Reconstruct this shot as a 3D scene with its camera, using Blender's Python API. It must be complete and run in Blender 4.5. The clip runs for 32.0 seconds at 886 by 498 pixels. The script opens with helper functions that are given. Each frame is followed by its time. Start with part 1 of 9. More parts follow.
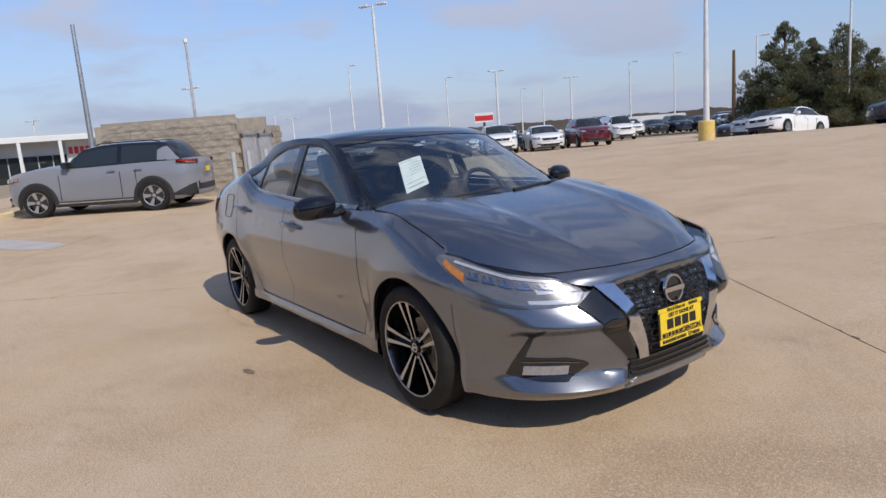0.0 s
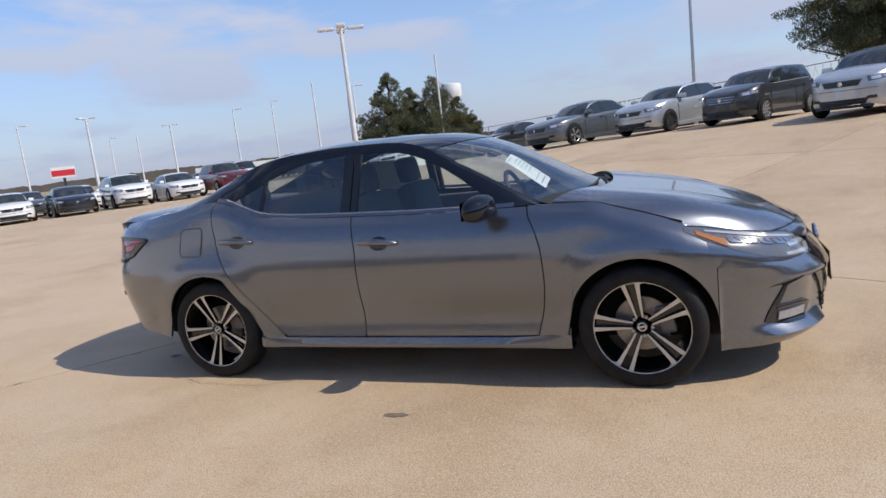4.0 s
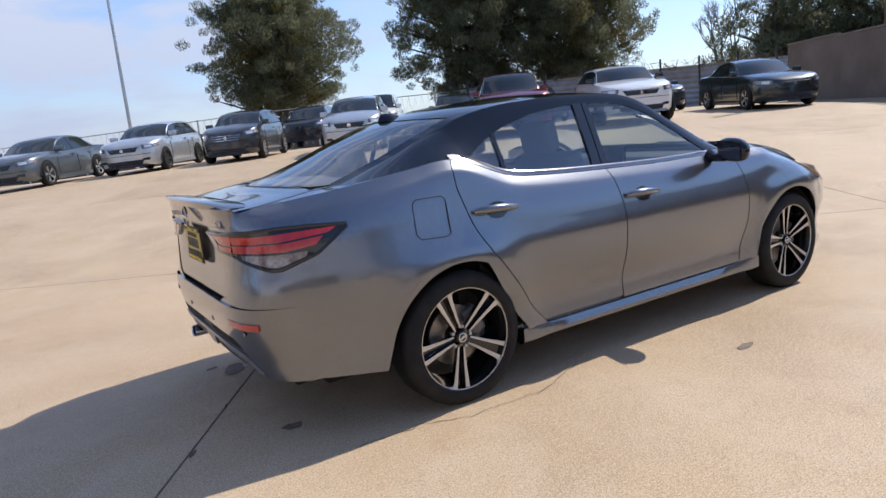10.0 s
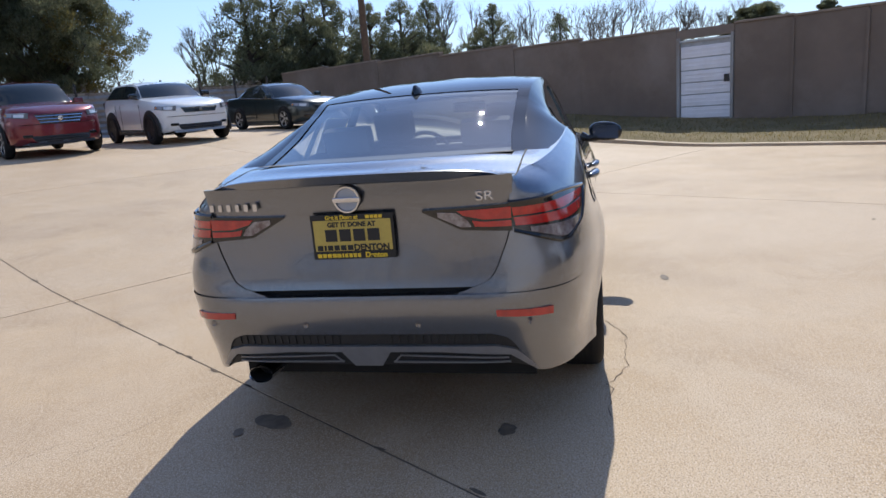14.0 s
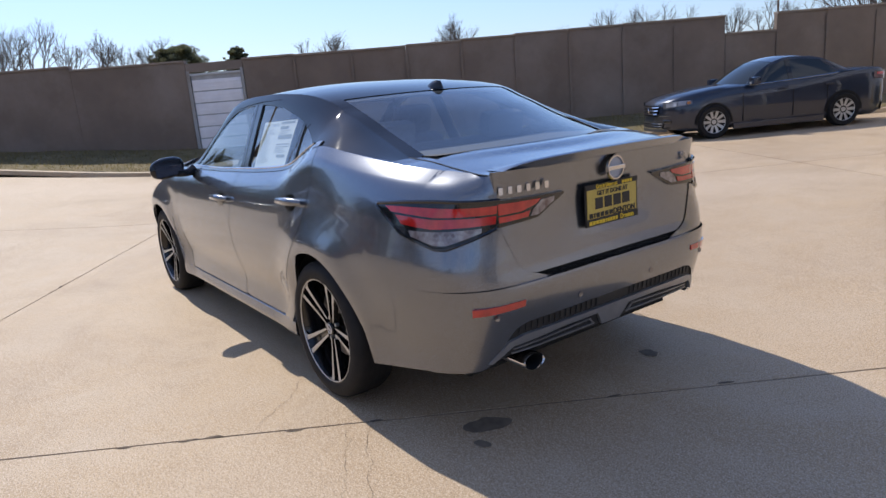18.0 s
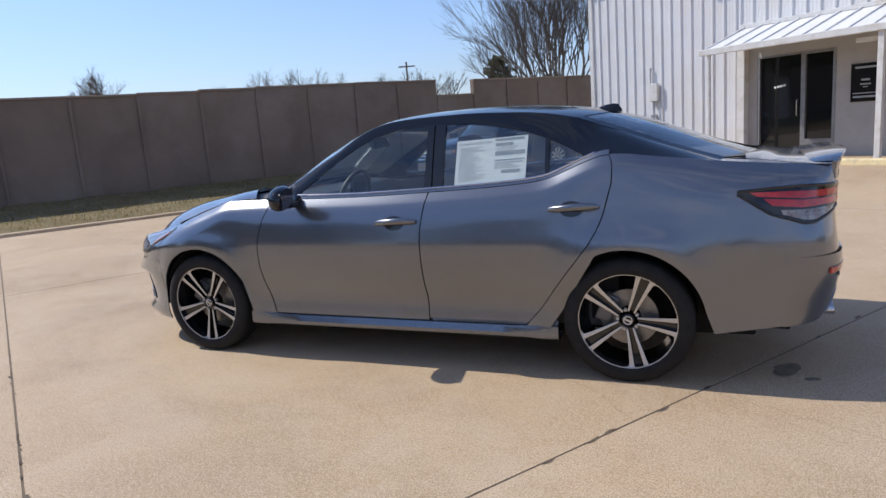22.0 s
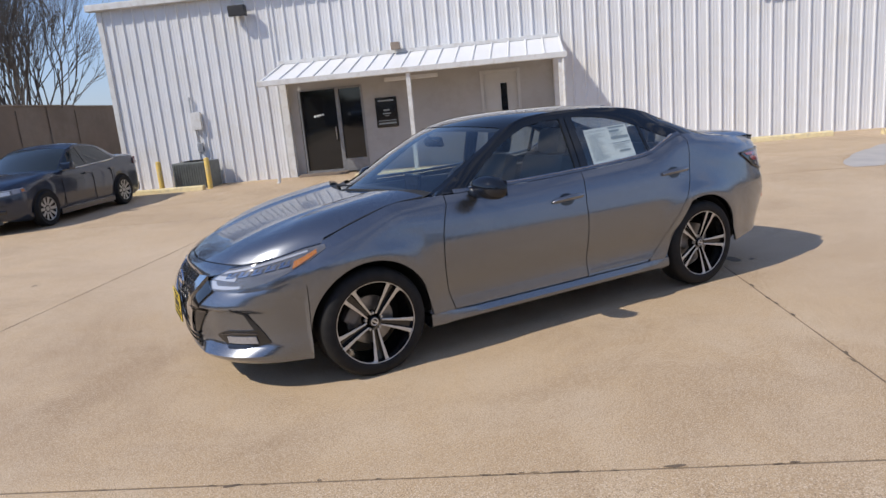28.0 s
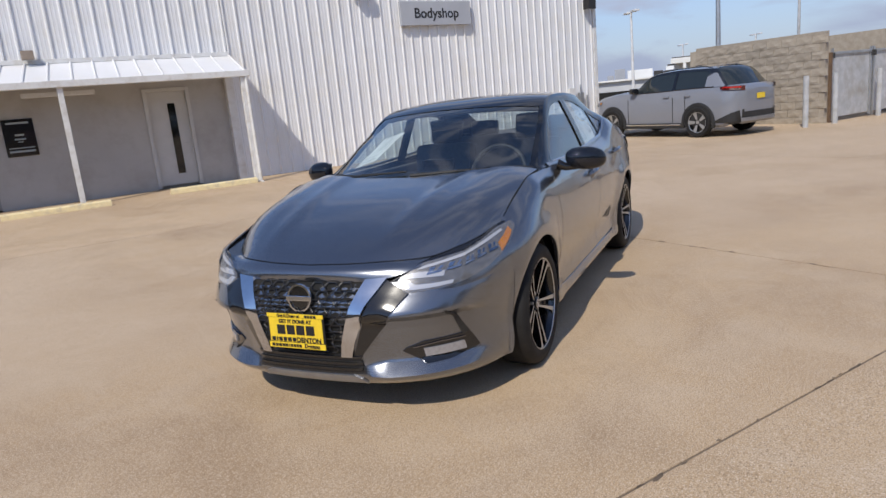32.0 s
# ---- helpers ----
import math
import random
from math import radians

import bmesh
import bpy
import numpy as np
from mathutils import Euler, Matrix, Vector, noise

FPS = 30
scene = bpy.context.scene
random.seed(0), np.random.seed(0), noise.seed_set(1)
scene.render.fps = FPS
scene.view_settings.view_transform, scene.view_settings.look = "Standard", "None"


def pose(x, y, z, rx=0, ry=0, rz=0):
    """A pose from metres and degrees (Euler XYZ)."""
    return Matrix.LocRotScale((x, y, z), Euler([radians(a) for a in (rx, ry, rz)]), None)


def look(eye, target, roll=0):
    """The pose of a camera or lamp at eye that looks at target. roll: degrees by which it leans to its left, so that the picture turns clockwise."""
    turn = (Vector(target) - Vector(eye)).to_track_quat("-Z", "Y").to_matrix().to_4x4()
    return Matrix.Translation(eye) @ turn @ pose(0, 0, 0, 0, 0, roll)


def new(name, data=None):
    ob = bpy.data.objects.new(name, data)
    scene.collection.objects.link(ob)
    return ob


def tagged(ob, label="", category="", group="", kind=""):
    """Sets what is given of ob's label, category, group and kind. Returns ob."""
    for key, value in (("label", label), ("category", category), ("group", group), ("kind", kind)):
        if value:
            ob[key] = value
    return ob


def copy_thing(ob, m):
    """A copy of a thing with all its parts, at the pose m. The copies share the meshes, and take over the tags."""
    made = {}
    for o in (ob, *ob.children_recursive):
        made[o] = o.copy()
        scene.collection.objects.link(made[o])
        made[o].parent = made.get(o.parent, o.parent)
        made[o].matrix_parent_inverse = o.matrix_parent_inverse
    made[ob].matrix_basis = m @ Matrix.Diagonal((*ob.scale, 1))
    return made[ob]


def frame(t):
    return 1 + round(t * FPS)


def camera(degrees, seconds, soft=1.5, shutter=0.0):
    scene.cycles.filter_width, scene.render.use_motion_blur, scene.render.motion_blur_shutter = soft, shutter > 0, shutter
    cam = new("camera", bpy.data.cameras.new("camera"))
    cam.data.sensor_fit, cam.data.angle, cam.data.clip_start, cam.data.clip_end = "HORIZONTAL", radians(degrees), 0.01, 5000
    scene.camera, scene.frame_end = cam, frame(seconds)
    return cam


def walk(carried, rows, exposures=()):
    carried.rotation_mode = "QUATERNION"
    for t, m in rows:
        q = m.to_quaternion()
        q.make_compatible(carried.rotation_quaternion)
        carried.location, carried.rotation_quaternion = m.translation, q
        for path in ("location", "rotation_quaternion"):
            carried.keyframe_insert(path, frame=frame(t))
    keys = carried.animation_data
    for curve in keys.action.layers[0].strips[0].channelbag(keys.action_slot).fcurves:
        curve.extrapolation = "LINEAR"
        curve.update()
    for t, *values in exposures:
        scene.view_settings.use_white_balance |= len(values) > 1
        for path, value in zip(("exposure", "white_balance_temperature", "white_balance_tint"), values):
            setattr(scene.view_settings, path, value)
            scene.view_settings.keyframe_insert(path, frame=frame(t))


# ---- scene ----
cam = camera(67.4, 32.0)
PATH = [
    (0, (4.133, -2.514, 1.394), (2.503, -1.41, 1.043), -4.4),
    (0.5, (3.931, -2.841, 1.418), (2.394, -1.61, 1.072), -6.5),
    (1, (3.638, -3.136, 1.412), (2.191, -1.798, 1.072), -7.7),
    (1.5, (3.362, -3.341, 1.438), (2.019, -1.898, 1.101), -8.8),
    (2, (3.059, -3.676, 1.446), (1.852, -2.114, 1.124), -9.2),
    (2.5, (2.748, -3.85, 1.44), (1.66, -2.205, 1.109), -8.6),
    (4.5, (1.227, -4.438, 1.387), (0.659, -2.547, 1.075), -5.9),
    (5, (0.782, -4.553, 1.388), (0.372, -2.618, 1.087), -5.0),
    (5.5, (0.407, -4.551, 1.36), (0.097, -2.6, 1.049), -4.4),
    (6, (-0.001, -4.512, 1.353), (-0.107, -2.541, 1.029), -3.4),
    (6.5, (-0.416, -4.512, 1.354), (-0.366, -2.54, 1.021), -3.5),
    (7, (-0.838, -4.39, 1.327), (-0.669, -2.427, 0.983), -3.7),
    (7.5, (-1.183, -4.276, 1.326), (-0.872, -2.328, 0.993), -3.2),
    (8, (-1.608, -4.148, 1.332), (-1.135, -2.232, 1.003), -3.2),
    (8.5, (-1.949, -3.97, 1.31), (-1.377, -2.083, 0.974), -3.8),
    (9, (-2.339, -3.798, 1.306), (-1.574, -1.982, 0.959), -4.0),
    (9.5, (-2.703, -3.637, 1.317), (-1.78, -1.898, 0.965), -4.5),
    (10, (-2.991, -3.381, 1.316), (-1.952, -1.711, 0.95), -5.5),
    (10.5, (-3.299, -3.141, 1.307), (-2.084, -1.596, 0.937), -5.7),
    (11, (-3.592, -2.904, 1.317), (-2.26, -1.463, 0.931), -5.9),
    (11.5, (-3.802, -2.571, 1.315), (-2.349, -1.26, 0.905), -6.1),
    (12, (-4.058, -2.24, 1.306), (-2.473, -1.088, 0.905), -6.3),
    (12.5, (-4.247, -1.895, 1.304), (-2.566, -0.886, 0.906), -6.1),
    (13, (-4.349, -1.548, 1.306), (-2.567, -0.739, 0.896), -6.0),
    (13.5, (-4.511, -1.188, 1.311), (-2.656, -0.569, 0.891), -5.7),
    (14, (-4.558, -0.844, 1.307), (-2.653, -0.409, 0.88), -4.7),
    (14.5, (-4.555, -0.501, 1.319), (-2.617, -0.272, 0.878), -4.0),
    (15, (-4.616, -0.124, 1.332), (-2.667, -0.108, 0.884), -3.9),
    (15.5, (-4.619, 0.134, 1.341), (-2.675, 0.039, 0.88), -4.1),
    (17.5, (-4.21, 1.662, 1.326), (-2.531, 0.675, 0.87), -4.9),
    (18, (-4.064, 2.084, 1.338), (-2.473, 0.961, 0.884), -4.9),
    (18.5, (-3.837, 2.355, 1.343), (-2.295, 1.168, 0.883), -4.9),
    (19, (-3.575, 2.658, 1.352), (-2.122, 1.362, 0.897), -4.6),
    (19.5, (-3.343, 2.974, 1.36), (-1.98, 1.579, 0.92), -4.8),
    (20, (-3.025, 3.226, 1.332), (-1.77, 1.724, 0.921), -5.5),
    (20.5, (-2.768, 3.449, 1.332), (-1.63, 1.851, 0.94), -5.2),
    (21, (-2.478, 3.729, 1.345), (-1.453, 2.053, 0.97), -5.1),
    (21.5, (-2.145, 3.895, 1.351), (-1.2, 2.172, 0.98), -5.2),
    (22, (-1.819, 4.157, 1.36), (-1.03, 2.356, 0.994), -4.5),
    (22.5, (-1.524, 4.37, 1.381), (-0.861, 2.519, 1.016), -3.8),
    (23, (-1.132, 4.518, 1.39), (-0.597, 2.627, 1.023), -3.3),
    (23.5, (-0.801, 4.676, 1.396), (-0.404, 2.751, 1.023), -3.0),
    (24, (-0.416, 4.788, 1.403), (-0.144, 2.842, 1.033), -2.6),
    (24.5, (-0.057, 4.797, 1.418), (0.064, 2.837, 1.037), -2.6),
    (25, (0.364, 4.842, 1.42), (0.302, 2.88, 1.034), -3.0),
    (25.5, (0.735, 4.825, 1.426), (0.556, 2.872, 1.033), -3.2),
    (27.5, (2.276, 4.505, 1.485), (1.552, 2.688, 1.069), -4.5),
    (28, (2.673, 4.356, 1.498), (1.775, 2.617, 1.087), -5.3),
    (28.5, (3.005, 4.126, 1.484), (1.971, 2.465, 1.074), -6.0),
    (29, (3.285, 3.854, 1.47), (2.113, 2.288, 1.055), -5.7),
    (29.5, (3.614, 3.589, 1.486), (2.292, 2.153, 1.051), -6.0),
    (30, (3.847, 3.249, 1.449), (2.44, 1.899, 1.004), -5.8),
    (30.5, (4.073, 2.948, 1.444), (2.542, 1.74, 1.002), -4.9),
    (31, (4.312, 2.617, 1.454), (2.681, 1.544, 1.018), -4.9),
    (31.5, (4.483, 2.258, 1.435), (2.796, 1.275, 1.002), -5.5),
    (32, (4.66, 1.882, 1.417), (2.893, 1.047, 0.991), -5.5),
]
walk(cam, [(t, look(eye, target, roll)) for t, eye, target, roll in PATH], exposures=[(0, -0.05, 6500, 11), (4, 0.12, 6500, 10), (8, 0.34, 6500, 11), (12, 0.28, 6400, 9), (14, 0.16, 6200, 8), (16, 0.1, 6150, 9), (18, 0.16, 6300, 11), (21, 0.08, 6200, 10), (24, 0.2, 6500, 11), (28, 0.05, 6500, 10), (32, -0.06, 6500, 10)])

# ---- world, sun ----
SUN_EL = 46.0
world = bpy.data.worlds.new("sky")
scene.world = world
world.use_nodes = True
wn = world.node_tree
wn.nodes.clear()


def link(nt, a, b):
    nt.links.new(a, b)


def nd(nt, kind, **kw):
    n = nt.nodes.new(kind)
    for k, v in kw.items():
        if k in ("data_type", "blend_type", "operation", "noise_dimensions", "feature", "sky_type", "sun_disc", "sun_elevation", "sun_rotation", "air_density", "dust_density", "ozone_density", "altitude", "distance", "coloring", "bands_direction", "wave_type"):
            put_prop(n, k, v)
        else:
            n.inputs[k].default_value = v
    return n


def put_prop(n, k, v):
    if k == "data_type": n.data_type = v
    elif k == "blend_type": n.blend_type = v
    elif k == "operation": n.operation = v
    elif k == "noise_dimensions": n.noise_dimensions = v
    elif k == "feature": n.feature = v
    elif k == "sky_type": n.sky_type = v
    elif k == "sun_disc": n.sun_disc = v
    elif k == "sun_elevation": n.sun_elevation = v
    elif k == "sun_rotation": n.sun_rotation = v
    elif k == "air_density": n.air_density = v
    elif k == "dust_density": n.dust_density = v
    elif k == "ozone_density": n.ozone_density = v
    elif k == "altitude": n.altitude = v
    elif k == "distance": n.distance = v


def ramp(nt, stops):
    r = nt.nodes.new("ShaderNodeValToRGB")
    e = r.color_ramp.elements
    while len(e) < len(stops):
        e.new(0.5)
    for el, (p, c) in zip(e, stops):
        el.position, el.color = p, (*c, 1)
    return r


sky = nd(wn, "ShaderNodeTexSky", sky_type="NISHITA", sun_disc=False, sun_elevation=radians(SUN_EL), sun_rotation=radians(90), air_density=1.0, dust_density=0.25, ozone_density=2.0)
tc = nd(wn, "ShaderNodeTexCoord")
mp = nd(wn, "ShaderNodeMapping")
mp.inputs["Scale"].default_value = (1.0, 1.0, 3.6)
link(wn, tc.outputs["Generated"], mp.inputs["Vector"])
n1 = nd(wn, "ShaderNodeTexNoise", Scale=4.6, Detail=8.0, Roughness=0.52, Distortion=0.25)
link(wn, mp.outputs[0], n1.inputs["Vector"])
r1 = ramp(wn, [(0.47, (0, 0, 0)), (0.62, (1, 1, 1))])
link(wn, n1.outputs["Fac"], r1.inputs[0])
sep = nd(wn, "ShaderNodeSeparateXYZ")
link(wn, tc.outputs["Generated"], sep.inputs[0])
# thin cloud, thicker to the north-west, none to the south
dirm = nd(wn, "ShaderNodeVectorMath", operation="DOT_PRODUCT")
dirm.inputs[1].default_value = (-0.75, 0.65, 0.1)
link(wn, tc.outputs["Generated"], dirm.inputs[0])
rr = nd(wn, "ShaderNodeMapRange")
for k, v in (("From Min", -0.05), ("From Max", 0.55), ("To Min", 0.0), ("To Max", 0.85)):
    rr.inputs[k].default_value = v
link(wn, dirm.outputs["Value"], rr.inputs["Value"])
mul = nd(wn, "ShaderNodeMath", operation="MULTIPLY")
link(wn, r1.outputs[0], mul.inputs[0])
link(wn, rr.outputs[0], mul.inputs[1])
mixc = nd(wn, "ShaderNodeMix", data_type="RGBA")
link(wn, mul.outputs[0], mixc.inputs["Factor"])
link(wn, sky.outputs[0], mixc.inputs[6])
mixc.inputs[7].default_value = (4.5, 4.6, 4.8, 1)
tint = nd(wn, "ShaderNodeMix", data_type="RGBA", blend_type="MULTIPLY")
tint.inputs["Factor"].default_value = 1.0
# grey-blue haze low down, thinner towards the sun
hz_ = nd(wn, "ShaderNodeMapRange")
for k, v in (("From Min", 0.24), ("From Max", 0.0), ("To Min", 0.0), ("To Max", 0.8)):
    hz_.inputs[k].default_value = v
link(wn, sep.outputs["Z"], hz_.inputs["Value"])
hx_ = nd(wn, "ShaderNodeMapRange")
for k, v in (("From Min", 0.5), ("From Max", -0.3), ("To Min", 0.62), ("To Max", 1.0)):
    hx_.inputs[k].default_value = v
link(wn, sep.outputs["X"], hx_.inputs["Value"])
hm_ = nd(wn, "ShaderNodeMath", operation="MULTIPLY")
link(wn, hz_.outputs[0], hm_.inputs[0])
link(wn, hx_.outputs[0], hm_.inputs[1])
haze = nd(wn, "ShaderNodeMix", data_type="RGBA")
link(wn, hm_.outputs[0], haze.inputs["Factor"])
link(wn, mixc.outputs[2], haze.inputs[6])
haze.inputs[7].default_value = (2.35, 2.80, 3.70, 1)
link(wn, haze.outputs[2], tint.inputs[6])
tint.inputs[7].default_value = (0.92, 0.95, 1.09, 1)
bg = nd(wn, "ShaderNodeBackground", Strength=0.138)
link(wn, tint.outputs[2], bg.inputs["Color"])
wo = nd(wn, "ShaderNodeOutputWorld")
link(wn, bg.outputs[0], wo.inputs["Surface"])
sun_data = bpy.data.lights.new("sun", "SUN")
sun_data.energy, sun_data.angle, sun_data.color = 3.75, radians(0.53), (1.0, 0.93, 0.82)
sun = new("sun", sun_data)
sun.matrix_world = look((40 * math.cos(radians(SUN_EL)), 0, 40 * math.sin(radians(SUN_EL))), (0, 0, 0))

# ---- materials ----


def material(name, color, rough=0.6, metal=0.0, color2=None, scale=6.0, detail=5.0, bump=0.0, bump_scale=60.0, coat=0.0, spec=0.5, stain=None, stain_scale=0.8, island=0.0, rand=0.0, emit=None):
    """A surface with colour grain at one scale, stains at another and fine relief."""
    m = bpy.data.materials.new(name)
    m.use_nodes = True
    nt = m.node_tree
    b = nt.nodes["Principled BSDF"]
    b.inputs["Base Color"].default_value = (*color, 1)
    b.inputs["Roughness"].default_value = rough
    b.inputs["Metallic"].default_value = metal
    b.inputs["Specular IOR Level"].default_value = spec
    if coat:
        b.inputs["Coat Weight"].default_value, b.inputs["Coat Roughness"].default_value = coat, 0.03
    co = nd(nt, "ShaderNodeTexCoord")
    out = None
    if color2:
        n = nd(nt, "ShaderNodeTexNoise", Scale=scale, Detail=detail, Roughness=0.6)
        link(nt, co.outputs["Object"], n.inputs["Vector"])
        mx = nd(nt, "ShaderNodeMix", data_type="RGBA")
        r = ramp(nt, [(0.35, (0, 0, 0)), (0.65, (1, 1, 1))])
        link(nt, n.outputs["Fac"], r.inputs[0])
        link(nt, r.outputs[0], mx.inputs["Factor"])
        mx.inputs[6].default_value, mx.inputs[7].default_value = (*color, 1), (*color2, 1)
        out = mx.outputs[2]
    if stain:
        n = nd(nt, "ShaderNodeTexNoise", Scale=stain_scale, Detail=6.0, Roughness=0.65)
        link(nt, co.outputs["Object"], n.inputs["Vector"])
        r = ramp(nt, [(0.48, (0, 0, 0)), (0.72, (1, 1, 1))])
        link(nt, n.outputs["Fac"], r.inputs[0])
        mx = nd(nt, "ShaderNodeMix", data_type="RGBA")
        link(nt, r.outputs[0], mx.inputs["Factor"])
        mx.inputs[6].default_value, mx.inputs[7].default_value = (*color, 1), (*stain, 1)
        if out:
            link(nt, out, mx.inputs[6])
        out = mx.outputs[2]
    if island or rand:
        g = nd(nt, "ShaderNodeNewGeometry") if island else nd(nt, "ShaderNodeObjectInfo")
        mr = nd(nt, "ShaderNodeMapRange")
        amp = island or rand
        mr.inputs["To Min"].default_value, mr.inputs["To Max"].default_value = 1 - amp, 1 + amp
        link(nt, g.outputs["Random Per Island" if island else "Random"], mr.inputs["Value"])
        hs = nd(nt, "ShaderNodeHueSaturation")
        hs.inputs["Color"].default_value = (*color, 1)
        if out:
            link(nt, out, hs.inputs["Color"])
        link(nt, mr.outputs[0], hs.inputs["Value"])
        out = hs.outputs[0]
    if out:
        link(nt, out, b.inputs["Base Color"])
    if bump:
        n = nd(nt, "ShaderNodeTexNoise", Scale=bump_scale, Detail=4.0, Roughness=0.6)
        link(nt, co.outputs["Object"], n.inputs["Vector"])
        bp = nd(nt, "ShaderNodeBump", Strength=bump, Distance=0.02)
        link(nt, n.outputs["Fac"], bp.inputs["Height"])
        link(nt, bp.outputs[0], b.inputs["Normal"])
    if emit:
        b.inputs["Emission Color"].default_value, b.inputs["Emission Strength"].default_value = (*emit[0], 1), emit[1]
    return m


def car_paint(name, color, flake=0.6, rough=0.28):
    """Metallic base under a clear coat, with fine flake."""
    m = material(name, color, rough, flake, coat=1.0)
    nt = m.node_tree
    b = nt.nodes["Principled BSDF"]
    co = nd(nt, "ShaderNodeTexCoord")
    v = nd(nt, "ShaderNodeTexNoise", Scale=900.0, Detail=1.0)
    link(nt, co.outputs["Object"], v.inputs["Vector"])
    mr = nd(nt, "ShaderNodeMapRange")
    mr.inputs["To Min"].default_value, mr.inputs["To Max"].default_value = rough - 0.08, rough + 0.08
    link(nt, v.outputs["Fac"], mr.inputs["Value"])
    link(nt, mr.outputs[0], b.inputs["Roughness"])
    return m


def glass_mat(name, tint, base=0.14):
    m = bpy.data.materials.new(name)
    m.use_nodes = True
    nt = m.node_tree
    nt.nodes.clear()
    o = nd(nt, "ShaderNodeOutputMaterial")
    t = nd(nt, "ShaderNodeBsdfTransparent", Color=(*tint, 1))
    g = nd(nt, "ShaderNodeBsdfGlossy", Color=(1, 1, 1, 1), Roughness=0.01)
    f = nd(nt, "ShaderNodeLayerWeight", Blend=0.5)
    pw = nd(nt, "ShaderNodeMath", operation="POWER")
    pw.inputs[1].default_value = 4.2
    link(nt, f.outputs["Facing"], pw.inputs[0])
    ma = nd(nt, "ShaderNodeMath", operation="MULTIPLY_ADD")
    ma.inputs[1].default_value, ma.inputs[2].default_value = 1.0 - base, base
    link(nt, pw.outputs[0], ma.inputs[0])
    mx = nd(nt, "ShaderNodeMixShader")
    link(nt, ma.outputs[0], mx.inputs[0])
    link(nt, t.outputs[0], mx.inputs[1])
    link(nt, g.outputs[0], mx.inputs[2])
    link(nt, mx.outputs[0], o.inputs[0])
    return m


def concrete_mat(name):
    """Broom-worn yard concrete: broad stains, mottling, exposed aggregate and fine grit."""
    m = bpy.data.materials.new(name)
    m.use_nodes = True
    nt = m.node_tree
    b = nt.nodes["Principled BSDF"]
    b.inputs["Roughness"].default_value = 0.70
    b.inputs["Specular IOR Level"].default_value = 0.5
    co = nd(nt, "ShaderNodeTexCoord")
    col = None
    for scale, detail, rough, lo, hi, c0, c1 in ((0.30, 5.0, 0.6, 0.36, 0.66, (0.530, 0.385, 0.238), (0.425, 0.295, 0.172)), (1.7, 7.0, 0.62, 0.44, 0.70, None, (0.545, 0.425, 0.30)), (0.55, 8.0, 0.68, 0.46, 0.66, None, (0.315, 0.210, 0.120)), (0.16, 6.0, 0.6, 0.50, 0.66, None, (0.57, 0.44, 0.31)), (9.0, 5.0, 0.62, 0.47, 0.66, None, (0.40, 0.285, 0.175)), (62.0, 3.0, 0.6, 0.50, 0.62, None, (0.60, 0.475, 0.345)), (150.0, 2.0, 0.55, 0.54, 0.64, None, (0.20, 0.138, 0.085)), (190.0, 2.0, 0.6, 0.54, 0.64, None, (0.74, 0.62, 0.48))):
        n = nd(nt, "ShaderNodeTexNoise", Scale=scale, Detail=detail, Roughness=rough, Distortion=0.0 if scale > 10 else 0.7)
        link(nt, co.outputs["Object"], n.inputs["Vector"])
        r = ramp(nt, [(lo, (0, 0, 0)), (hi, (1, 1, 1))])
        link(nt, n.outputs["Fac"], r.inputs[0])
        mx = nd(nt, "ShaderNodeMix", data_type="RGBA")
        if col is None:
            mx.inputs[6].default_value = (*c0, 1)
            link(nt, r.outputs[0], mx.inputs["Factor"])
        else:
            amt = nd(nt, "ShaderNodeMath", operation="MULTIPLY")
            link(nt, r.outputs[0], amt.inputs[0])
            amt.inputs[1].default_value = 0.85 if scale > 80 else 0.55 if scale > 10 else 0.35 if scale > 5 else 0.82
            link(nt, amt.outputs[0], mx.inputs["Factor"])
            link(nt, col, mx.inputs[6])
        mx.inputs[7].default_value = (*c1, 1)
        col = mx.outputs[2]
    ob = nd(nt, "ShaderNodeObjectInfo")
    mr = nd(nt, "ShaderNodeMapRange")
    mr.inputs["To Min"].default_value, mr.inputs["To Max"].default_value = 0.97, 1.03
    link(nt, ob.outputs["Random"], mr.inputs["Value"])
    hs = nd(nt, "ShaderNodeHueSaturation")
    hs.inputs["Saturation"].default_value = 1.05
    link(nt, col, hs.inputs["Color"])
    link(nt, mr.outputs[0], hs.inputs["Value"])
    link(nt, hs.outputs[0], b.inputs["Base Color"])
    n = nd(nt, "ShaderNodeTexNoise", Scale=180.0, Detail=4.0, Roughness=0.65)
    link(nt, co.outputs["Object"], n.inputs["Vector"])
    bp = nd(nt, "ShaderNodeBump", Strength=0.30, Distance=0.006)
    link(nt, n.outputs["Fac"], bp.inputs["Height"])
    link(nt, bp.outputs[0], b.inputs["Normal"])
    return m


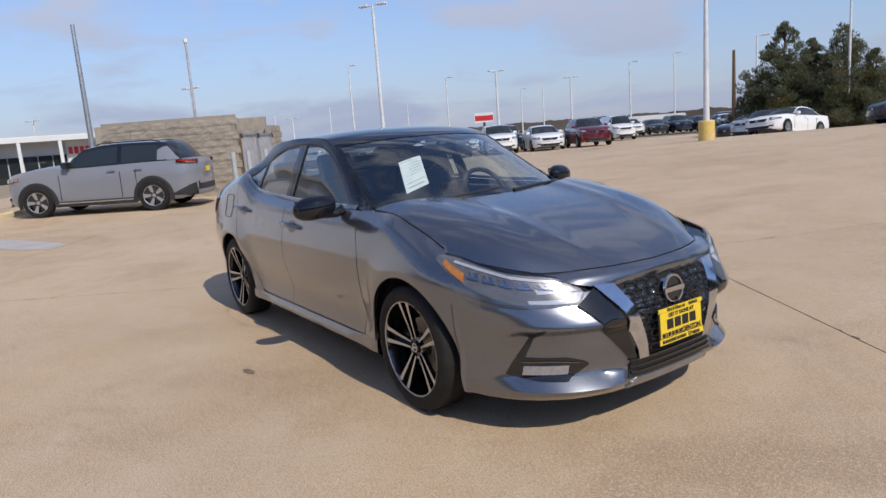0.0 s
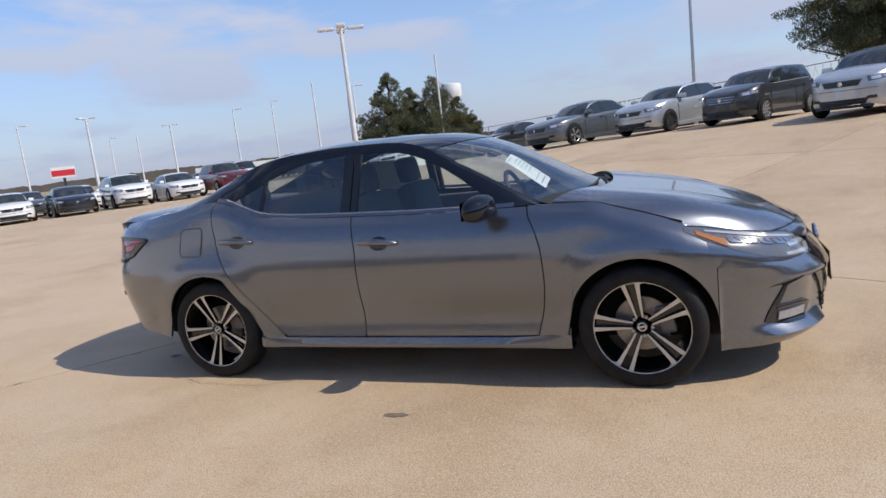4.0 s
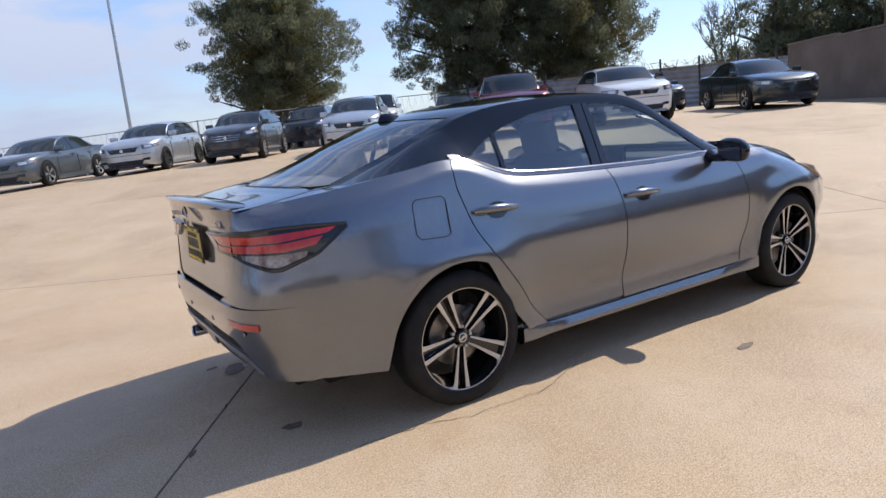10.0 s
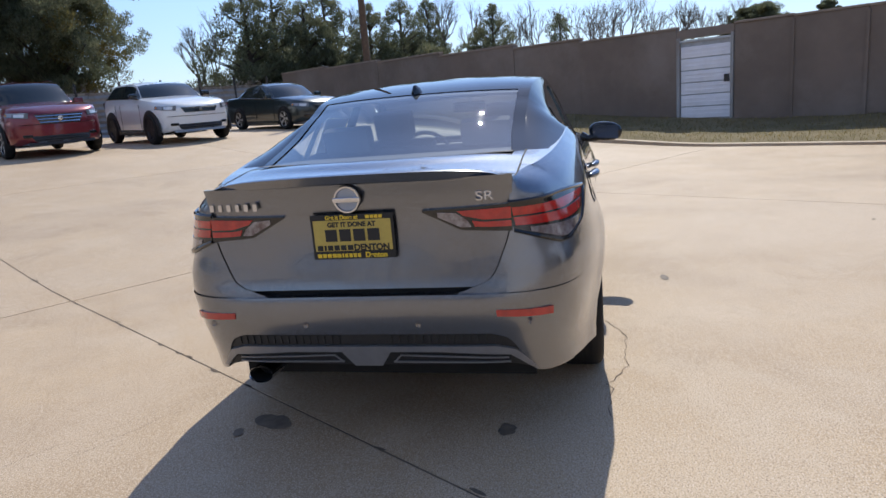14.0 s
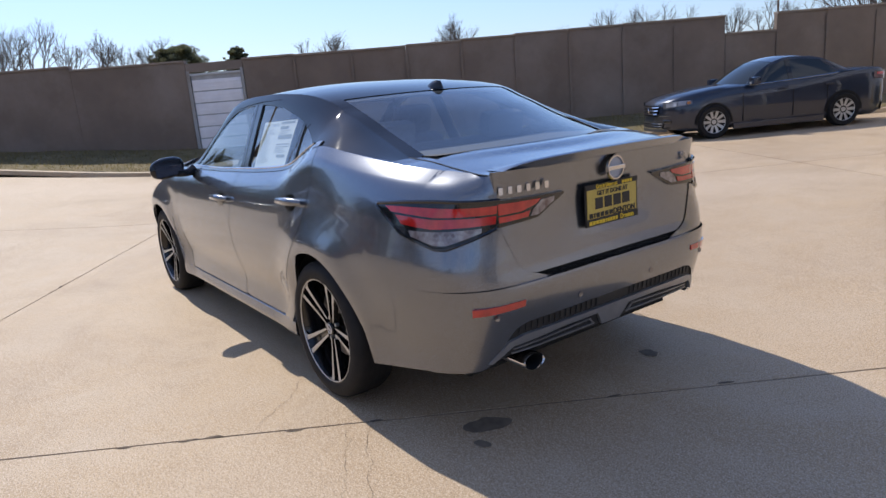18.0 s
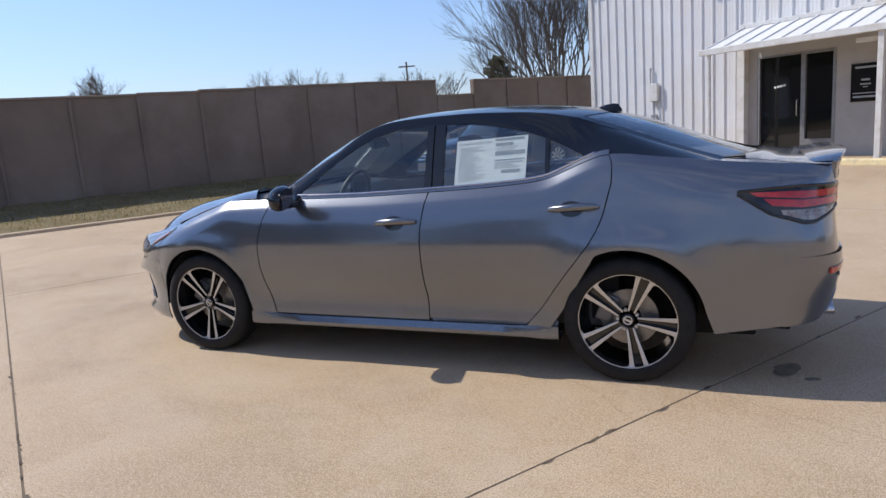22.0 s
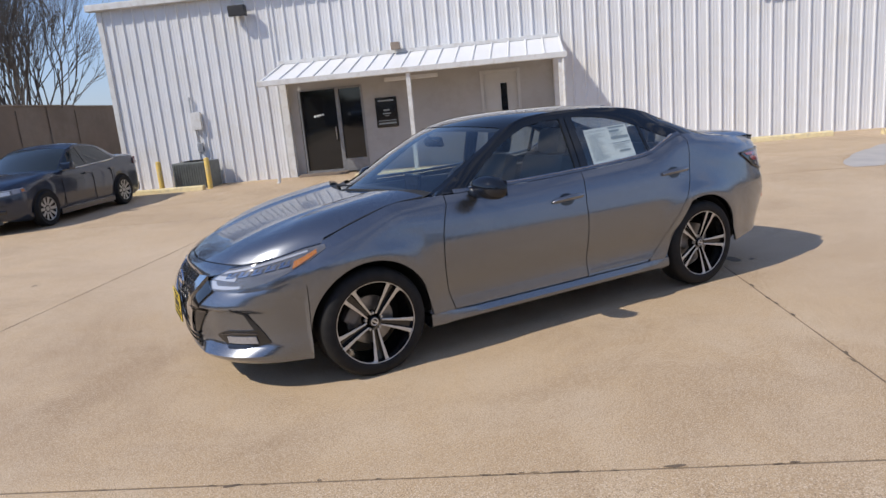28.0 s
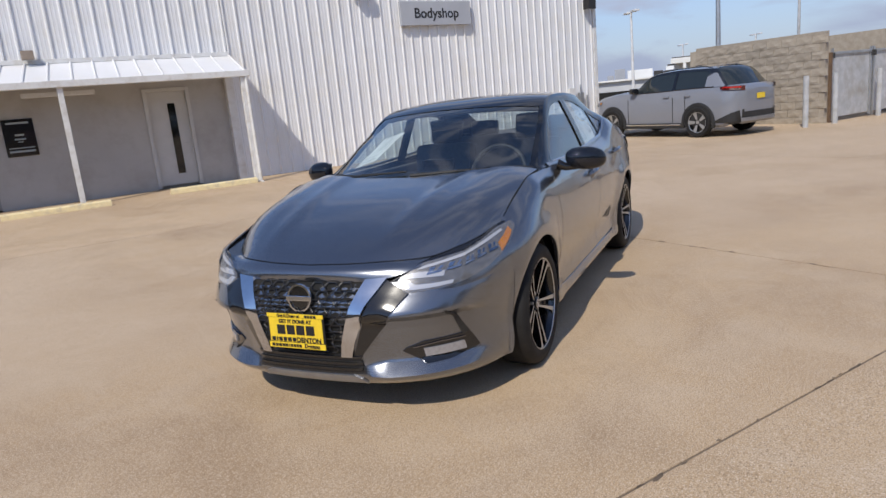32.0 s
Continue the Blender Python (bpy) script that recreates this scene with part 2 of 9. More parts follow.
M = {}
M["paint"] = car_paint("gun_metallic_paint", (0.185, 0.197, 0.224), 0.90, 0.26)
M["black_paint"] = car_paint("black_pearl_paint", (0.007, 0.009, 0.014), 0.0, 0.45)
M["black_paint"].node_tree.nodes["Principled BSDF"].inputs["Specular IOR Level"].default_value = 0.0
M["gloss_black"] = material("gloss_black_plastic", (0.008, 0.008, 0.009), 0.12, coat=0.5)
M["matte_black"] = material("textured_black_plastic", (0.014, 0.014, 0.015), 0.55, color2=(0.022, 0.022, 0.022), scale=40, bump=0.05, bump_scale=500)
M["liner"] = material("wheel_well_liner", (0.006, 0.006, 0.006), 0.9, color2=(0.012, 0.011, 0.010), scale=9)
# Near-black for shut lines, glass frit, and shade in the pipe bore and bay.
M["gap"] = material("gap_black", (0.004, 0.004, 0.004), 0.8)
M["chrome"] = material("satin_chrome", (0.62, 0.63, 0.66), 0.12, 1.0, color2=(0.58, 0.59, 0.62), scale=30)
M["dark_chrome"] = material("dark_chrome", (0.22, 0.22, 0.24), 0.16, 1.0)
M["machined"] = material("machined_alloy", (0.60, 0.61, 0.63), 0.30, 0.9, color2=(0.52, 0.53, 0.55), scale=60)
M["rim_black"] = material("gloss_black_alloy", (0.010, 0.010, 0.011), 0.18, 0.2, coat=0.6)
M["rubber"] = material("tyre_rubber", (0.012, 0.012, 0.013), 0.7, spec=0.25, color2=(0.020, 0.019, 0.018), scale=14, bump=0.08, bump_scale=220)
M["disc"] = material("brake_disc_steel", (0.30, 0.29, 0.28), 0.4, 0.9, color2=(0.20, 0.19, 0.18), scale=20)
M["caliper"] = material("cast_iron_caliper", (0.20, 0.19, 0.185), 0.55, 0.6)
M["glass"] = glass_mat("tinted_side_glass", (0.84, 0.91, 0.89), 0.085)
M["glass_dark"] = glass_mat("tinted_rear_glass", (0.80, 0.86, 0.86))
M["glass_clear"] = glass_mat("clear_lamp_lens", (0.96, 0.96, 0.97), 0.05)
M["windshield"] = glass_mat("windshield_glass", (0.70, 0.79, 0.80))
M["interior"] = material("charcoal_interior_cloth", (0.085, 0.085, 0.088), 0.85, color2=(0.115, 0.115, 0.118), scale=50, bump=0.1, bump_scale=300)
M["dash"] = material("soft_black_dash", (0.018, 0.018, 0.019), 0.6, color2=(0.026, 0.026, 0.026), scale=30)
M["red_lens"] = material("red_tail_lens", (0.52, 0.018, 0.014), 0.12, coat=1.0, color2=(0.36, 0.010, 0.010), scale=25)
M["dark_red"] = material("smoked_red_lens", (0.075, 0.006, 0.006), 0.10, coat=1.0)
M["smoked_lens"] = material("smoked_clear_lens", (0.30, 0.28, 0.28), 0.10, 0.2, coat=1.0, color2=(0.12, 0.08, 0.08), scale=30)
M["clear_lens"] = material("frosted_white_lens", (0.34, 0.34, 0.36), 0.10, 0.3, coat=1.0, color2=(0.27, 0.27, 0.29), scale=60)
M["amber"] = material("amber_lens", (0.48, 0.19, 0.022), 0.15, coat=1.0, color2=(0.36, 0.12, 0.015), scale=60)
M["lamp_silver"] = material("lamp_reflector", (0.72, 0.73, 0.75), 0.14, 0.45, color2=(0.5, 0.5, 0.52), scale=45)
M["lamp_body"] = material("lamp_bowl", (0.10, 0.10, 0.105), 0.25, 0.2, color2=(0.16, 0.16, 0.17), scale=40, coat=0.3)
M["lamp_facet"] = material("bright_lamp_facet", (0.55, 0.56, 0.58), 0.08, 1.0, color2=(0.34, 0.35, 0.37), scale=70)
M["white_lens"] = material("white_light_guide", (0.52, 0.53, 0.55), 0.15, 0.3, coat=1.0)
M["diffuser_silver"] = material("satin_silver_plastic", (0.30, 0.30, 0.31), 0.35, 0.6, color2=(0.26, 0.26, 0.27), scale=20)
M["plate_yellow"] = material("yellow_dealer_plate", (0.80, 0.58, 0.03), 0.45, color2=(0.72, 0.50, 0.03), scale=30)
M["plate_gold"] = material("gold_dealer_plate", (0.55, 0.42, 0.09), 0.45, color2=(0.48, 0.36, 0.08), scale=30)
M["ink"] = material("black_ink", (0.012, 0.012, 0.013), 0.5)
M["paper"] = material("white_paper", (0.80, 0.82, 0.80), 0.7, color2=(0.74, 0.77, 0.75), scale=18)
M["paper_print"] = material("grey_print", (0.30, 0.33, 0.34), 0.7)
M["concrete"] = concrete_mat("tan_concrete")
M["joint"] = material("joint_sealant", (0.13, 0.098, 0.070), 0.9, color2=(0.21, 0.155, 0.105), scale=8)
M["soil"] = material("pale_soil", (0.34, 0.27, 0.185), 0.95, color2=(0.26, 0.215, 0.14), scale=0.5, detail=8)
M["metal_white"] = material("white_ribbed_steel", (0.74, 0.745, 0.76), 0.42, color2=(0.70, 0.705, 0.72), scale=0.8, stain=(0.69, 0.68, 0.66), stain_scale=1.2)
M["plaster"] = material("painted_plaster", (0.42, 0.41, 0.395), 0.8, color2=(0.39, 0.38, 0.365), scale=1.6, stain=(0.34, 0.32, 0.295), stain_scale=1.4, bump=0.1, bump_scale=30)
M["white_trim"] = material("white_painted_trim", (0.70, 0.70, 0.69), 0.5, color2=(0.64, 0.635, 0.62), scale=4, stain=(0.54, 0.51, 0.47), stain_scale=5)
M["door_frame"] = material("grey_aluminium_frame", (0.30, 0.30, 0.30), 0.45, 0.5, color2=(0.22, 0.22, 0.22), scale=9)
M["door_paint"] = material("grey_white_door_paint", (0.50, 0.495, 0.48), 0.6, color2=(0.46, 0.455, 0.44), scale=3)
M["door_glass"] = material("dark_door_glass", (0.008, 0.009, 0.010), 0.04, spec=0.6)
M["brown_wall"] = material("brown_stucco", (0.215, 0.165, 0.130), 0.9, color2=(0.175, 0.135, 0.106), scale=1.0, detail=7, stain=(0.26, 0.215, 0.18), stain_scale=0.45, bump=0.3, bump_scale=60)
M["cap_stone"] = material("wall_coping", (0.30, 0.24, 0.19), 0.9, color2=(0.24, 0.19, 0.15), scale=3)
M["gate_white"] = material("white_gate_sheet", (0.86, 0.85, 0.88), 0.6, color2=(0.78, 0.77, 0.80), scale=3)
M["steel_dark"] = material("dark_steel", (0.045, 0.045, 0.048), 0.5, 0.6, color2=(0.06, 0.055, 0.05), scale=8)
M["zinc_paint"] = material("weathered_grey_zinc", (0.46, 0.47, 0.49), 0.6, color2=(0.36, 0.37, 0.38), scale=5, stain=(0.3, 0.28, 0.25), stain_scale=2)
M["galv"] = material("galvanised_steel", (0.50, 0.51, 0.52), 0.42, 0.8, color2=(0.42, 0.43, 0.44), scale=6)
M["pole_white"] = material("white_pole_paint", (0.68, 0.69, 0.70), 0.45, color2=(0.58, 0.58, 0.58), scale=3)
M["yellow_paint"] = material("worn_yellow_paint", (0.72, 0.50, 0.12), 0.75, color2=(0.62, 0.44, 0.13), scale=7, stain=(0.50, 0.42, 0.30), stain_scale=6, bump=0.15, bump_scale=50)
M["stop_cream"] = material("cream_painted_concrete", (0.78, 0.66, 0.38), 0.8, color2=(0.68, 0.56, 0.32), scale=6, stain=(0.5, 0.42, 0.3), stain_scale=9, bump=0.15, bump_scale=60)
M["stone"] = material("split_face_block", (0.37, 0.325, 0.265), 0.9, color2=(0.29, 0.25, 0.20), scale=6, bump=0.45, bump_scale=30, rand=0.10)
M["grass_soil"] = material("dormant_turf", (0.20, 0.150, 0.07), 0.95, color2=(0.15, 0.120, 0.052), scale=2.5, detail=8, stain=(0.27, 0.22, 0.12), stain_scale=1.2, bump=0.5, bump_scale=40)
M["blade"] = material("dry_grass_blade", (0.30, 0.225, 0.10), 0.9, color2=(0.19, 0.17, 0.065), scale=1.5, island=0.35)
M["bark"] = material("rough_bark", (0.085, 0.065, 0.048), 0.95, color2=(0.05, 0.04, 0.03), scale=12, bump=0.6, bump_scale=30)
M["bark_grey"] = material("grey_bark", (0.17, 0.145, 0.125), 0.95, color2=(0.11, 0.095, 0.08), scale=10)
M["cedar"] = material("cedar_foliage", (0.145, 0.165, 0.102), 0.8, color2=(0.185, 0.182, 0.106), scale=0.9, island=0.35, spec=0.2)
M["cedar_brown"] = material("cedar_seed_foliage", (0.19, 0.145, 0.055), 0.85, color2=(0.11, 0.115, 0.048), scale=1.2, island=0.35, spec=0.2)
for key in ("cedar", "cedar_brown", "blade"):
    nt_ = M[key].node_tree
    b_ = nt_.nodes["Principled BSDF"]
    out_ = nt_.nodes["Material Output"]
    tr = nd(nt_, "ShaderNodeBsdfTranslucent")
    for lk in list(nt_.links):
        if lk.to_socket == b_.inputs["Base Color"]:
            link(nt_, lk.from_socket, tr.inputs["Color"])
    ms = nd(nt_, "ShaderNodeMixShader")
    ms.inputs[0].default_value = 0.6
    link(nt_, b_.outputs[0], ms.inputs[1])
    link(nt_, tr.outputs[0], ms.inputs[2])
    link(nt_, ms.outputs[0], out_.inputs["Surface"])
M["far_wood"] = material("distant_winter_wood", (0.085, 0.072, 0.060), 0.95, color2=(0.12, 0.10, 0.085), scale=0.06, detail=8)
# Grey stands for shade on pale walls of the hall and dealership front.
M["hall_grey"] = material("shade_greyed_cladding", (0.52, 0.53, 0.55), 0.7, color2=(0.46, 0.47, 0.49), scale=0.6)
M["far_white"] = material("distant_white_cladding", (0.72, 0.72, 0.70), 0.6, color2=(0.64, 0.64, 0.62), scale=0.4)
M["far_grey"] = material("distant_grey_cladding", (0.33, 0.34, 0.36), 0.6, color2=(0.27, 0.28, 0.30), scale=0.4)
M["sign_grey"] = material("grey_sign_panel", (0.40, 0.415, 0.45), 0.45, color2=(0.37, 0.385, 0.42), scale=2)
M["sign_red"] = material("red_sign_letter", (0.55, 0.02, 0.03), 0.5)
M["wood"] = material("treated_timber", (0.16, 0.10, 0.06), 0.9, color2=(0.11, 0.07, 0.045), scale=8)
M["rust"] = material("weathered_sheet_fence", (0.36, 0.37, 0.385), 0.5, 0.3, color2=(0.28, 0.27, 0.26), scale=1.2, stain=(0.22, 0.17, 0.13), stain_scale=0.7)
M["ac_grey"] = material("grey_green_enamel", (0.16, 0.175, 0.165), 0.55, color2=(0.12, 0.13, 0.125), scale=5)
M["oil"] = material("oil_stain", (0.11, 0.085, 0.06), 0.7, color2=(0.16, 0.125, 0.09), scale=14)
M["crack"] = material("hairline_crack", (0.17, 0.125, 0.085), 0.95)

# ---- helpers for meshes ----


def part(name, bm, mat, parent=None, label="", smooth=None, kind=""):
    """Links a bmesh as one mesh object under a thing or a part. smooth: angle in degrees up to which edges are shaded round."""
    me = bpy.data.meshes.new(name)
    bmesh.ops.recalc_face_normals(bm, faces=bm.faces) if not bm.faces.layers.int.get("keep") else None
    if smooth:
        for f in bm.faces:
            f.smooth = True
        lim = radians(smooth)
        for e in bm.edges:
            if len(e.link_faces) == 2 and e.calc_face_angle(0) > lim:
                e.smooth = False
    bm.to_mesh(me)
    bm.free()
    for m in mat if isinstance(mat, (list, tuple)) else [mat]:
        me.materials.append(M[m])
    ob = new(name, me)
    if parent:
        ob.parent = parent
    if label or kind:
        tagged(ob, label, kind=kind)
    return ob


def empty(name, m=None, label="", category="", group="", kind=""):
    e = new(name)
    e.empty_display_size = 0.2
    if m is not None:
        e.matrix_world = m
    return tagged(e, label, category, group, kind)


def box(bm, x0, x1, y0, y1, z0, z1, bevel=0.0, mi=0, m=None):
    """A box, its edges bevelled, added to bm."""
    vs = [bm.verts.new((x, y, z)) for x in (x0, x1) for y in (y0, y1) for z in (z0, z1)]
    fs = [bm.faces.new([vs[i] for i in q]) for q in ((0, 1, 3, 2), (4, 6, 7, 5), (0, 4, 5, 1), (2, 3, 7, 6), (0, 2, 6, 4), (1, 5, 7, 3))]
    out = vs
    if bevel:
        es = list({e for f in fs for e in f.edges})
        r = bmesh.ops.bevel(bm, geom=es, offset=bevel, segments=2, affect="EDGES", profile=0.6)
        fs = list({f for f in r["faces"]} | {f for v in r["verts"] for f in v.link_faces})
        out = list({v for f in fs for v in f.verts})
    for f in fs:
        if f.is_valid:
            f.material_index = mi
    if m is not None:
        bmesh.ops.transform(bm, matrix=m, verts=[v for v in out if v.is_valid])
    return out


def boxed(*a, **k):
    bm = bmesh.new()
    box(bm, *a, **k)
    return bm


def tube(bm, pts, rad, n=8, mi=0, cap=True):
    """A tube through pts; rad is a number or one radius a point."""
    rings = []
    P = [Vector(p) for p in pts]
    for i, p in enumerate(P):
        d = (P[min(i + 1, len(P) - 1)] - P[max(i - 1, 0)]).normalized()
        a = d.orthogonal().normalized() if i == 0 else (a - d * a.dot(d)).normalized()
        b = d.cross(a)
        r = rad[i] if isinstance(rad, (list, tuple)) else rad
        rings.append([bm.verts.new(p + (a * math.cos(k * 2 * math.pi / n) + b * math.sin(k * 2 * math.pi / n)) * r) for k in range(n)])
    for A, B in zip(rings, rings[1:]):
        for k in range(n):
            bm.faces.new((A[k], A[(k + 1) % n], B[(k + 1) % n], B[k])).material_index = mi
    if cap:
        bm.faces.new(rings[0][::-1]).material_index = mi
        bm.faces.new(rings[-1]).material_index = mi
    return rings


def tubed(pts, rad, n=8):
    bm = bmesh.new()
    tube(bm, pts, rad, n)
    return bm


def lathe(bm, profile, n=48, axis="y", mi=0, center=(0, 0, 0)):
    """Turns a profile of (radius, offset) about an axis."""
    rings = []
    for r, o in profile:
        ring = []
        for k in range(n):
            a = 2 * math.pi * k / n
            c, s = r * math.cos(a), r * math.sin(a)
            p = {"y": (c, o, s), "z": (c, s, o), "x": (o, c, s)}[axis]
            ring.append(bm.verts.new(Vector(p) + Vector(center)))
        rings.append(ring)
    for A, B in zip(rings, rings[1:]):
        for k in range(n):
            bm.faces.new((A[k], A[(k + 1) % n], B[(k + 1) % n], B[k])).material_index = mi
    return rings


def sheet(bm, grid, mi=0, close=False):
    """Faces over a grid of points: rows of equal length."""
    vs = [[bm.verts.new(p) for p in row] for row in grid]
    for A, B in zip(vs, vs[1:]):
        for k in range(len(A) - 1):
            bm.faces.new((A[k], A[k + 1], B[k + 1], B[k])).material_index = mi
    return vs


def spline(*pairs):
    """A smooth function through pairs (x, value), monotone between them."""
    xs = np.array([p[0] for p in pairs], float)
    ys = np.array([p[1] for p in pairs], float)
    o = np.argsort(xs)
    xs, ys = xs[o], ys[o]
    h, d = np.diff(xs), np.diff(ys) / np.diff(xs)
    m = np.zeros(len(xs))
    m[0], m[-1] = d[0], d[-1]
    for i in range(1, len(xs) - 1):
        if d[i - 1] * d[i] > 0:
            w1, w2 = 2 * h[i] + h[i - 1], h[i] + 2 * h[i - 1]
            m[i] = (w1 + w2) / (w1 / d[i - 1] + w2 / d[i])

    def f(x):
        if x <= xs[0]:
            return float(ys[0] + m[0] * (x - xs[0]))
        if x >= xs[-1]:
            return float(ys[-1] + m[-1] * (x - xs[-1]))
        i = int(np.searchsorted(xs, x)) - 1
        i = max(0, min(i, len(xs) - 2))
        t = (x - xs[i]) / h[i]
        return float(ys[i] * (1 + 2 * t) * (1 - t) ** 2 + m[i] * h[i] * t * (1 - t) ** 2 + ys[i + 1] * t * t * (3 - 2 * t) + m[i + 1] * h[i] * t * t * (t - 1))

    return f


def resample(pts, n):
    """n points spread evenly along a polyline of any dimension."""
    P = np.array(pts, float)
    L = np.r_[0, np.cumsum(np.linalg.norm(np.diff(P, axis=0), axis=1))]
    return [np.array([np.interp(t, L, P[:, k]) for k in range(P.shape[1])]) for t in np.linspace(0, L[-1], n)]


def ruled(bm, lower, upper, fn, n=12, m=4, off=0.0, lip=0.0, mi=0):
    """A patch between two lines of the plane, laid on a surface by fn(a, b, off), with its rim turned in by lip."""
    lo, up = resample(lower, n), resample(upper, n)
    grid = [[fn(*(lo[i] * (1 - j / m) + up[i] * (j / m)), off) for i in range(n)] for j in range(m + 1)]
    vs = sheet(bm, grid, mi)
    if lip:
        rim = vs[0] + [r[-1] for r in vs[1:-1]] + vs[-1][::-1] + [r[0] for r in vs[-2:0:-1]]
        src = [(0, i) for i in range(n)] + [(j, n - 1) for j in range(1, m)] + [(m, i) for i in range(n - 1, -1, -1)] + [(j, 0) for j in range(m - 1, 0, -1)]
        low = [bm.verts.new(fn(*(lo[i] * (1 - j / m) + up[i] * (j / m)), off - lip)) for j, i in src]
        for k in range(len(rim)):
            q = (k + 1) % len(rim)
            bm.faces.new((rim[k], rim[q], low[q], low[k])).material_index = mi
    return vs


def lettering(name, text, size, m, mat, parent, depth=0.002, align="CENTER", bold=0.0, squash=1.0):
    """Text in the built-in font, turned into a mesh."""
    cu = bpy.data.curves.new(name, "FONT")
    cu.body, cu.size, cu.extrude, cu.align_x, cu.align_y, cu.offset = text, size, depth, align, "CENTER", bold
    tmp = bpy.data.objects.new(name, cu)
    scene.collection.objects.link(tmp)
    me = bpy.data.meshes.new_from_object(tmp.evaluated_get(bpy.context.evaluated_depsgraph_get()))
    bpy.data.objects.remove(tmp)
    me.materials.clear()
    me.materials.append(M[mat])
    ob = new(name, me)
    ob.parent = parent
    ob.matrix_local = m @ Matrix.Diagonal((squash, 1, 1, 1))
    return ob


# ---- plan of the yard: u runs along the building, v away from it ----
AU, AV = Vector((-0.8387, 0.5446, 0)), Vector((0.5446, 0.8387, 0))


def uv(u, v, z=0.0):
    p = AU * u + AV * v
    return Vector((p.x, p.y, z))


def to_uv(x, y):
    return x * AU.x + y * AU.y, x * AV.x + y * AV.y


YARD = Matrix(((AU.x, AV.x, 0, 0), (AU.y, AV.y, 0, 0), (0, 0, 1, 0), (0, 0, 0, 1)))
RISE = spline((-200, 0.10), (-30, 0.10), (-13, 0.10), (-6, 0.04), (-2.5, 0.0), (2.6, 0.0), (5, 0.10), (9, 0.42), (14.3, 0.84), (18, 0.93), (24, 1.0), (32, 0.9), (60, -1.0), (140, -4.0), (400, -6.0))
SIDE = spline((-200, 1.0), (-20, 1.1), (0, 1.0), (8, 0.92), (16, 0.62), (24, 0.36), (40, 0.0), (200, -0.6))


def gh(x, y):
    """Height of the ground."""
    u, v = to_uv(x, y)
    u, v = min(max(u, -200), 200), min(max(v, -200), 400)
    h = RISE(v) * (max(0.0, SIDE(u)) if v > 2.6 and RISE(v) > 0 else 1.0)
    if u > 16 and v > -14:
        h -= 0.012 * (min(u, 120) - 16)
    h -= 0.55 * math.exp(-((u - 30.5) / 4.5) ** 2 - ((v - 19.5) / 4.0) ** 2)
    return h

# ---- ground: one sheet to the horizon ----


def ground_grid(us, vs, drop):
    rows = []
    for v in vs:
        row = []
        for u in us:
            p = uv(u, v)
            row.append((p.x, p.y, gh(p.x, p.y) - drop))
        rows.append(row)
    return rows


bm = bmesh.new()
us = [-1500, -700, -350, -180, -110, -75] + [-50 + 4 * i for i in range(26)] + [58, 70, 90, 120, 180, 350, 700, 1500]
vs = [-1500, -700, -350, -180, -110, -75] + [-50 + 3 * i for i in range(34)] + [55, 65, 80, 100, 130, 180, 350, 700, 1500]
sheet(bm, ground_grid(us, vs, 0.16))
tagged(part("ground", bm, "soil", smooth=60), "pale bare soil reaching out to the horizon", "ground", kind="structure")

# sealed joints under the slabs
bm = bmesh.new()
sheet(bm, ground_grid([-10.2 + 1.0 * i for i in range(58)], [-16 + 0.85 * i for i in range(60)], 0.014))
tagged(part("joint_bed", bm, "joint", smooth=60), "dark sealed joints between the concrete slabs", "pavement", kind="structure")

pavement = empty("pavement", None, "sunlit tan concrete yard cast in large slabs", "pavement", kind="structure")
U_JOINTS = [-10.2, -4.18, 1.92, 8.02, 14.1, 20.2, 26.3, 32.4, 38.5, 46.0]
V_JOINTS = [-16.0, -11.3, -5.7, 2.61, 9.3, 16.0, 22.8, 34.0]


def slab(u0, u1, v0, v1):
    """One slab that follows the fall of the yard, its arris worn uneven."""
    bm = bmesh.new()
    g = 0.0062
    n = max(6, int((u1 - u0) / 0.55))
    m = max(6, int((v1 - v0) / 0.55))
    wob = lambda a, b: g + 0.002 * noise.noise((a * 3.1, b * 3.1, 0.0)) + 0.002 * noise.noise((a * 11, b * 11, 3.0))
    grid = []
    for j in range(m + 1):
        row = []
        for i in range(n + 1):
            u, v = u0 + (u1 - u0) * i / n, v0 + (v1 - v0) * j / m
            if i == 0: u += wob(u, v)
            if i == n: u -= wob(u, v)
            if j == 0: v += wob(v, u)
            if j == m: v -= wob(v, u)
            p = uv(u, v)
            row.append((p.x, p.y, gh(p.x, p.y)))
        grid.append(row)
    vs = sheet(bm, grid)
    rim = [e for e in bm.edges if e.is_boundary]
    r = bmesh.ops.extrude_edge_only(bm, edges=rim)
    for w in r["geom"]:
        if isinstance(w, bmesh.types.BMVert):
            w.co.z -= 0.12
    part("slab", bm, "concrete", pavement, smooth=30)


for i in range(len(U_JOINTS) - 1):
    for j in range(len(V_JOINTS) - 1):
        slab(U_JOINTS[i], U_JOINTS[i + 1], V_JOINTS[j], V_JOINTS[j + 1])

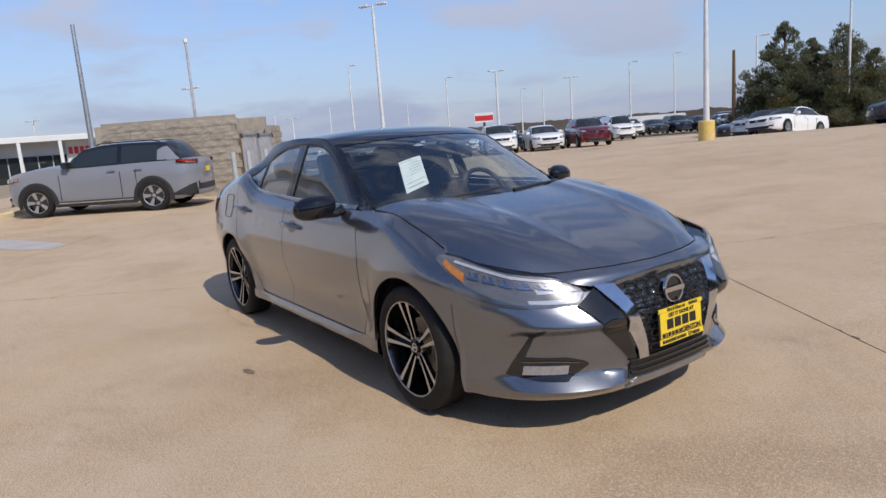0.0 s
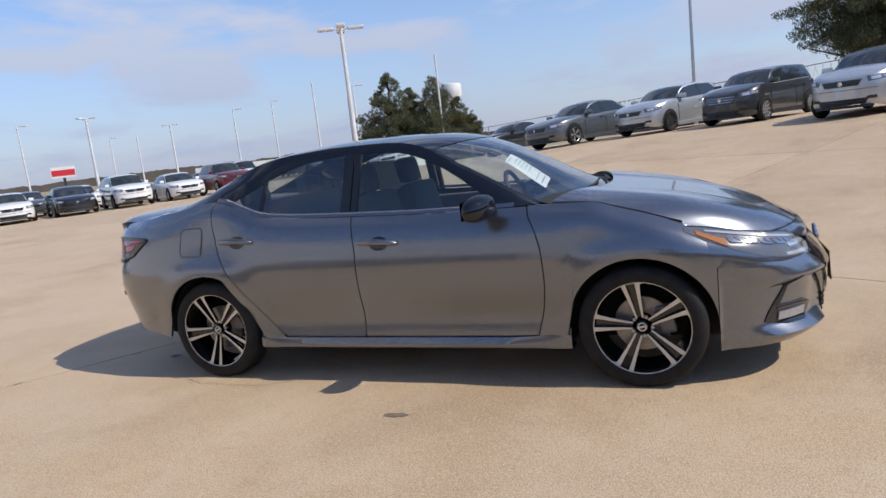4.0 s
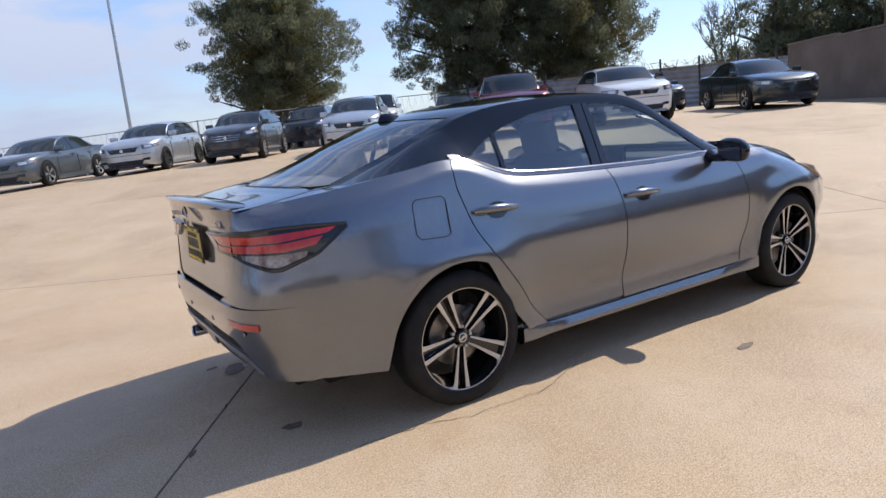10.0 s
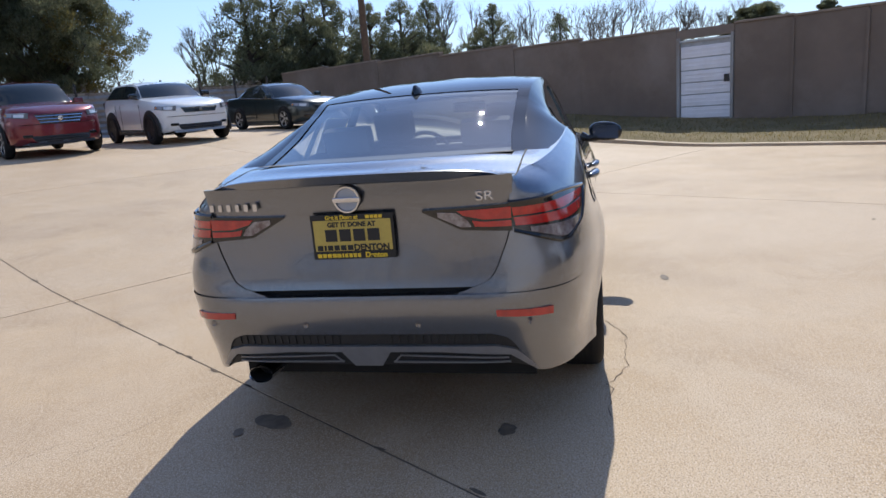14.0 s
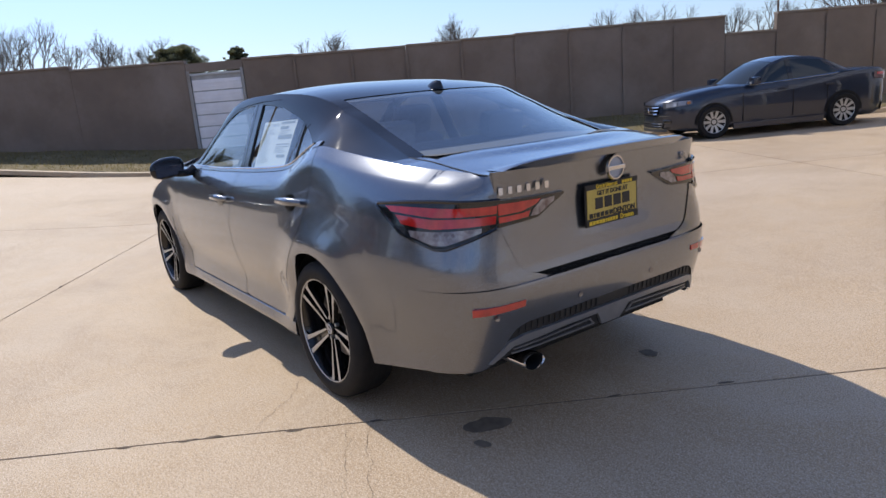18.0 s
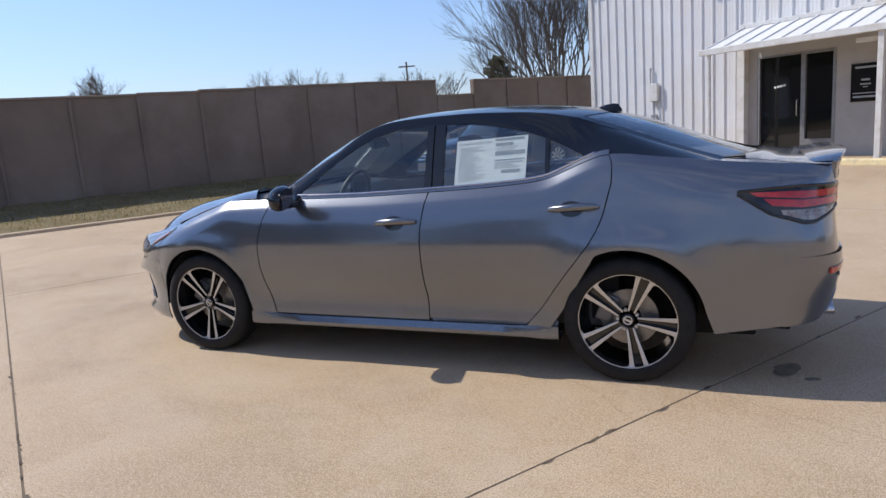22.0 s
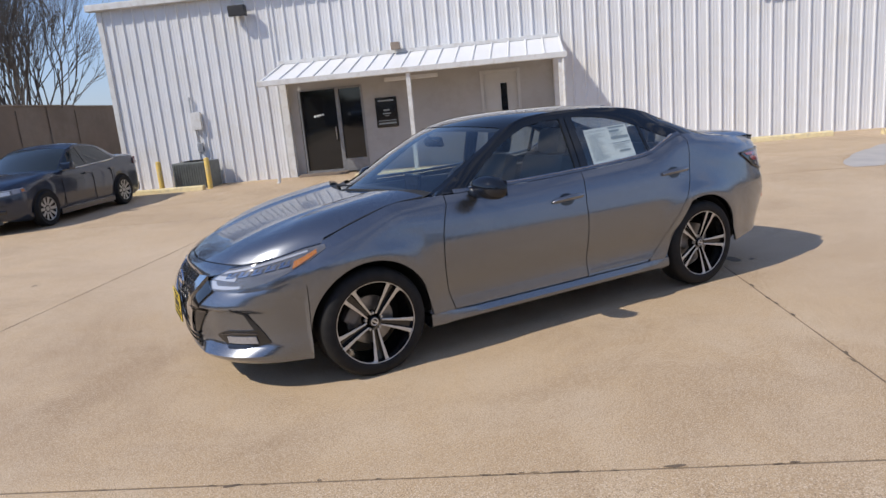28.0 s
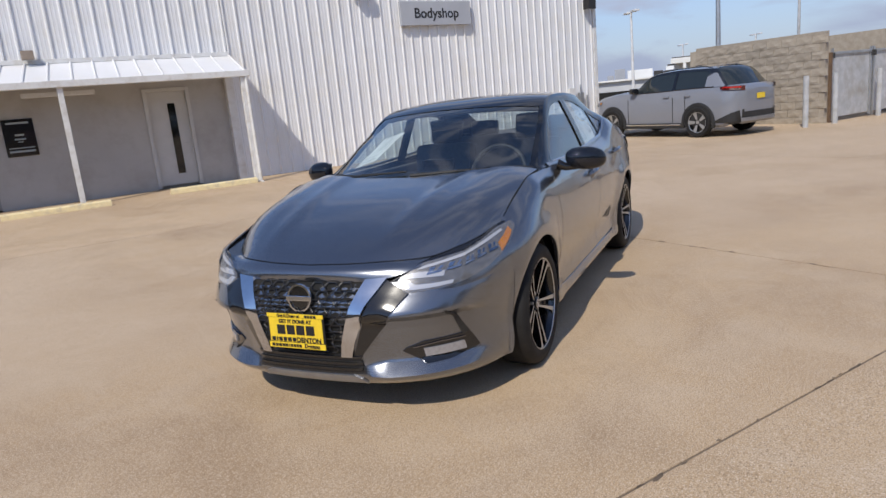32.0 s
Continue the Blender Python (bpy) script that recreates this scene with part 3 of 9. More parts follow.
# sealant lying just below the slabs
for along_u, lines, span in ((True, V_JOINTS[2:7], (-10.2, 38.5)), (False, U_JOINTS[1:8], (-11.3, 22.8))):
    for q in lines:
        n = int((span[1] - span[0]) / 0.3)
        rows = []
        for k in range(n + 1):
            a = span[0] + (span[1] - span[0]) * k / n
            row = []
            for d in (-0.022, 0.022):
                p = uv(a, q + d) if along_u else uv(q + d, a)
                row.append((p.x, p.y, gh(p.x, p.y) - 0.003))
            rows.append(row)
        bm = bmesh.new()
        sheet(bm, rows)
        part("joint_sealant", bm, "joint", pavement)

# ---- bodyshop building ----
BU0, BU1, BV, BH = -9.85, 13.6, -12.0, 4.72
building = empty("bodyshop_building", YARD.copy(), "white ribbed metal bodyshop with a lean-to canopy", "building")


def ribbed(name, u0, u1, z0, z1, v, parent, along_v=False, span=None):
    """Ribbed steel sheet: flat pans between trapezoid ribs, standing in the plane v."""
    bm = bmesh.new()
    prof = []
    pitch = 0.292
    k = 0
    a = u0
    while a < u1 - 1e-6:
        for f, d in ((0.0, 0.0), (0.020, 0.036), (0.048, 0.036), (0.070, 0.0), (0.140, 0.0), (0.146, 0.004), (0.160, 0.004), (0.166, 0.0), (0.215, 0.0), (0.221, 0.004), (0.235, 0.004), (0.241, 0.0)):
            if a + f <= u1:
                prof.append((a + f, d))
        a += pitch
        k += 1
    prof.append((u1, 0.0))
    zz = [z0, z1]
    rows = []
    for z in zz:
        rows.append([((p, v + d, z) if not along_v else (v - d, p, z)) for p, d in prof])
    sheet(bm, rows)
    return part(name, bm, "metal_white", parent)


GZ = 0.06
ribbed("front_cladding", BU0, -5.35, GZ, BH, BV, building)
ribbed("front_cladding", -5.35, 1.72, 2.9, BH, BV, building)
ribbed("front_cladding", 1.72, BU1, GZ, BH, BV, building)
ribbed("side_cladding", BV - 24, BV, GZ, BH, BU0, building, along_v=True)
bm = bmesh.new()
box(bm, BU0 + 0.02, BU1 - 0.02, BV - 24, BV - 0.30, GZ - 0.2, BH - 0.02)
part("core_wall", bm, "plaster", building)
bm = boxed(BU0 - 0.03, BU0 + 0.10, BV - 0.05, BV + 0.05, GZ, BH, bevel=0.006)
part("corner_trim", bm, "white_trim", building)
part("corner_trim", boxed(BU1 - 0.10, BU1 + 0.03, BV - 0.05, BV + 0.05, GZ, BH, bevel=0.006), "white_trim", building)
bm = bmesh.new()
box(bm, BU0 - 0.22, BU1 + 0.12, BV - 0.02, BV + 0.20, BH - 0.02, BH + 0.14, bevel=0.012)
part("eave_gutter", bm, "white_trim", building)
bm = bmesh.new()
sheet(bm, [[(BU0 - 0.2, BV + 0.1, BH + 0.13), (BU1 + 0.1, BV + 0.1, BH + 0.13)], [(BU0 - 0.2, BV - 12, BH + 1.1), (BU1 + 0.1, BV - 12, BH + 1.1)], [(BU0 - 0.2, BV - 24, BH + 0.13), (BU1 + 0.1, BV - 24, BH + 0.13)]])
part("roof", bm, "metal_white", building)
# plastered shopfront under the canopy
PV = BV - 0.12
for a, b, z0, z1 in ((-5.35, -4.98, GZ, 2.9), (-4.98, -3.28, 2.30, 2.9), (-3.28, -0.26, GZ, 2.9), (-0.26, 0.74, 2.34, 2.9), (0.74, 1.72, GZ, 2.9)):
    part("shopfront_wall", boxed(a, b, PV - 0.14, PV, z0, z1), "plaster", building)
for a in (-5.38, 1.56):
    part("jamb_trim", boxed(a, a + 0.18, PV - 0.02, BV + 0.05, GZ, 2.9, bevel=0.005), "white_trim", building)


def shop_door(u0, u1):
    d = part("glazed_door", boxed(u0, u1, PV - 0.09, PV - 0.05, 0.22, 2.28), "door_glass", building, "dark glass entrance door in a white aluminium frame")
    bm = bmesh.new()
    for a, b, z0, z1 in ((u0, u0 + 0.04, 0.14, 2.30), (u1 - 0.045, u1, 0.14, 2.30), (u0 + 0.04, u1 - 0.045, 2.26, 2.30), (u0 + 0.04, u1 - 0.045, 0.14, 0.21)):
        box(bm, a, b, PV - 0.10, PV + 0.012, z0, z1, bevel=0.004)
    part("door_frame", bm, "door_frame", d)
    return d


d = shop_door(-4.96, -3.95)
part("pull_handle", tubed([(-4.06, PV - 0.02, 0.95), (-4.06, PV + 0.05, 0.98), (-4.06, PV + 0.05, 1.30), (-4.06, PV - 0.02, 1.33)], 0.014), "chrome", d)
bm = bmesh.new()
for k in range(4):
    box(bm, -4.62 + 0.07 * k, -4.57 + 0.07 * k, PV - 0.049, PV - 0.046, 1.58 + 0.01 * k, 1.63 + 0.008 * k)
part("door_decal", bm, "paper", d)
d = part("side_light", boxed(-3.90, -3.32, PV - 0.09, PV - 0.05, 0.44, 2.26), "door_glass", building, "dark fixed pane beside the door")
bm = bmesh.new()
for a, b, z0, z1 in ((-3.95, -3.90, 0.14, 2.30), (-3.34, -3.28, 0.14, 2.30), (-3.90, -3.34, 2.24, 2.30), (-3.90, -3.34, 0.14, 0.46)):
    box(bm, a, b, PV - 0.10, PV + 0.012, z0, z1, bevel=0.004)
part("door_frame", bm, "door_frame", d)
part("door_step", boxed(-5.1, -3.85, PV - 0.05, BV + 0.28, 0.06, 0.15, bevel=0.012), "brown_wall", building)
# steel service door with a narrow light
d = part("steel_door", boxed(-0.18, 0.66, PV - 0.10, PV - 0.05, 0.17, 2.26, bevel=0.004), "door_paint", building, "white steel door with a narrow glazed slot")
bm = bmesh.new()
for a, b, z0, z1 in ((-0.26, -0.18, 0.12, 2.34), (0.66, 0.74, 0.12, 2.34), (-0.18, 0.66, 2.26, 2.34)):
    box(bm, a, b, PV - 0.10, PV + 0.03, z0, z1, bevel=0.006)
part("door_frame", bm, "door_paint", d)
part("vision_slot", boxed(0.24, 0.40, PV - 0.052, PV - 0.04, 0.42, 2.0), "door_glass", d)
part("lever_handle", tubed([(0.59, PV - 0.05, 1.10), (0.59, PV + 0.01, 1.10), (0.50, PV + 0.015, 1.10)], 0.012), "galv", d)
# dark notice board
d = part("notice_board", boxed(-2.98, -2.42, PV, PV + 0.03, 1.17, 1.92, bevel=0.012), "gloss_black", building, "black framed notice board with unreadable print")
bm = bmesh.new()
for z0, z1, a, b in ((1.82, 1.86, -2.9, -2.5), (1.25, 1.29, -2.93, -2.47), (1.33, 1.35, -2.93, -2.47), (1.5, 1.53, -2.8, -2.6), (1.58, 1.62, -2.78, -2.62), (1.45, 1.47, -2.75, -2.65)):
    part("print_bar", boxed(a, b, PV + 0.030, PV + 0.033, z0, z1), "paper_print", d)
# canopy
CF = BV + 1.15
canopy = empty("entrance_canopy", YARD.copy(), "white sheet metal lean-to canopy on steel posts", "canopy")
bm = bmesh.new()
sheet(bm, [[(-5.28, BV - 0.03, 2.98), (1.74, BV - 0.03, 2.98)], [(-5.5, CF, 2.52), (1.76, CF, 2.52)]])
sheet(bm, [[(-5.28, BV - 0.03, 2.93), (1.74, BV - 0.03, 2.93)], [(-5.5, CF, 2.47), (1.76, CF, 2.47)]])
sheet(bm, [[(1.74, BV - 0.03, 2.98), (1.76, CF, 2.52)], [(1.74, BV - 0.03, 2.93), (1.76, CF, 2.47)]])
sheet(bm, [[(-5.28, BV - 0.03, 2.98), (-5.5, CF, 2.52)], [(-5.28, BV - 0.03, 2.93), (-5.5, CF, 2.47)]])
part("roof_sheet", bm, "metal_white", canopy)
for k in range(18):
    a = -5.22 + 0.408 * k
    bm = bmesh.new()
    tube(bm, [(a + 0.02, BV, 2.99), (a - 0.21 + 0.012 * k, CF, 2.53)], 0.02, 6)
    part("standing_seam", bm, "metal_white", canopy)
part("fascia_gutter", boxed(-5.53, 1.79, CF - 0.02, CF + 0.11, 2.40, 2.53, bevel=0.012), "white_trim", canopy)
part("flashing", boxed(-5.3, 1.76, BV, BV + 0.045, 2.96, 3.05, bevel=0.008), "white_trim", canopy)
for a in (-1.90, 1.63):
    part("post", boxed(a - 0.05, a + 0.05, CF - 0.05, CF + 0.05, 0.04, 2.42, bevel=0.006), "white_trim", canopy)
bm = bmesh.new()
tube(bm, [(-5.32, CF + 0.03, 2.42), (-5.32, CF + 0.03, 0.12), (-5.32, CF + 0.16, 0.07)], 0.04, 8)
part("downspout", bm, "white_trim", canopy)
part("downspout", tubed([(1.70, CF + 0.06, 2.42), (1.70, CF + 0.06, 0.12), (1.70, CF + 0.22, 0.07)], 0.035, 8), "white_trim", canopy)
part("tube_light", boxed(-2.55, -1.25, BV + 0.55, BV + 0.70, 2.27, 2.36, bevel=0.015), "white_trim", canopy)
# fittings on the wall


def wall_pack(u, z, w, h, mat, label):
    t = empty("flood_light", YARD @ pose(u, BV, z), label, "wall light", "lights on the bodyshop wall")
    part("bracket", boxed(-0.05, 0.05, 0.0, 0.16, -0.04, 0.04), "steel_dark", t)
    bm = boxed(-w / 2, w / 2, 0.10, 0.10 + h * 0.8, -h / 2, h / 2, bevel=0.02)
    part("housing", bm, mat, t)
    part("lens", boxed(-w / 2 + 0.02, w / 2 - 0.02, 0.14, 0.10 + h * 0.7, -h / 2 - 0.006, -h / 2 + 0.002), "clear_lens", t)


wall_pack(-6.12, 4.33, 0.42, 0.26, "steel_dark", "dark flood light bracketed to the ribbed wall")
wall_pack(5.2, 4.45, 0.42, 0.26, "steel_dark", "dark flood light bracketed to the ribbed wall")
wall_pack(13.2, 4.03, 0.34, 0.30, "steel_dark", "dark flood light at the building's corner")
wall_pack(-2.27, 3.12, 0.22, 0.18, "cap_stone", "small yellowed light above the canopy")
t = empty("electric_box", YARD @ pose(-7.67, BV + 0.03, 0), "pale electric box with conduit on the wall", "electric box")
part("cabinet", boxed(-0.13, 0.13, 0.0, 0.11, 1.54, 1.99, bevel=0.01), "white_trim", t)
part("conduit", tubed([(-0.11, 0.05, 1.99), (-0.11, 0.05, 2.35), (-0.13, 0.0, 2.38)], 0.02), "galv", t)
part("conduit", tubed([(0.0, 0.05, 1.54), (0.0, 0.05, 0.9)], 0.02), "galv", t)
part("disconnect", boxed(-0.07, 0.07, 0.0, 0.10, 0.98, 1.20, bevel=0.008), "galv", t)
t = empty("condenser", YARD @ pose(-7.67, BV + 0.55, 0.06), "grey slatted air conditioning condenser on the concrete", "air conditioner")
part("cabinet", boxed(-0.46, 0.46, -0.40, 0.36, 0.02, 0.70, bevel=0.02), "ac_grey", t)
for k in range(14):
    a = -0.42 + 0.063 * k
    part("slat", boxed(a, a + 0.022, 0.36, 0.378, 0.06, 0.66), "ac_grey", t)
part("fan_guard", (lambda b: (lathe(b, [(0.30, 0.70), (0.30, 0.725), (0.26, 0.725)], 24, "z"), b)[1])(bmesh.new()), "steel_dark", t)
for a in (-8.35, -7.10):
    b_ = empty("bollard", YARD @ pose(a, BV + 1.15, 0.0), "yellow painted steel bollard guarding the condenser", "bollard", "bollards at the condenser")
    bm = bmesh.new()
    lathe(bm, [(0.0, 0.86), (0.045, 0.855), (0.062, 0.83), (0.062, -0.1)], 16, "z")
    part("post", bm, "yellow_paint", b_, smooth=40)
# meter boxes at the far end
t = empty("meter_box", YARD @ pose(12.4, BV + 0.03, 0), "white meter box with conduits on the wall", "electric box")
part("cabinet", boxed(-0.12, 0.14, 0.0, 0.09, 0.95, 1.5, bevel=0.01), "white_trim", t)
part("disconnect", boxed(0.3, 0.45, 0.0, 0.12, 1.0, 1.35, bevel=0.01), "galv", t)
part("conduit", tubed([(0.37, 0.06, 1.35), (0.37, 0.06, 1.6)], 0.025), "galv", t)
part("conduit", tubed([(0.65, 0.06, 0.1), (0.65, 0.06, 1.25)], 0.03), "galv", t)
part("conduit", tubed([(0.37, 0.06, 0.1), (0.37, 0.06, 1.0)], 0.025), "galv", t)
# sign
sign = empty("bodyshop_sign", YARD @ pose(7.5, BV + 0.06, 3.83), "grey panel sign lettered Bodyshop", "sign")
part("panel", boxed(-1.13, 1.13, 0.0, 0.10, -0.31, 0.31, bevel=0.012), "sign_grey", sign)
lettering("letter", "Bodyshop", 0.36, Matrix(((1, 0, 0, 0), (0, 0, 1, 0.102), (0, 1, 0, -0.01), (0, 0, 0, 1))), "ink", sign, 0.004, bold=0.006)

# wheel stops
for u, v, turn in ((-2.38, -10.35, 0), (0.66, -10.75, 0), (6.8, -11.05, 0), (9.4, -10.4, 0), (12.1, -10.3, 0), (-8.1, -10.65, 0)):
    p = uv(u, v)
    w = empty("wheel_stop", YARD @ pose(u, v, gh(p.x, p.y), 0, 0, turn), "cream painted concrete wheel stop on the yard", "wheel stop", "wheel stops along the bodyshop")
    bm = bmesh.new()
    sheet(bm, [[(x, y, z) for y, z in ((-0.085, 0.0), (-0.075, 0.085), (-0.05, 0.115), (0.05, 0.115), (0.075, 0.085), (0.085, 0.0))] for x in (-0.92, -0.90, 0.90, 0.92)])
    sheet(bm, [[(-0.92, -0.085, 0.0), (-0.92, 0.085, 0.0)], [(-0.92, -0.05, 0.11), (-0.92, 0.05, 0.11)]])
    sheet(bm, [[(0.92, -0.085, 0.0), (0.92, 0.085, 0.0)], [(0.92, -0.05, 0.11), (0.92, 0.05, 0.11)]])
    part("block", bm, "stop_cream", w)
    for a in (-0.6, 0.6):
        bm = bmesh.new()
        lathe(bm, [(0.0, 0.121), (0.018, 0.120), (0.018, 0.10)], 10, "z", center=(a, 0, 0))
        part("anchor_pin", bm, "galv", w)

# ---- boundary wall, kerb and turf ----
WU = -13.8
wall_e = empty("wall_east", YARD.copy(), "brown stucco screen wall built in stepped bays", "wall", kind="structure")
bays = [(-40, -16.2, 2.66)] + [(-16.2 + 1.38 * k, -16.2 + 1.38 * (k + 1), 2.68 if k < 4 else 2.66) for k in range(4)] + [(-10.68, -9.25, 2.24), (-9.25, -7.85, 2.70), (-7.85, -6.45, 2.70), (-6.45, -5.0, 2.69), (-5.0, -3.55, 2.68), (-3.55, -2.1, 2.655), (-2.1, -0.65, 2.625), (-0.65, 0.8, 2.605), (0.8, 2.3, 2.61), (2.3, 3.64, 2.63), (5.12, 8.05, 2.68), (8.05, 10.5, 2.78), (10.5, 13.8, 2.90), (13.8, 17.2, 3.02), (17.2, 20.6, 3.10), (20.6, 24, 3.18)]
for k, (a, b, h) in enumerate(bays):
    part("bay", boxed(WU - 0.10, WU + 0.075 + 0.012 * (k % 2), a + 0.004, b - 0.004, -0.2, h, bevel=0.008), "brown_wall", wall_e)
    part("coping", boxed(WU - 0.13, WU + 0.12, a + 0.002, b - 0.002, h, h + 0.05, bevel=0.01), "cap_stone", wall_e)
for v in [-16.2 + 1.38 * k for k in range(5)] + [-7.85, -6.45, -5.0, -3.55, -2.1, -0.65, 0.8, 2.3]:
    part("pilaster", boxed(WU + 0.07, WU + 0.125, v - 0.035, v + 0.035, -0.1, 2.55, bevel=0.01), "brown_wall", wall_e)
part("lintel", boxed(WU - 0.10, WU + 0.075, 3.644, 5.116, 2.42, 2.64), "brown_wall", wall_e)
gate = empty("gate_1", YARD.copy(), "white ribbed sheet metal gate in a steel frame", "gate", kind="structure")
for k in range(6):
    z0 = 0.40 + 0.305 * k
    t = part("sheet_board", boxed(WU + 0.03, WU + 0.055, 3.735, 5.015, z0 + 0.014, z0 + 0.290, bevel=0.006), "gate_white", gate)
    for q in (0.09, 0.19):
        part("rib", boxed(WU + 0.055, WU + 0.066, 3.74, 5.01, z0 + q, z0 + q + 0.035, bevel=0.004), "gate_white", t)
part("backing_sheet", boxed(WU - 0.01, WU + 0.026, 3.725, 5.025, 0.10, 2.36), "zinc_paint", gate)
for a, b in ((3.646, 3.72), (5.03, 5.114)):
    part("gate_post", boxed(WU - 0.02, WU + 0.11, a, b, 0.1, 2.45, bevel=0.008), "rust", gate)
part("gate_rail", boxed(WU + 0.03, WU + 0.09, 3.72, 5.03, 2.33, 2.38), "galv", gate)
part("gate_rail", boxed(WU + 0.02, WU + 0.05, 3.72, 5.03, 0.36, 0.41), "rust", gate)
part("latch", boxed(WU + 0.05, WU + 0.10, 3.76, 3.88, 1.28, 1.46, bevel=0.006), "steel_dark", gate)

# kerb and turf strip
bm = bmesh.new()
KU = -10.25
kerb_u = spline((-12.5, -10.9), (-6, -10.5), (0, -10.25), (6, -10.6), (10, -11.4), (14, -13.0), (18, -13.6))
rows = []
for k in range(64):
    v = -12.4 + 0.47 * k
    u = kerb_u(v)
    p = uv(u, v)
    z = gh(p.x, p.y)
    rows.append([tuple(uv(u + du, v, z + dz)) for du, dz in ((0.0, -0.05), (-0.015, 0.045), (-0.04, 0.055), (-0.15, 0.055), (-0.16, 0.0))])
sheet(bm, rows)
tagged(part("kerb", bm, "concrete", smooth=30), "low concrete kerb along the turf strip", "kerb", kind="structure")
bm = bmesh.new()


def turf_z(u, v):
    p = uv(kerb_u(v), v)
    f = min(1.0, max(0.0, (kerb_u(v) - 0.15 - u) / 3.2))
    return gh(p.x, p.y) + 0.05 + 0.29 * f + 0.03 * noise.noise((u * 1.3, v * 1.3, 0))


rows = []
for k in range(90):
    v = -13.5 + 0.35 * k
    rows.append([tuple(uv(kerb_u(v) - 0.15 - f * (kerb_u(v) - 0.15 - WU - 0.05), v, turf_z(kerb_u(v) - 0.15 - f * (kerb_u(v) - 0.15 - WU - 0.05), v))) for f in [i / 9 for i in range(10)]])
sheet(bm, rows)
tagged(part("turf_strip", bm, "grass_soil", smooth=60), "dormant brown turf between kerb and wall", "grass", kind="structure")
rng = np.random.RandomState(5)
vv, ff = [], []
for k in range(14000):
    v = rng.uniform(-12, 15)
    ku = kerb_u(v) - 0.16
    u = rng.uniform(WU + 0.15, ku)
    h = rng.uniform(0.03, 0.09)
    a = rng.uniform(0, 6.28)
    p = uv(u, v, turf_z(u, v) - 0.005)
    w = 0.007
    i = len(vv)
    vv += [(p.x - w * math.cos(a), p.y - w * math.sin(a), p.z), (p.x + w * math.cos(a), p.y + w * math.sin(a), p.z), (p.x + rng.uniform(-0.04, 0.04), p.y + rng.uniform(-0.04, 0.04), p.z + h)]
    ff.append((i, i + 1, i + 2))
me = bpy.data.meshes.new("grass")
me.from_pydata(vv, [], ff)
me.materials.append(M["blade"])
tagged(new("grass", me), "short dry grass blades on the turf strip", "grass", kind="stuff")

# ---- split-face block enclosure with steel gates ----
enclosure = empty("block_enclosure", YARD.copy(), "split-face block bin enclosure with steel gates", "enclosure")
EU, EV0, EV1, EH = 14.4, -8.8, -5.05, 2.30
part("core", boxed(EU + 0.02, EU + 0.18, EV0, EV1 - 0.02, -0.4, EH - 0.02), "stone", enclosure)
part("core", boxed(EU + 4.4, EU + 6.0, EV1 - 0.20, EV1 - 0.02, -0.4, 2.02), "stone", enclosure)
part("far_wall", boxed(EU + 4.6, EU + 4.8, EV0, EV1 - 0.21, -0.4, 2.34), "stone", enclosure)
part("back_wall", boxed(EU + 0.02, EU + 6.0, EV0 - 0.2, EV0, -0.4, 2.2), "stone", enclosure)
rng = np.random.RandomState(11)
blocks = []
for k in range(6):
    bmk = bmesh.new()
    box(bmk, 0.0, 0.05, -0.195, 0.195, -0.095, 0.095)
    bmesh.ops.subdivide_edges(bmk, edges=[e for e in bmk.edges if abs((e.verts[0].co - e.verts[1].co).x) < 1e-4], cuts=2, use_grid_fill=True)
    for w in bmk.verts:
        if w.co.x < 0.01:
            w.co.x -= rng.uniform(0.0, 0.016)
            if abs(w.co.y) > 0.19 or abs(w.co.z) > 0.09:
                w.co.x += 0.008
    me = bpy.data.meshes.new("block")
    bmk.to_mesh(me)
    bmk.free()
    me.materials.append(M["stone"])
    blocks.append(me)
for row in range(13):
    z = -0.1 + 0.2 * row
    if z + 0.1 > EH + 0.05:
        break
    for k in range(10):
        v = EV0 + 0.2 + 0.4 * k + (0.2 if row % 2 else 0)
        if v > EV1 - 0.1:
            continue
        ob = new("block", blocks[rng.randint(6)])
        ob.parent = enclosure
        ob.matrix_local = pose(EU, v, z)
    for k in range(4):
        u = EU + 4.6 + 0.4 * k + (0.2 if row % 2 else 0)
        if z > 2.0:
            continue
        ob = new("block", blocks[rng.randint(6)])
        ob.parent = enclosure
        ob.matrix_local = pose(u, EV1, z, 0, 0, -90)
for a in (EU + 0.26, EU + 2.32):
    g = part("steel_gate", boxed(a, a + 1.98, EV1 - 0.05, EV1 - 0.02, 0.14, 1.74, bevel=0.006), "zinc_paint", enclosure, "grey sheet steel gate leaf")
    for q in (0.0, 1.92):
        part("gate_stile", boxed(a + q, a + q + 0.06, EV1 - 0.018, EV1 + 0.03, 0.06, 1.84), "galv", g)
    for q in (0.0, 1.92):
        part("hinge", tubed([(a + q + 0.03, EV1 + 0.045, 1.60), (a + q + 0.03, EV1 + 0.045, 1.74)], 0.035, 8), "steel_dark", g)
    part("gate_rail", boxed(a + 0.062, a + 1.918, EV1 - 0.018, EV1 + 0.02, 1.70, 1.76), "galv", g)
for a, b_ in ((13.36, -4.94), (14.45, -4.81), (16.67, -4.83)):
    part("guard_post", tubed([(a, b_, -0.3), (a, b_, 1.25)], 0.065, 12), "zinc_paint", enclosure)
part("gate_post", boxed(EU + 0.185, EU + 0.255, EV1 - 0.06, EV1 + 0.04, -0.1, 1.75), "wood", enclosure)

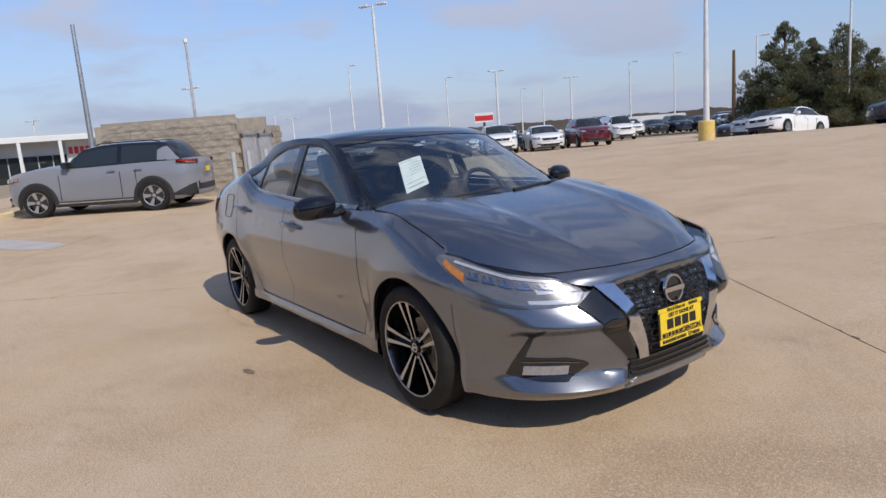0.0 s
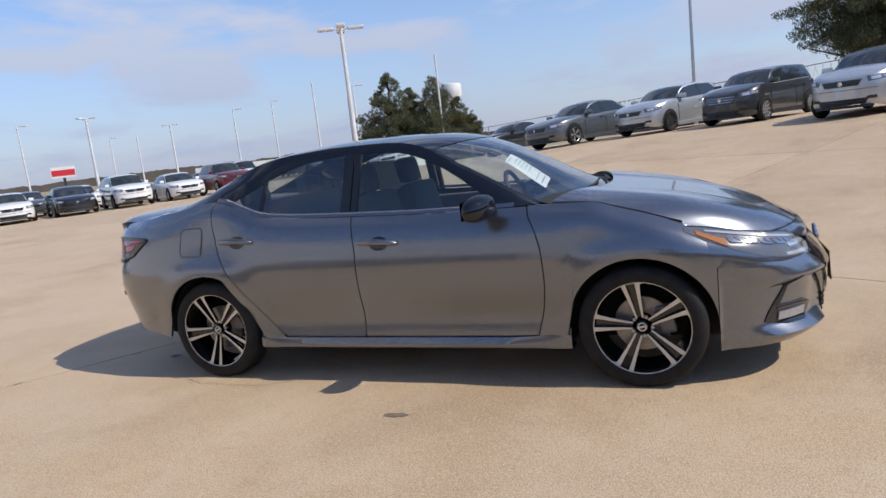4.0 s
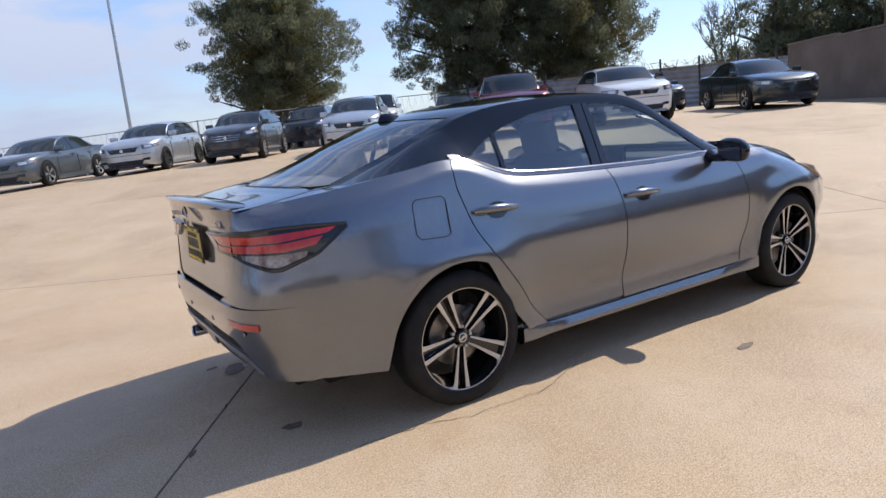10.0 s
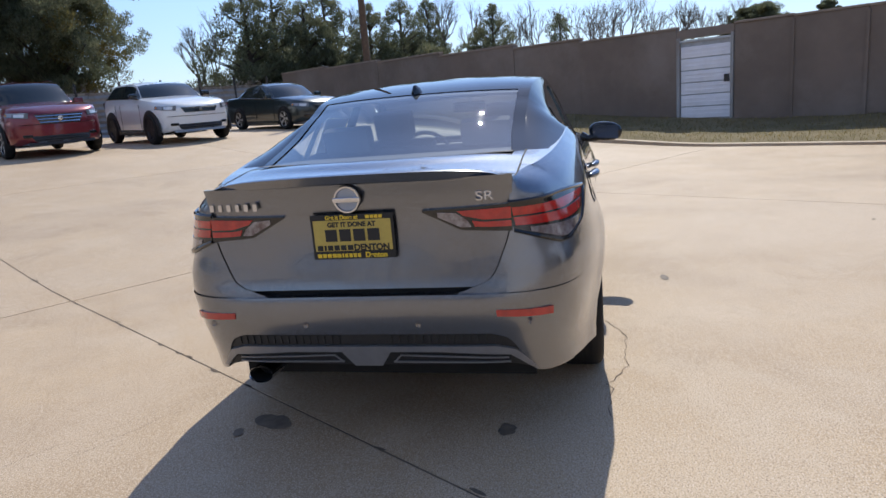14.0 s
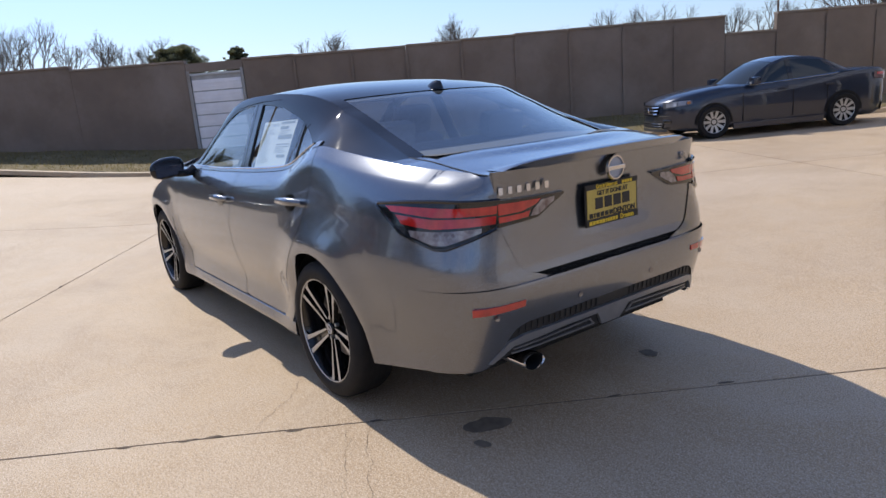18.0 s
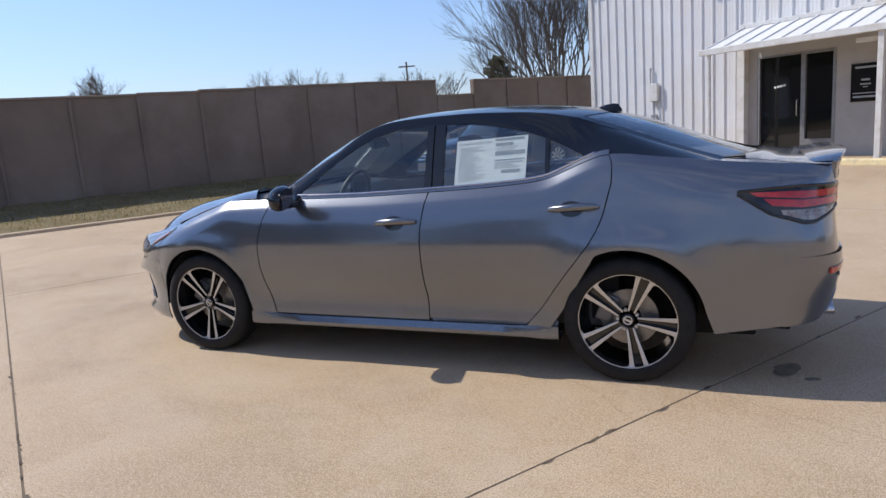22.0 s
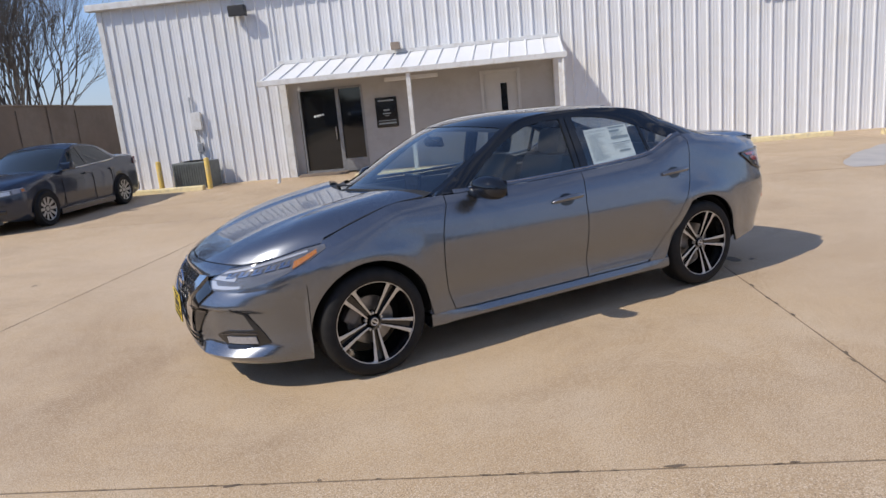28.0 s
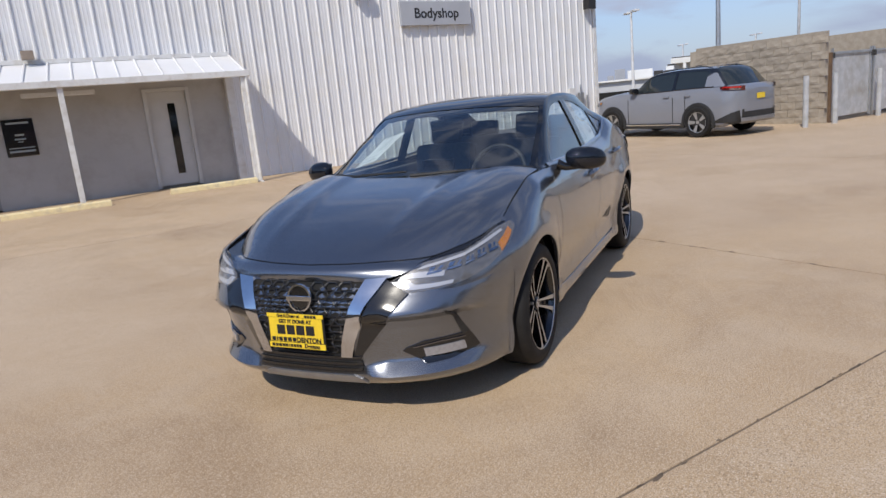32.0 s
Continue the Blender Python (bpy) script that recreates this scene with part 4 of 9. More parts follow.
# ---- the sedan in the middle of the yard: x forward, y to its left ----
X0F, X0R = 1.40, -1.40
zt = spline((-2.30, 1.02), (-2.1, 1.055), (-1.8, 1.090), (-1.5, 1.130), (-1.30, 1.154), (-1.24, 1.150), (-1.17, 1.130), (-1.05, 1.082), (-0.96, 1.048), (-0.86, 1.030), (-0.3, 1.0), (0.3, 0.985), (0.75, 0.985), (1.1, 0.985), (1.3, 0.935), (1.56, 0.855), (1.8, 0.775), (2.0, 0.71), (2.2, 0.66))
ytop = spline((-2.25, 0.665), (-2.0, 0.70), (-1.6, 0.732), (-1.2, 0.757), (-0.8, 0.775), (0.0, 0.785), (0.6, 0.785), (1.0, 0.778), (1.3, 0.775), (1.56, 0.775), (1.8, 0.78), (2.2, 0.76))
wb = spline((0.12, 0.80), (0.20, 0.842), (0.28, 0.850), (0.36, 0.846), (0.50, 0.868), (0.62, 0.885), (0.70, 0.888), (0.80, 0.870), (0.90, 0.845), (1.0, 0.815), (1.12, 0.78))
xf = spline((0.10, 2.15), (0.18, 2.225), (0.24, 2.262), (0.34, 2.270), (0.45, 2.280), (0.50, 2.280), (0.54, 2.272), (0.58, 2.257), (0.62, 2.234), (0.66, 2.204), (0.72, 2.155), (0.80, 2.07))
xr = spline((0.18, 2.15), (0.26, 2.245), (0.36, 2.290), (0.46, 2.314), (0.54, 2.322), (0.62, 2.320), (0.70, 2.308), (0.80, 2.300), (0.90, 2.298), (0.98, 2.308), (1.06, 2.330))


def arch_flare(x, z):
    f = 0.0
    for xc in (1.354, -1.354):
        r = math.hypot(x - xc, z - 0.322)
        f += 0.022 * math.exp(-((r - 0.38) / 0.10) ** 2)
    return f


CREASE = 0.055


def zrow(lo, hi, j, m, top_rows):
    """Rows of a side panel from lo to hi, one of them on the shoulder crease."""
    c = hi - min(CREASE, 0.3 * (hi - lo))
    k = m - top_rows
    return lo + (c - lo) * j / k if j <= k else c + (hi - c) * (j - k) / top_rows


def width(x, z):
    """Half the body's width at x and z, before the ends turn in."""
    t, d = zt(x), 0.20 - 0.07 * min(1.0, max(0.0, (x - 0.6) / 0.5))
    w = wb(z) + arch_flare(x, z)
    c = t - CREASE
    big = 0.012 + 0.010 * min(1.0, max(0.0, (-x - 0.9) / 0.4)) + 0.004 * min(1.0, max(0.0, (x - 0.8) / 0.4))
    w += big * (max(0.0, 1 - (c - z) / 0.20) ** 1.5 if z < c else max(0.0, 1 - (z - c) / CREASE))
    if z > t - d:
        k = (z - (t - d)) / d
        w -= max(0.0, wb(t) - ytop(x)) * min(k, 1.2) ** 2
    if -1.2 < x < 1.1:
        w -= 0.012 * math.exp(-((z - 0.40) / 0.09) ** 2) * min(1, (1.1 - x) / 0.3, (x + 1.2) / 0.3)
    w -= 0.012 * max(0.0, x - 0.9) ** 2 - 0.006 * min(1.0, max(0.0, -x - 1.45) / 0.4)
    return w


def yside(x, z):
    w = width(x, z)
    if x > X0F:
        k = min(1.0, (x - X0F) / (xf(z) - X0F))
        return w * max(0.0, 1 - k ** 2.6) ** (1 / 2.8)
    if x < X0R:
        k = min(1.0, (X0R - x) / (xr(z) + X0R))
        return w * max(0.0, 1 - k ** 2) ** (1 / 8.0)
    return w


def normal_of(fn, a, b, h=0.004):
    p, q, r = Vector(fn(a, b)), Vector(fn(a + h, b)), Vector(fn(a, b + h))
    return (q - p).cross(r - p).normalized()


def offset_map(fn, outward):
    def g(a, b, off=0.0):
        p = Vector(fn(a, b))
        if off:
            n = normal_of(fn, a, b)
            if n.dot(outward(p)) < 0:
                n = -n
            p = p + n * off
        return p
    return g


def side_map(sgn):
    return offset_map(lambda x, z: (x, sgn * yside(x, z), z), lambda p: Vector((0, sgn, 0.1)))


def duct(y, z):
    """Relief of the front bumper: ridge, duct and lower blade."""
    a = min(1.0, max(0.0, (abs(y) - 0.26) / 0.14)) * min(1.0, max(0.0, (0.815 - abs(y)) / 0.11))
    prof = DUCT(z)
    return prof * a


DUCT_Z = (0.10, 0.185, 0.215, 0.236, 0.288, 0.302, 0.484, 0.520, 0.534, 0.605, 0.66, 0.9)
DUCT_D = (-0.02, 0.004, 0.026, 0.032, -0.032, -0.038, -0.036, 0.028, 0.028, 0.003, 0.0, 0.0)


def DUCT(z):
    return float(np.interp(z, DUCT_Z, DUCT_D))


def front_xyz(y, z):
    w = width(X0F, z)
    k = min(0.9999, abs(y) / w)
    x = X0F + (xf(z) - X0F) * (1 - k ** 2.8) ** (1 / 2.6)
    return (x + duct(y, z), y, z)


def rear_xyz(y, z):
    w = width(X0R, z)
    k = min(0.9999, abs(y) / w)
    x = X0R - (xr(z) + X0R) * math.sqrt(1 - k ** 8.0)
    return (x, y, z)


def nose_xyz(psi, z):
    """The nose's corner: psi runs in degrees from the middle of the front round to the side."""
    k = math.cos(math.radians(abs(psi)))
    x = X0F + (xf(z) - X0F) * k
    b = min(1.0, max(0.0, (abs(psi) - 40) / 30))
    w = width(X0F, z) * (1 - b) + width(x, z) * b
    return (x, math.copysign(w * (1 - k ** 2.6) ** (1 / 2.8), psi), z)


nose_map = offset_map(nose_xyz, lambda p: Vector((1, 1.2 * p.y, 0.1)))
front_map = offset_map(front_xyz, lambda p: Vector((1, 0.3 * p.y, 0.1)))
rear_map = offset_map(rear_xyz, lambda p: Vector((-1, 0.3 * p.y, 0.1)))
# centre line over the screen, roof and rear window
pc = spline((1.16, 0.985), (0.97, 1.075), (0.61, 1.27), (0.40, 1.355), (0.24, 1.40), (0.05, 1.43), (-0.2, 1.446), (-0.45, 1.448), (-0.7, 1.437), (-0.95, 1.412), (-1.2, 1.368), (-1.45, 1.290), (-1.7, 1.192), (-2.0, 1.092))
yrail = spline((1.16, 0.735), (0.95, 0.705), (0.6, 0.655), (0.3, 0.618), (0.0, 0.598), (-0.5, 0.590), (-1.0, 0.578), (-1.4, 0.568), (-1.7, 0.575), (-2.0, 0.60))


def top_xyz(xe, w):
    """The glasshouse's top. xe: place along the centre line; w: -1 to 1 across."""
    y = w * yrail(xe)
    fr = min(1.0, max(0.0, (xe - 0.0) / 0.6))
    rr_ = min(1.0, max(0.0, (-0.7 - xe) / 0.7))
    x = xe - 0.24 * fr * w * w + 0.20 * rr_ * w * w
    z = pc(xe) - 0.036 * (1 - 0.72 * rr_) * abs(w) ** 2.5
    return (x, y, z)


top_map = offset_map(top_xyz, lambda p: Vector((0, 0, 1)))


def rail_at(x):
    """The rail's point above a place x along the side."""
    lo, hi = -2.05, 1.2
    for _ in range(30):
        mid = (lo + hi) / 2
        if top_xyz(mid, 1.0)[0] < x:
            lo = mid
        else:
            hi = mid
    return top_xyz(lo, 1.0)


wtop = spline((0.64, 0.985), (0.5, 1.085), (0.29, 1.225), (0.15, 1.295), (0.02, 1.335), (-0.15, 1.355), (-0.36, 1.357), (-0.6, 1.337), (-0.77, 1.302), (-0.93, 1.25), (-1.05, 1.195), (-1.17, 1.135))


def wtop_full(x):
    if x > 0.64:
        return zt(x)
    if x < -1.17:
        return zt(x) - 0.004
    return wtop(x)


def green_xyz(x, z, sgn):
    """The glasshouse's side between belt and rail."""
    r = rail_at(x)
    b = yside(x, zt(x)) - 0.012
    k = (z - zt(x)) / max(0.02, r[2] - zt(x))
    y = b + (r[1] - b) * k + 0.018 * k * (1 - k)
    return (x, sgn * y, z)


def green_map(sgn):
    return offset_map(lambda x, z: green_xyz(x, z, sgn), lambda p: Vector((0, sgn, 0.2)))


car = empty("sedan", pose(0, 0, 0), "dark grey metallic four-door sedan with a black roof", "car")
GAP = 0.0034


def arch_z(x, xc, r=0.372, zc=0.322):
    return zc + math.sqrt(max(0.0, r * r - (x - xc) ** 2))


def panel_grid(sgn, xs, zlo, zhi, m, fn=None):
    fn = fn or side_map(sgn)
    return [[fn(x, zlo(x) + (zhi(x) - zlo(x)) * j / m) for x in xs] for j in range(m + 1)]


def flange(bm, depth, inward):
    """Turns the free rim of a panel inward."""
    rim = [e for e in bm.edges if e.is_boundary]
    r = bmesh.ops.extrude_edge_only(bm, edges=rim)
    for w in r["geom"]:
        if isinstance(w, bmesh.types.BMVert):
            d = inward(w.co)
            w.co += d * depth


def lin(a, b, n):
    return [a + (b - a) * i / (n - 1) for i in range(n)]


def cosine(a, b, n):
    return [a + (b - a) * (1 - math.cos(math.pi * i / (n - 1))) / 2 for i in range(n)]


def polyx(*pts):
    """x as a function of z along a shut line."""
    return spline(*[(z, x) for x, z in pts])


SPLIT_F = polyx((0.80, 0.24), (0.815, 0.30), (0.855, 0.45), (0.872, 0.60), (0.868, 0.72), (0.835, 0.86), (0.80, 0.94), (0.79, 1.0))
SPLIT_M = polyx((-0.255, 0.24), (-0.252, 0.35), (-0.245, 0.55), (-0.245, 0.76), (-0.262, 0.90), (-0.285, 1.02))
SPLIT_R = polyx((-0.80, 0.24), (-0.86, 0.31), (-0.905, 0.36), (-1.00, 0.49), (-1.10, 0.62), (-1.19, 0.74), (-1.24, 0.84), (-1.27, 0.95), (-1.290, 1.04), (-1.290, 1.10), (-1.27, 1.155))


def side_panel(name, sgn, left, right, z0, z1, nx, nz, mat="paint", label="", shrink=GAP):
    """A panel of the side between two shut lines, its bottom and top given over x."""
    fn = side_map(sgn)
    bm = bmesh.new()
    grid = []
    for j in range(nz + 1):
        t = j / nz
        row = []
        for i in range(nx + 1):
            s = i / nx
            zb_, zt_ = z0, z1
            xg = left(0.6) * (1 - s) + right(0.6) * s
            for _ in range(5):
                lo = zb_(xg) if callable(zb_) else zb_
                hi = zt_(xg) if callable(zt_) else zt_
                z = zrow(lo + GAP, hi - GAP, j, nz, 4) if callable(zt_) else lo + GAP + (hi - lo - 2 * GAP) * t
                xg = (left(z) + shrink) * (1 - s) + (right(z) - shrink) * s
            row.append(fn(xg, z))
        grid.append(row)
    sheet(bm, grid)
    flange(bm, 0.014, lambda c: Vector((0, -sgn, 0)))
    return part(name, bm, mat, car, label, smooth=28)


for sgn, lr in ((1, "left"), (-1, "right")):
    fd = side_panel("front_door", sgn, SPLIT_M, SPLIT_F, 0.275, zt, 22, 26, label="grey front door with a body-coloured handle")
    rd = side_panel("rear_door", sgn, SPLIT_R, SPLIT_M, 0.285, zt, 22, 26, label="grey rear door with a kicked-up window line")
    # sill with its blade
    bm = bmesh.new()
    fn = side_map(sgn)
    prof = ((0.30, -0.014), (0.272, -0.010), (0.266, 0.000), (0.232, 0.016), (0.212, 0.017), (0.186, -0.015), (0.16, -0.10))
    rows = []
    for x in lin(0.99, -1.0, 26):
        e = min(1.0, (0.99 - x) / 0.10, (x + 1.0) / 0.10)
        lift = 0.020 * max(0.0, 1 - min(1.0, (0.99 - x) / 0.30)) + 0.01 * max(0.0, 1 - (x + 1.0) / 0.25)
        rows.append([fn(x, z + (lift if z > 0.24 and i < 3 else 0), d if d < 0.01 else d * (0.25 + 0.75 * min(1.0, 2.2 * e))) for i, (z, d) in enumerate(prof)])
    sheet(bm, rows)
    part("sill", bm, "paint", car, "body-coloured side skirt", smooth=25)
    # front fender
    bm = bmesh.new()
    F_FRONT = polyx((1.74, 0.26), (1.73, 0.45), (1.70, 0.60), (1.66, 0.70), (1.58, 0.78), (1.55, 0.86))
    zl = lambda x: max(0.255, arch_z(x, 1.354)) if abs(x - 1.354) < 0.372 else 0.255
    xs = lin(0.0, 1.0, 7)[:-1]
    cols = lin(0.80, 0.96, 6) + cosine(0.983, 1.724, 34)
    m = 18
    grid = []
    for j in range(m + 1):
        t = j / m
        row = []
        for x in cols:
            xx = x
            for _ in range(6):
                hi = zt(xx)
                if xx > 1.58:
                    hi = min(hi, 0.832 - (xx - 1.58) * 0.66)
                lo = min(zl(xx), hi - 0.01)
                z = zrow(lo, hi, j, m, 4)
                if x < 1.2:
                    f0 = SPLIT_F(z) + GAP
                    xx = f0 + (x - 0.80) / 0.40 * (1.2 - f0)
            row.append(fn(xx, z))
        grid.append(row)
    sheet(bm, grid)
    bmesh.ops.remove_doubles(bm, verts=bm.verts, dist=0.0004)
    flange(bm, 0.02, lambda c: Vector((0, -sgn, 0)))
    part("front_fender", bm, "paint", car, "grey front wing with a flared wheel arch", smooth=28)
    # rear quarter
    bm = bmesh.new()
    cols = lin(-0.80, -0.96, 7) + cosine(-0.985, -1.72, 34) + lin(-1.76, -2.06, 8)
    zl = lambda x: max(0.27, arch_z(x, -1.354)) if abs(x + 1.354) < 0.372 else 0.27 + 0.09 * max(0.0, -1.73 - x)
    m = 24
    x_low, x_top = SPLIT_R(0.27) - GAP, SPLIT_R(1.155) - GAP
    cols[0] = x_low
    grid = []
    for j in range(m + 1):
        t = j / m
        row = []
        for xb in cols:
            c = (xb - x_low) / (-2.06 - x_low)
            xt_ = x_top + (-2.06 - x_top) * c
            z = zrow(zl(xb), zt(xt_), j, m, 4)
            t = (z - zl(xb)) / (zt(xt_) - zl(xb))
            zd = 0.27 * (1 - t) + 1.155 * t
            dev = SPLIT_R(zd) - GAP - (x_low * (1 - t) + x_top * t)
            row.append(fn(xb * (1 - t) + xt_ * t + dev * (1 - c) ** 4, z))
        grid.append(row)
    sheet(bm, grid)
    bmesh.ops.remove_doubles(bm, verts=bm.verts, dist=0.0006)
    flange(bm, 0.02, lambda c: Vector((0, -sgn, 0)))
    q = part("rear_quarter", bm, "paint", car, "grey rear quarter panel over the wheel arch", smooth=28)
    if sgn < 0:
        bm = bmesh.new()
        pts = [(-1.375, 0.83), (-1.365, 0.98), (-1.385, 1.0), (-1.52, 1.0), (-1.54, 0.98), (-1.55, 0.85), (-1.53, 0.825), (-1.40, 0.82)]
        tube(bm, [fn(a, b, 0.0012) for a, b in pts + pts[:1]], 0.0022, 4, cap=False)
        part("fuel_flap", bm, "gap", q)
    # dark shut lines seen in the gaps
    for line, z0, z1 in ((SPLIT_F, 0.24, 0.98), (SPLIT_M, 0.24, 1.0), (SPLIT_R, 0.26, 1.15)):
        zs = lin(z0, z1, 26)
        bm = bmesh.new()
        sheet(bm, [[fn(line(z) + a, z, -0.006) for z in zs] for a in (-0.010, 0.010)])
        part("shut_line", bm, "gap", car)
    bm = bmesh.new()
    sheet(bm, [[fn(x, z, -0.012) for x in lin(-0.95, 0.98, 30)] for z in (0.262, 0.31)])
    part("shut_line", bm, "gap", car)
    # belt strip
    bm = bmesh.new()
    xs = lin(0.72, -0.93, 30) + lin(-0.96, -1.27, 10)
    belt = lambda x: zt(x) + 0.002
    kick = spline((-1.27, 1.165), (-1.24, 1.16), (-1.17, 1.135), (-1.05, 1.085), (-0.96, 1.052), (-0.93, 1.046))
    gm = green_map(sgn)
    out_ = lambda x: 0.14 * (rise(x) - 0.016) * min(1.0, max(0.0, (x + 1.26) / 0.10))
    rise = lambda x: 0.016 if x > -0.93 else max(0.016, 0.9 * (kick(x) - zt(x)))
    sheet(bm, [[fn(x, zt(x), 0.001) if k == 0 else gm(x, zt(x) + rise(x), 0.010 + out_(x)) if k == 1 else gm(x, zt(x) + rise(x) + 0.002, 0.002) for x in xs] for k in (0, 1, 2)])
    part("belt_strip", bm, "paint", car, smooth=40)
    bm = bmesh.new()
    sheet(bm, [[gm(x, zt(x) + rise(x) + d, o - 0.002 + out_(x)) for x in xs if -1.235 < x < 0.62] for d, o in ((-0.004, 0.013), (-0.001, 0.017), (0.004, 0.015), (0.006, 0.004))])
    part("belt_trim", bm, "chrome", car, "thin bright trim under the side windows", smooth=40)
    # pillars and roof rail
    bm = bmesh.new()
    xs = lin(0.90, 0.65, 8) + lin(0.63, -1.16, 44) + lin(-1.18, -1.79, 16)
    rows = []
    for k in range(4):
        row = []
        for x in xs:
            r = rail_at(x)
            lo = wtop_full(x)
            z = lo + (r[2] - lo) * k / 3
            p = Vector(gm(x, min(z, r[2]), 0.004 if k in (1, 2) else 0.0))
            # towards the deck the pillar's foot leans in flat
            f = min(1.0, max(0.0, (-1.22 - x) / 0.14))
            q = Vector(fn(x, zt(x) - 0.003)).lerp(Vector((r[0], sgn * r[1], r[2] + 0.002)), k / 3)
            q.z += 0.010 * math.sin(math.pi * k / 3) * min(1.0, max(0.0, (x + 1.80) / 0.3))
            row.append(p.lerp(q, f))
        rows.append(row)
    sheet(bm, rows)
    bmesh.ops.remove_doubles(bm, verts=bm.verts, dist=0.0004)
    flange(bm, 0.02, lambda c: Vector((0, -sgn, 0)))
    part("roof_side_rail", bm, "black_paint", car, "gloss black pillars and roof rail", smooth=35)
    bm = bmesh.new()
    for xa, xb in ((-0.252, -0.292), (-0.30, -0.362)):
        ruled(bm, [(xa - 0.0, zt(-0.3) - 0.01), (xb, zt(-0.3) - 0.01)], [(xa + 0.012, 1.36), (xb + 0.012, 1.36)], gm, 3, 8, 0.006, 0.02)
    part("b_pillar", bm, "gloss_black", car)
    bm = bmesh.new()
    ruled(bm, [(-0.938, zt(-0.94)), (-0.962, zt(-0.95))], [(-0.928, wtop(-0.94) + 0.005), (-0.950, wtop(-0.95) + 0.005)], gm, 3, 6, 0.003, 0.02)
    part("window_divider", bm, "gloss_black", rd)
    bm = bmesh.new()
    ruled(bm, [(0.60, 0.985), (0.80, 0.985)], [(0.62, 1.0), (0.66, 1.075)], gm, 4, 4, 0.004, 0.02)
    part("mirror_sail", bm, "gloss_black", fd)
    for nm, xa, xb, mt in (("front_window", 0.62, -0.262, "glass"), ("rear_window_pane", -0.352, -0.945, "glass_dark"), ("quarter_window", -0.958, -1.165, "glass_dark")):
        bm = bmesh.new()
        xs = lin(xa, xb, 22)
        sheet(bm, [[gm(x, (zt(x) if x > -0.93 else max(zt(x), kick(x) - 0.02)) * (1 - k / 6) + wtop(x) * k / 6, -0.003) for x in xs] for k in range(7)])
        ob = part(nm, bm, mt, fd if "front" in nm else rd, "tinted side glass", smooth=60)
        ob.visible_shadow = False
    # handles
    for xa, zh, door in ((-0.095, 0.842, fd), (-1.10, 0.898, rd)):
        h = bmesh.new()
        pts = [fn(xa + 0.125, zh - 0.008, 0.006), fn(xa + 0.10, zh - 0.004, 0.026), fn(xa, zh + 0.002, 0.036), fn(xa - 0.09, zh + 0.004, 0.032), fn(xa - 0.125, zh + 0.004, 0.008)]
        rg = tube(h, pts, [0.009, 0.016, 0.019, 0.018, 0.011], 12)
        hd = part("door_handle", h, "paint", door, "body-coloured pull handle", smooth=50)
        # Flat black ellipse on the door skin stands for shade in the cup.
        c = bmesh.new()
        ctr = Vector(fn(xa + 0.01, zh - 0.005, 0.0))
        g = [[fn(xa + 0.01 + r * 0.062 * math.cos(a), zh - 0.004 + r * 0.040 * math.sin(a), 0.0026 - 0.001 * r) for a in lin(0, 2 * math.pi, 25)] for r in (0.05, 0.4, 0.7, 0.9, 1.0)]
        sheet(c, g)
        part("handle_cup", c, "gloss_black", door, smooth=50)
    # mirror
    mr_ = bmesh.new()
    bmesh.ops.create_icosphere(mr_, subdivisions=4, radius=1.0)
    for w in mr_.verts:
        x, y, z = w.co
        s = 1.0 if x > 0 else 0.72
        sweep = -0.032 * y
        w.co = Vector((max(0.538, 0.575 + 0.075 * x * s) + sweep, sgn * (0.975 + 0.118 * (abs(y) ** 0.85) * (1 if y > 0 else -1)), 1.012 + 0.070 * (abs(z) ** 0.85) * (1 if z > 0 else -1) - 0.010 * y))
    mi_ = part("mirror_housing", mr_, "black_paint", car, "gloss black door mirror", smooth=60)
    bm = bmesh.new()
    tube(bm, [(0.60, sgn * 0.80, 0.985), (0.585, sgn * 0.85, 0.965), (0.575, sgn * 0.92, 0.972)], [0.035, 0.026, 0.03], 10)
    part("mirror_arm", bm, "gloss_black", mi_, smooth=50)
    bm = bmesh.new()
    sheet(bm, [[(0.534 - 0.27 * a, sgn * (0.975 + a), 1.012 + b - 0.08 * a) for a in (-0.090, 0.090)] for b in (-0.048, 0.048)])
    part("mirror_glass", bm, "dark_chrome", mi_)

# ---- hood, screen, roof, rear window, boot ----
zc = spline((0.95, 1.035), (1.12, 1.015), (1.3, 0.99), (1.57, 0.945), (1.8, 0.885), (1.95, 0.835), (2.08, 0.780), (2.16, 0.735), (2.22, 0.69))
ze = spline((0.95, 0.99), (1.12, 0.98), (1.3, 0.935), (1.56, 0.855), (1.8, 0.775), (2.0, 0.71), (2.2, 0.65))
hood_front = spline((0.0, 2.165), (0.2, 2.15), (0.42, 2.09), (0.55, 1.995), (0.66, 1.86), (0.74, 1.69), (0.772, 1.585))
hood_rear = spline((0.0, 1.16), (0.3, 1.13), (0.5, 1.08), (0.65, 1.00), (0.772, 0.92))


zf = spline((0.0, 0.735), (0.2, 0.738), (0.39, 0.741), (0.48, 0.738), (0.55, 0.737), (0.62, 0.752), (0.70, 0.778), (0.74, 0.797), (0.772, 0.825))


def hood_base(x, y):
    return zc(x) - (zc(x) - ze(x)) * min(1.0, y / 0.772) ** 7


